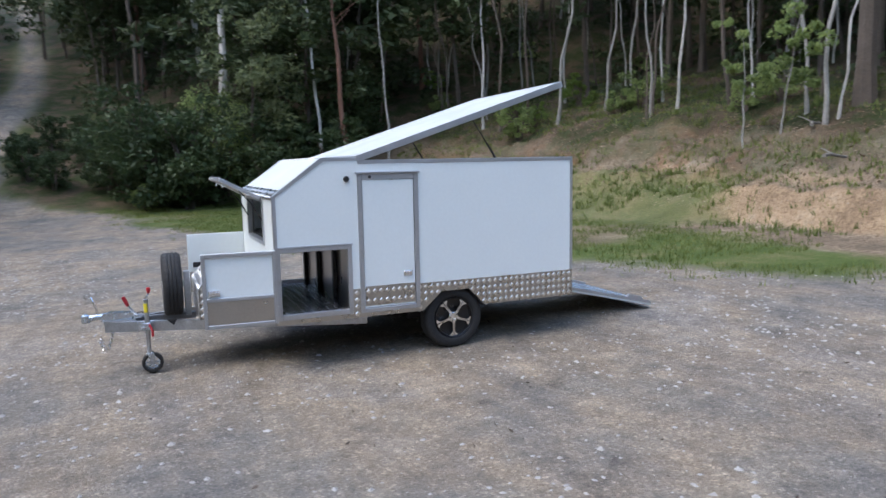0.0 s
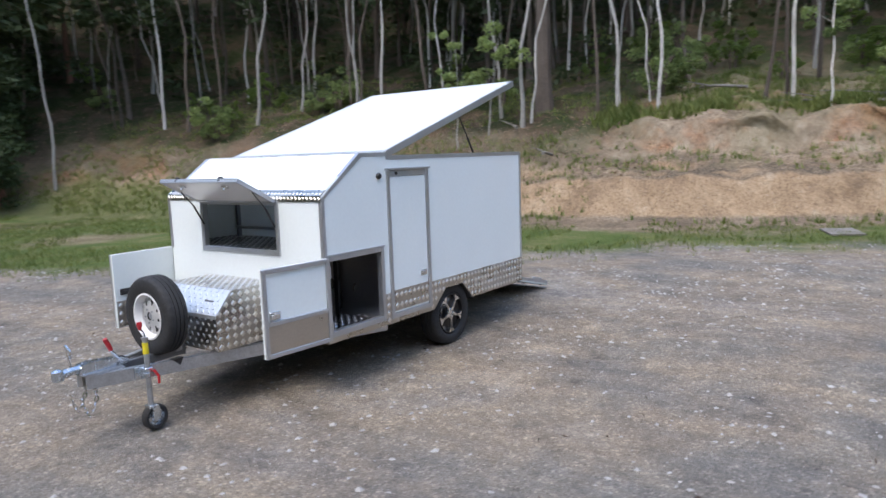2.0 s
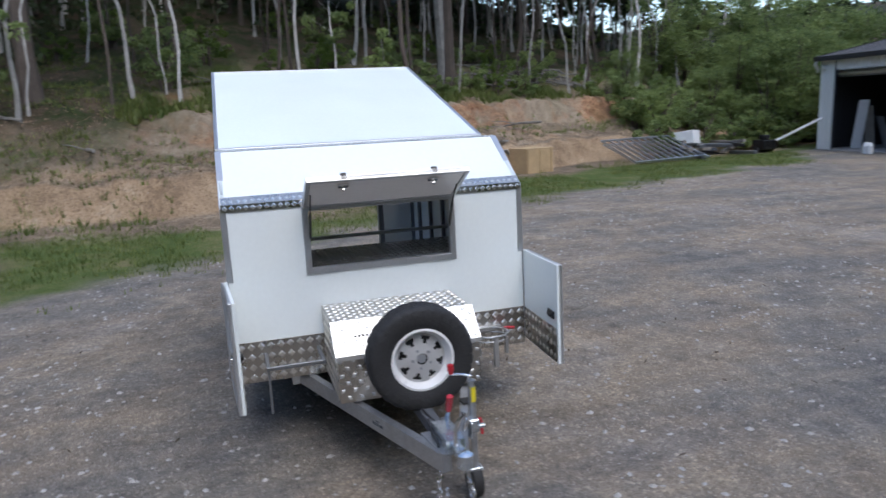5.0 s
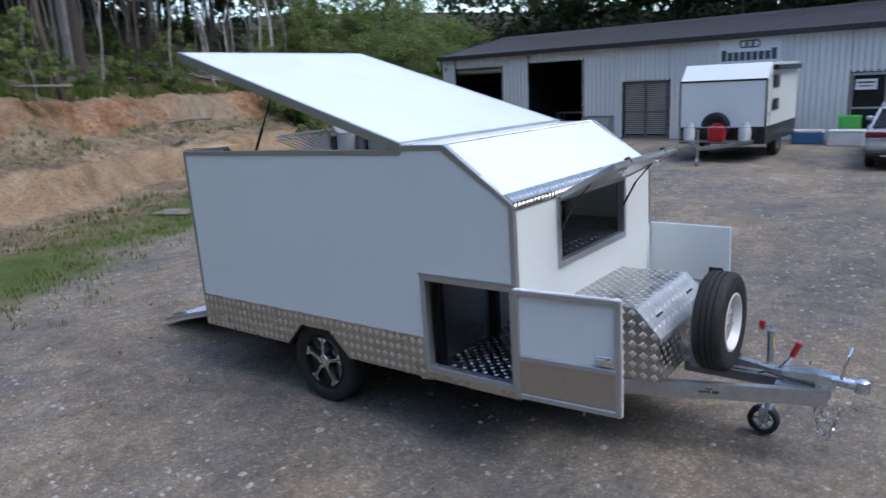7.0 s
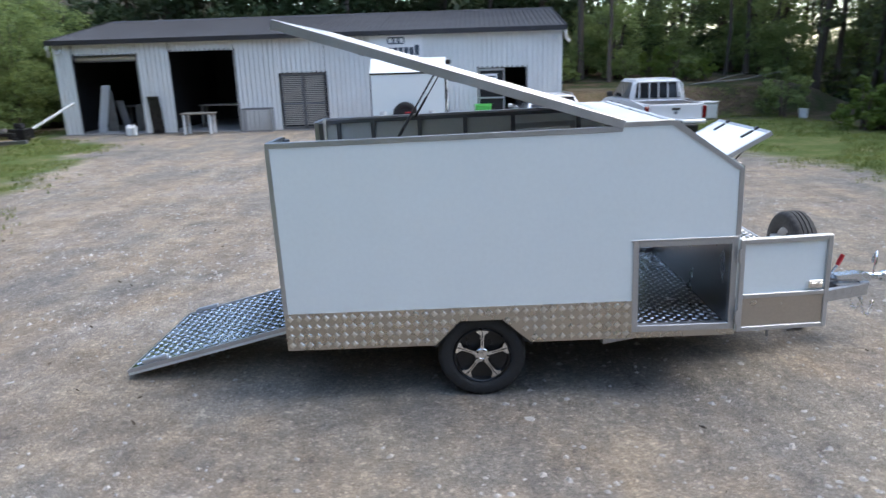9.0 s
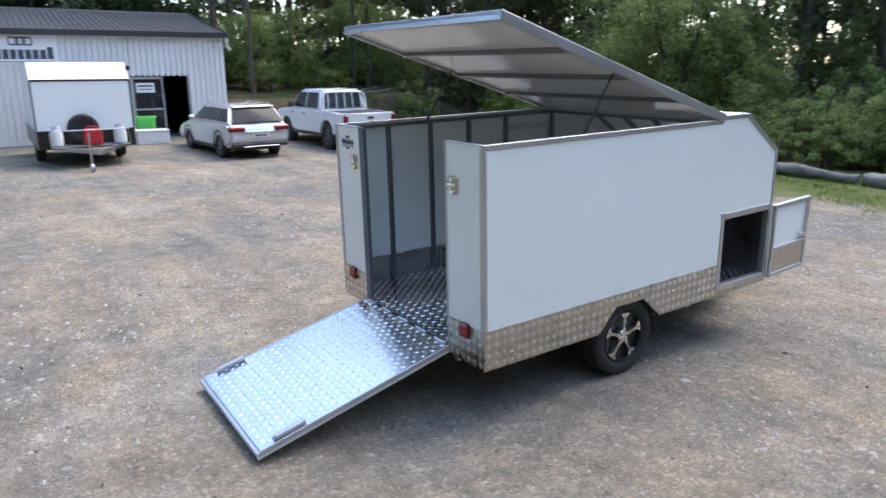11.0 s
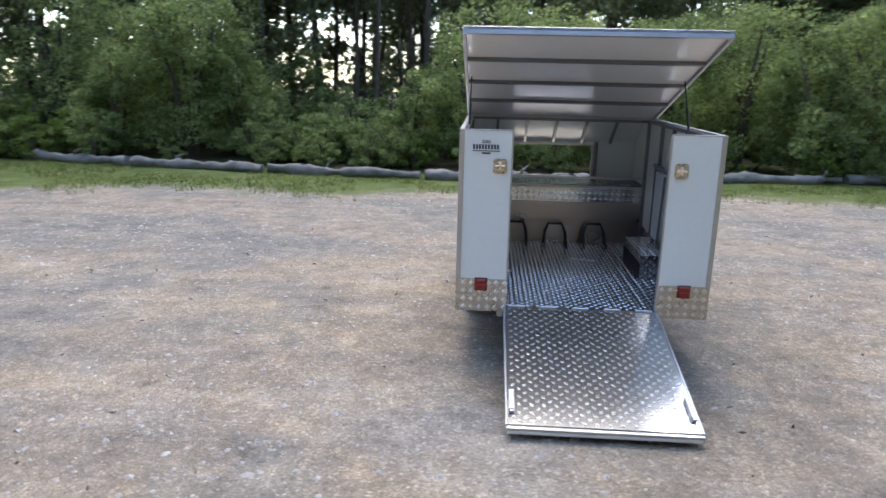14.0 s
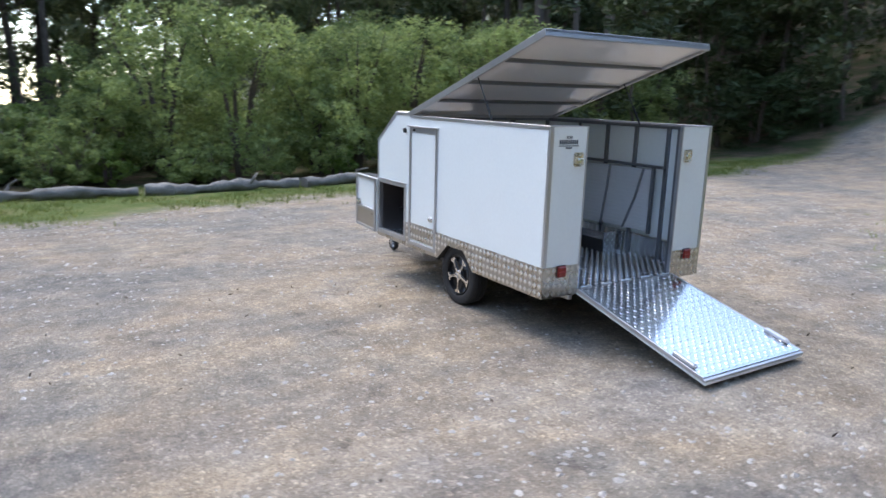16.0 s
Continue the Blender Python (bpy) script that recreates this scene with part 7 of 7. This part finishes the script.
for k in range(52):
    y = rng.uniform(-26, 34)
    x = float(lerp_keys(BANK_FOOT, y)) + 4.5 + 16 * rng.random() ** 1.5
    plant(shrub, x, y, rng.uniform(0.6, 1.3), 300 + k)
for k in range(46):
    y = rng.uniform(-30, 50)
    x = float(lerp_keys(BANK_FOOT, y)) + 20 + 22 * rng.random()
    plant(forest, x, y, rng.uniform(0.8, 1.2), 400 + k)
dense = random.Random(21)
for k in range(34):
    y = dense.uniform(4, 36)
    plant(forest + slim[3:], float(lerp_keys(BANK_FOOT, y)) + 11 + 15 * dense.random(), y, dense.uniform(0.7, 1.0), 1500 + k)
for k in range(40):
    y = dense.uniform(-32, 6)
    plant(forest, float(lerp_keys(BANK_FOOT, y)) + 19 + 14 * dense.random(), y, dense.uniform(0.7, 1.0), 1550 + k)
# north: dark wood beside the climbing track
for k in range(44):
    x, y = rng.uniform(-3.5, 16), 27 + 30 * rng.random()
    if x < 1.5 - 0.24 * (y - 27) + 1.5:
        continue
    ob = plant(forest if rng.random() < 0.7 else stout, x, y, rng.uniform(0.7, 1.1), 500 + k)
    ob.scale.z *= 0.72
for k in range(26):
    x, y = rng.uniform(-4, 9), 23.5 + 7 * rng.random()
    if x < -1.2 - 0.3 * (y - 24):
        continue
    plant(shrub[1:] + thicket, x, y, rng.uniform(0.5, 1.0), 600 + k)
for x, y, s in ((-6.2, 31.6, 0.5), (-5.0, 30.2, 0.5), (-6.8, 34.2, 0.45), (-5.6, 36.5, 0.45), (-2.2, 36, 0.45), (-3.6, 34, 0.4), (-4.0, 38, 0.4), (-1.5, 33.5, 0.5), (-2.8, 31.0, 0.4), (0.3, 35.5, 0.5), (1.8, 33, 0.55), (-12.6, 31, 0.4), (-12.2, 35, 0.4), (4.6, 27.0, 1.15), (6.0, 28.5, 1.3), (2.2, 28.6, 0.8), (-2.6, 29.5, 0.6), (-1.0, 28.0, 0.55), (0.6, 27.0, 0.5)):
    plant(thicket, x, y, s, 7)
for k in range(22):
    y = 30 + 60 * rng.random()
    e, w = float(lerp_keys(EAST_EDGE, y)), float(lerp_keys(WEST_EDGE, y))
    x = e + rng.uniform(1.5, 9) if k % 2 else w - rng.uniform(1.5, 9)
    plant(forest, x, y, rng.uniform(0.7, 1.1), 650 + k)
plant(forest_s[1:2], 3.9, 26.6, 0.62, 8)
plant(broad[2:3], 2.6, 27.6, 0.9, 9)
for x, y, sc in ((-21.0, -10.4, 0.75), (-32.0, -12.4, 0.9), (-22.0, -6.6, 0.75), (-33.0, -8.4, 0.95), (-27.0, -8.6, 0.8), (-26.5, -12.0, 0.8), (-24.0, -19.5, 0.8), (-28.0, -17.0, 0.85)):
    plant(forest_s, x, y, sc, 10)
for x, y, sc in ((-15.6, -13.6, 1.0), (-17.0, -11.2, 1.05), (-16.2, -16.6, 0.9)):
    plant(broad[2:3], x, y, sc, 12)
# west: leafy belt behind the logs, with a gap and a bramble mound, thin trees beyond
for kinds, x, y, sc in ((broad[0:1], -13.6, -10.6, 0.92), (broad[1:2], -13.0, -12.9, 0.7), (broad[1:2], -14.6, -9.2, 0.8), (broad[2:3], -13.9, -1.2, 0.88), (broad[0:1], -13.2, 0.9, 0.85), (broad[1:2], -13.0, -3.2, 0.72),
                        (broad[1:2], -12.9, 3.2, 0.85), (broad[0:1], -13.7, 5.0, 0.9), (broad[2:3], -14.4, 7.4, 0.85), (broad[1:2], -12.9, 9.2, 0.9), (broad[0:1], -13.6, 11.4, 0.9), (broad[1:2], -13.4, 13.8, 0.9), (broad[0:1], -14.2, 16.5, 0.95), (broad[1:2], -14.8, 19.5, 0.95)):
    plant(kinds, x, y, sc, 700)
for k in range(12):
    plant(broad, rng.uniform(-21, -16.5), rng.uniform(0, 24), rng.uniform(0.75, 1.05), 760 + k)
for k in range(5):
    plant(broad[1:2], rng.uniform(-23, -18), rng.uniform(-18, -2), rng.uniform(0.6, 0.8), 775 + k)
for k in range(16):
    plant(shrub[1:], -12.6 - 1.6 * rng.random(), -8.6 + 5.0 * rng.random(), rng.uniform(0.75, 1.1), 780 + k)
for k in range(34):
    plant(shrub, -11.3 - 0.9 * rng.random(), rng.uniform(-16, 15), rng.uniform(0.5, 0.95), 800 + k)
for k in range(20):
    plant(pole_tree if k % 3 else slim, rng.uniform(-38, -17), rng.uniform(-26, 30), rng.uniform(0.75, 1.05), 840 + k)
for k in range(7):
    plant(stout[2:], rng.uniform(-22, -17), rng.uniform(12, 30), rng.uniform(0.75, 1.05), 870 + k)
for k in range(22):
    plant(shrub, rng.uniform(-20, -15), rng.uniform(-14, 12), rng.uniform(1.0, 1.6), 880 + k)
for k in range(22):
    plant(forest_s, rng.uniform(-44, -27), rng.uniform(-24, 26), rng.uniform(0.8, 1.1), 1300 + k)
for k in range(34):
    plant(forest_s, dense.uniform(-40, -22), dense.uniform(-8, 30), dense.uniform(0.7, 1.0), 1600 + k)
for k in range(10):
    plant(forest, dense.uniform(35, 46), dense.uniform(-30, -10), dense.uniform(0.8, 1.0), 1640 + k)
for k in range(34):
    y = dense.uniform(-30, -6)
    plant(slim[:3], float(lerp_keys(BANK_FOOT, y)) + 6 + 16 * dense.random(), y, dense.uniform(0.7, 1.0), 1660 + k)
for k in range(18):
    plant(forest_s, rng.uniform(-32, -6), rng.uniform(-52, -36), rng.uniform(0.8, 1.1), 1340 + k)
for k in range(16):
    plant(forest_s, rng.uniform(-27, -15.5), rng.uniform(-27, -11.5), rng.uniform(0.7, 1.0), 1380 + k)
for k in range(4):
    plant(forest_s, rng.uniform(-32, -22), rng.uniform(-14, -3), rng.uniform(0.7, 0.95), 1420 + k)
for k in range(10):
    plant(forest, rng.uniform(-16, -5), rng.uniform(56, 80), rng.uniform(0.8, 1.1), 1440 + k) if k % 2 else plant(forest, rng.uniform(-28, -19), rng.uniform(45, 75), rng.uniform(0.8, 1.1), 1440 + k)
# south and south-west, behind the shed and the vehicles
for k in range(34):
    plant(forest, rng.uniform(0, 26), rng.uniform(-50, -34), rng.uniform(0.75, 1.1), 900 + k)
for k in range(20):
    plant(broad, rng.uniform(20.5, 28), rng.uniform(-31, -20), rng.uniform(0.6, 1.0), 930 + k)
for k in range(10):
    plant(broad, rng.uniform(19.2, 22), rng.uniform(-33, -26), rng.uniform(0.5, 0.7), 950 + k)
for k in range(46):
    plant(pole_tree if k % 4 else slim[3:], rng.uniform(-30, -2.5), rng.uniform(-52, -27), rng.uniform(0.75, 1.1), 960 + k)
for k in range(14):
    plant(pole_tree[2:] + forest_s, rng.uniform(-30, -13), rng.uniform(-40, -22), rng.uniform(0.8, 1.05), 1210 + k)
for k in range(16):
    plant(shrub, rng.uniform(-17, -10.5), rng.uniform(-22, -16.5), rng.uniform(0.6, 1.1), 990 + k)
for k in range(12):
    plant(shrub[0:1], rng.uniform(-13.4, -10.6), rng.uniform(-17.5, -13.5), rng.uniform(0.8, 1.2), 1020 + k)
for k in range(44):
    plant(shrub, rng.uniform(-17, -2.8), rng.uniform(-35, -26.5), rng.uniform(0.6, 1.1) * (1.0 if k % 3 else 0.4), 1060 + k)
fill = random.Random(33)
for k in range(40):
    if k % 3:
        plant(broad + thicket[:1], fill.uniform(-26, -2.6), fill.uniform(-34, -26.5), fill.uniform(0.45, 0.75), 1700 + k)
for k in range(26):
    plant(thicket, fill.uniform(-3, 27), fill.uniform(-40, -34), fill.uniform(0.9, 1.3), 1750 + k)
for k in range(22):
    plant(forest, fill.uniform(-2, 30), fill.uniform(-48, -36), fill.uniform(0.6, 0.85), 1780 + k)
for k in range(16):
    plant(shrub[1:], fill.uniform(19.5, 24), fill.uniform(-23, -15), fill.uniform(0.8, 1.5), 1810 + k)
for k in range(7):
    plant(broad, fill.uniform(20.5, 25), fill.uniform(-23, -16), fill.uniform(0.35, 0.55), 1830 + k)
# north-west wood beyond the track
for k in range(46):
    x, y = rng.uniform(-38, -8), rng.uniform(13, 60)
    if x > float(lerp_keys(WEST_EDGE, y)) - 1.8:
        continue
    ob = plant(forest if k % 3 else thicket, x, y, rng.uniform(0.75, 1.15), 1100 + k)
    ob.scale.z *= 0.72

# understorey of the woods
g = np.random.default_rng(70)
cs, rs = [], []
while len(cs) < 2000:
    x, y = g.uniform(-52, 50), g.uniform(-58, 70)
    e, w, f = float(lerp_keys(EAST_EDGE, y)), float(lerp_keys(WEST_EDGE, y)), float(lerp_keys(BANK_FOOT, y))
    if not (x < min(w - 3.0, -14.5) or x > f + (16 if y < 6 else 9) or (y < -34) or (y < -30 and (x < -3.5 or x > 20)) or (y > 30 and (x > e + 2.5 or x < w - 2.5))):
        continue
    cs.append((x, y, ground_height(x, y) + 1.6 * g.random() ** 2))
    rs.append(g.uniform(0.5, 1.2))
us = new("understorey", quads_mesh("understorey", leaf_cloud(cs, rs, 42, 0.17, 71, 0.1, 0.5), LEAF_F))
tagged(us, "dark leafy understorey below the forest trees", "understorey", kind="stuff")

# far woods all round
g = np.random.default_rng(77)
cs, rs = [], []
for k in range(2600):
    a = g.uniform(0, math.tau)
    r = g.uniform(52, 85)
    x, y = r * math.cos(a), r * math.sin(a)
    west = 1.0 if math.cos(a) < 0.1 and math.sin(a) < -0.35 else 0.0
    top = 17 if west else 24
    if -22 < x < 2 and 30 < y < 70:
        continue
    if west and g.random() < 0.3:
        continue
    cs.append((x, y, ground_height(x, y) + g.uniform(0, top) * (0.75 if west else 1.0)))
    rs.append(g.uniform(1.2, 2.6))
far = new("far_woods", quads_mesh("far_woods", leaf_cloud(cs, rs, 40, 0.42, 78, 0.2, 0.5), LEAF_F))
tagged(far, "dark distant woodland round the yard", "woods", kind="stuff")

# log barrier on the west side
LOGWOOD = mat("grey_barrier_log", (0.19, 0.18, 0.165), 0.95, 0, 0.45, 4, 0.8, 30, per_object=0.15)
LOGS = [(-11.6, -15.0, -10.4, -11.2), (-10.4, -11.0, -9.75, -7.0), (-9.72, -6.85, -9.45, -2.6), (-9.45, -2.45, -9.7, 1.4), (-9.75, 1.55, -10.6, 5.2), (-10.65, 5.4, -11.3, 9.3), (-11.35, 9.5, -12.3, 13.4)]
for k, (x0, y0, x1, y1) in enumerate(LOGS):
    a, b = Vector((x0, y0, ground_height(x0, y0) + 0.12)), Vector((x1, y1, ground_height(x1, y1) + 0.12))
    lg = thing("barrier_log", Matrix.Translation(a), "long grey weathered log lying as a barrier", "log", "log barrier")
    n = 30
    gg = random.Random(k)
    bm = tube(bmesh.new(), [(b - a) * (i / (n - 1)) + Vector((0.07 * math.sin(i * 0.21 + k * 2), 0, 0.02 * math.sin(i * 0.3 + k))) for i in range(n)], [0.15 + 0.03 * math.sin(i * 0.5 + 2 * k) + gg.uniform(-0.015, 0.02) - 0.03 * i / n for i in range(n)], 14)
    for v in bm.verts:
        v.co += Vector((noise.noise(v.co * 5.0 + Vector((k, 0, 0))), 0, noise.noise(v.co * 5.0 + Vector((0, k, 9))))) * 0.06
    for q in range(1):
        c0 = (b - a) * gg.uniform(0.15, 0.85)
        tube(bm, [c0, c0 + Vector((gg.uniform(-0.2, 0.2), 0.1, 0.22)), c0 + Vector((gg.uniform(-0.3, 0.3), 0.25, gg.uniform(0.22, 0.34)))], [0.045, 0.035, 0.02], 7)
    part("trunk", bm, LOGWOOD, lg, smooth=True)

# fallen branches and a heap of felled poles on the slope
gg = random.Random(9)
for k in range(64):
    x, y = 27.2 + gg.uniform(-1.6, 1.6), -12.6 + gg.uniform(-3.4, 3.4)
    z = ground_height(x, y) + 0.06 + 0.5 * gg.random() ** 2
    ln = gg.uniform(0.6, 2.0)
    br = thing("cut_pole", pose(x, y, z, gg.uniform(-8, 8), gg.uniform(-10, 10), 90 + gg.gauss(0, 38)), "grey cut pole in a heap of felled timber", "pole", "felled timber heap")
    part("pole", tube(bmesh.new(), [(-ln, gg.uniform(-0.15, 0.15), -0.25), (-0.3 * ln, gg.uniform(-0.1, 0.1), 0.02), (0.4 * ln, gg.uniform(-0.1, 0.1), 0.03), (ln, gg.uniform(-0.2, 0.2), 0)], [0.045, 0.04, 0.03, 0.015], 6), GREYWOOD, br)
for x, y, ln, rz in ((19.6, -3.4, 2.4, 95), (19.4, -2.2, 1.8, 80), (16.9, 6.6, 0.9, 30), (20.6, -9.6, 1.2, 50), (18.2, -8.0, 0.9, 130), (21.0, 1.5, 1.6, 70), (14.9, 4.4, 0.8, 15), (-1.5, -28.5, 2.0, 10), (-9.0, -24.5, 2.4, 150)):
    z = ground_height(x, y) + 0.12
    br = thing("fallen_branch", pose(x, y, z, 0, gg.uniform(-8, 8), rz), "bare grey fallen branch on the ground", "branch", "fallen branches")
    bm = tube(bmesh.new(), [(-ln, 0, 0), (-ln * 0.3, 0.1, 0.06), (ln * 0.4, -0.05, 0.0), (ln, 0.15, 0.1)], [0.05, 0.045, 0.03, 0.012], 6)
    tube(bm, [(-ln * 0.2, 0.08, 0.05), (ln * 0.2, 0.4, 0.2), (ln * 0.5, 0.6, 0.25)], [0.025, 0.018, 0.008], 5)
    part("limb", bm, GREYWOOD, br)

# grass on the verges and the slope
g = np.random.default_rng(5)
tufts = []
while len(tufts) < 27000:
    x, y = g.uniform(-11, 24), g.uniform(-24, 26)
    e, w, f = float(lerp_keys(EAST_EDGE, y)), float(lerp_keys(WEST_EDGE, y)), float(lerp_keys(BANK_FOOT, y))
    ok = (x > e + 0.5 * g.normal() and x < f - 1.8 + 0.6 * g.normal()) or (x < w + 0.4 * g.normal()) or (x > f + 4.3 and g.random() < (0.8 if y < 3 and x < f + 11 else 0.4)) or (f + 1.2 < x < f + 3.2 and g.random() < 0.25) or (f - 1.0 < x < f + 3.5 and y > 2.5 and g.random() < (0.75 if y > 6.5 and x < f + 1.4 else 0.3))
    if not ok or (SX0 - 0.2 < x < SX1 + 0.2 and y < SY + 1.8) or y < -25:
        continue
    if noise.noise(Vector((x * 0.45, y * 0.45, 40.0))) < -0.18:
        continue
    tufts.append((x, y, ground_height(x, y), 1.0 if x < f - 1.5 else 1.9))
for k in range(2600):
    y = g.uniform(-18, 4)
    x = float(lerp_keys(BANK_FOOT, y)) + g.uniform(3.9, 5.6)
    if noise.noise(Vector((x * 0.6, y * 0.6, 44.0))) > -0.1:
        tufts.append((x, y, ground_height(x, y), g.uniform(2.2, 4.2)))
vs, fs = [], []
for x, y, z, big in tufts:
    for k in range(5):
        a, h, w = g.uniform(0, math.tau), g.uniform(0.04, 0.12) * big, g.uniform(0.005, 0.012) * big
        ox, oy = g.uniform(-0.09, 0.09, 2)
        dx, dy = math.cos(a), math.sin(a)
        n0 = len(vs)
        lean = g.uniform(0.2, 0.8) * h
        vs += [(x + ox - dy * w, y + oy + dx * w, z - 0.01), (x + ox + dy * w, y + oy - dx * w, z - 0.01), (x + ox + dx * lean, y + oy + dy * lean, z + h)]
        fs.append((n0, n0 + 1, n0 + 2))
gr = mesh_from("grass", vs, fs, BLADES, kind="stuff")
tagged(gr, "short green and dry grass on the verges", "grass")

# fallen leaves and clods on the bank and slope
LITTER = mat("dry_leaf_litter", (0.22, 0.155, 0.10), 0.9, 0, 0.5, 20, 0.0, 60)
g = np.random.default_rng(15)
pc = []
while len(pc) < 14000:
    y = g.uniform(-20, 30)
    f = float(lerp_keys(BANK_FOOT, y))
    d = 0.6 + 13 * g.random() ** 1.5
    if y < 1 and d < 4 and g.random() < 0.75:
        continue
    pc.append((f + d, y, ground_height(f + d, y) + 0.012))
lit = new("leaf_litter", quads_mesh("leaf_litter", leaf_cloud(pc, [0.02] * len(pc), 1, 0.045, 16, 0.0, 0.5), LITTER))
tagged(lit, "dry brown leaf litter on the slope", "leaf litter", kind="stuff")

# loose stones on the gravel
g = np.random.default_rng(6)
base_v = np.array([(1, 0, 0), (0.3, 0.9, 0.05), (-0.8, 0.6, 0), (-0.9, -0.5, 0.05), (0.2, -1, 0), (0.1, 0.1, 0.55), (-0.3, -0.2, 0.5)])
base_f = [(0, 1, 5), (1, 2, 5), (2, 6, 5), (2, 3, 6), (3, 4, 6), (4, 5, 6), (4, 0, 5)]
vs, fs = [], []
count = 0
while count < 30000:
    x, y = g.uniform(-8, 12), g.uniform(-14, 12)
    if not (float(lerp_keys(WEST_EDGE, y)) - 0.3 < x < float(lerp_keys(EAST_EDGE, y)) + 0.4):
        continue
    if noise.noise(Vector((x * 0.5, y * 0.5, 60.0))) < g.uniform(-0.5, 0.25):
        continue
    s = 0.007 + 0.032 * g.random() ** 3.6
    a = g.uniform(0, math.tau)
    c, n_ = math.cos(a), math.sin(a)
    q = base_v * (s, s * g.uniform(0.5, 1.0), s * g.uniform(0.5, 1.2)) * g.uniform(0.75, 1.25, (7, 1))
    z = ground_height(x, y) - 0.004
    n0 = len(vs)
    vs += [(x + c * p[0] - n_ * p[1], y + n_ * p[0] + c * p[1], z + p[2]) for p in q]
    fs += [tuple(i + n0 for i in f) for f in base_f]
    count += 1
st = mesh_from("loose_stones", vs, fs, STONE, kind="stuff")
tagged(st, "small pale loose stones scattered over the gravel", "stones")
vs, fs = [], []
while count < 42000:
    y = g.uniform(-18, 18)
    f = float(lerp_keys(BANK_FOOT, y))
    x = f - 0.4 + 5.5 * g.random() ** 1.3
    s = 0.010 + 0.035 * g.random() ** 3.0
    q = base_v * (s, s * g.uniform(0.5, 1.0), s * g.uniform(0.5, 1.2)) * g.uniform(0.75, 1.25, (7, 1))
    z = ground_height(x, y) - 0.006
    n0 = len(vs)
    vs += [(x + p[0], y + p[1], z + p[2]) for p in q]
    fs += [tuple(i + n0 for i in f_) for f_ in base_f]
    count += 1
cl = mesh_from("clods", vs, fs, CLOD, kind="stuff")
tagged(cl, "tan clods and rubble on the cut bank", "clods")
# dark twigs and leaves lying about
g = np.random.default_rng(8)
pc = []
while len(pc) < 450:
    x, y = g.uniform(-7, 11), g.uniform(-12, 11)
    if float(lerp_keys(WEST_EDGE, y)) < x < float(lerp_keys(EAST_EDGE, y)):
        pc.append((x, y, ground_height(x, y) + 0.012))
tw = new("twig_debris", quads_mesh("twig_debris", leaf_cloud(pc, [0.008] * len(pc), 1, 0.026, 9, 0.0, 0.3), BARK_D))
tagged(tw, "dark twigs and dead leaves on the gravel", "debris", kind="stuff")
g2 = random.Random(66)
shapes = []
for k in range(5):
    q = base_v * np.array([1, g2.uniform(0.6, 0.9), g2.uniform(0.3, 0.55)]) * np.random.default_rng(k).uniform(0.75, 1.25, (7, 1))
    me = bpy.data.meshes.new("stone")
    me.from_pydata([tuple(p) for p in q], [], base_f)
    me.materials.append(STONE)
    shapes.append(me)
for k in range(230):
    x, y = g2.uniform(-6.5, 10), g2.uniform(-9, 9)
    if not (float(lerp_keys(WEST_EDGE, y)) < x < float(lerp_keys(EAST_EDGE, y))) or (-1.5 < x < 5 and abs(y) < 1.15):
        continue
    s = 0.022 + 0.045 * g2.random() ** 3
    ob = tagged(new("stone", shapes[k % 5]), "flat pale stone lying on the gravel", "stone", "stones on the gravel")
    ob.matrix_world = pose(x, y, ground_height(x, y) - 0.005, 0, 0, g2.uniform(0, 360)) @ Matrix.Diagonal((s, s, s, 1))
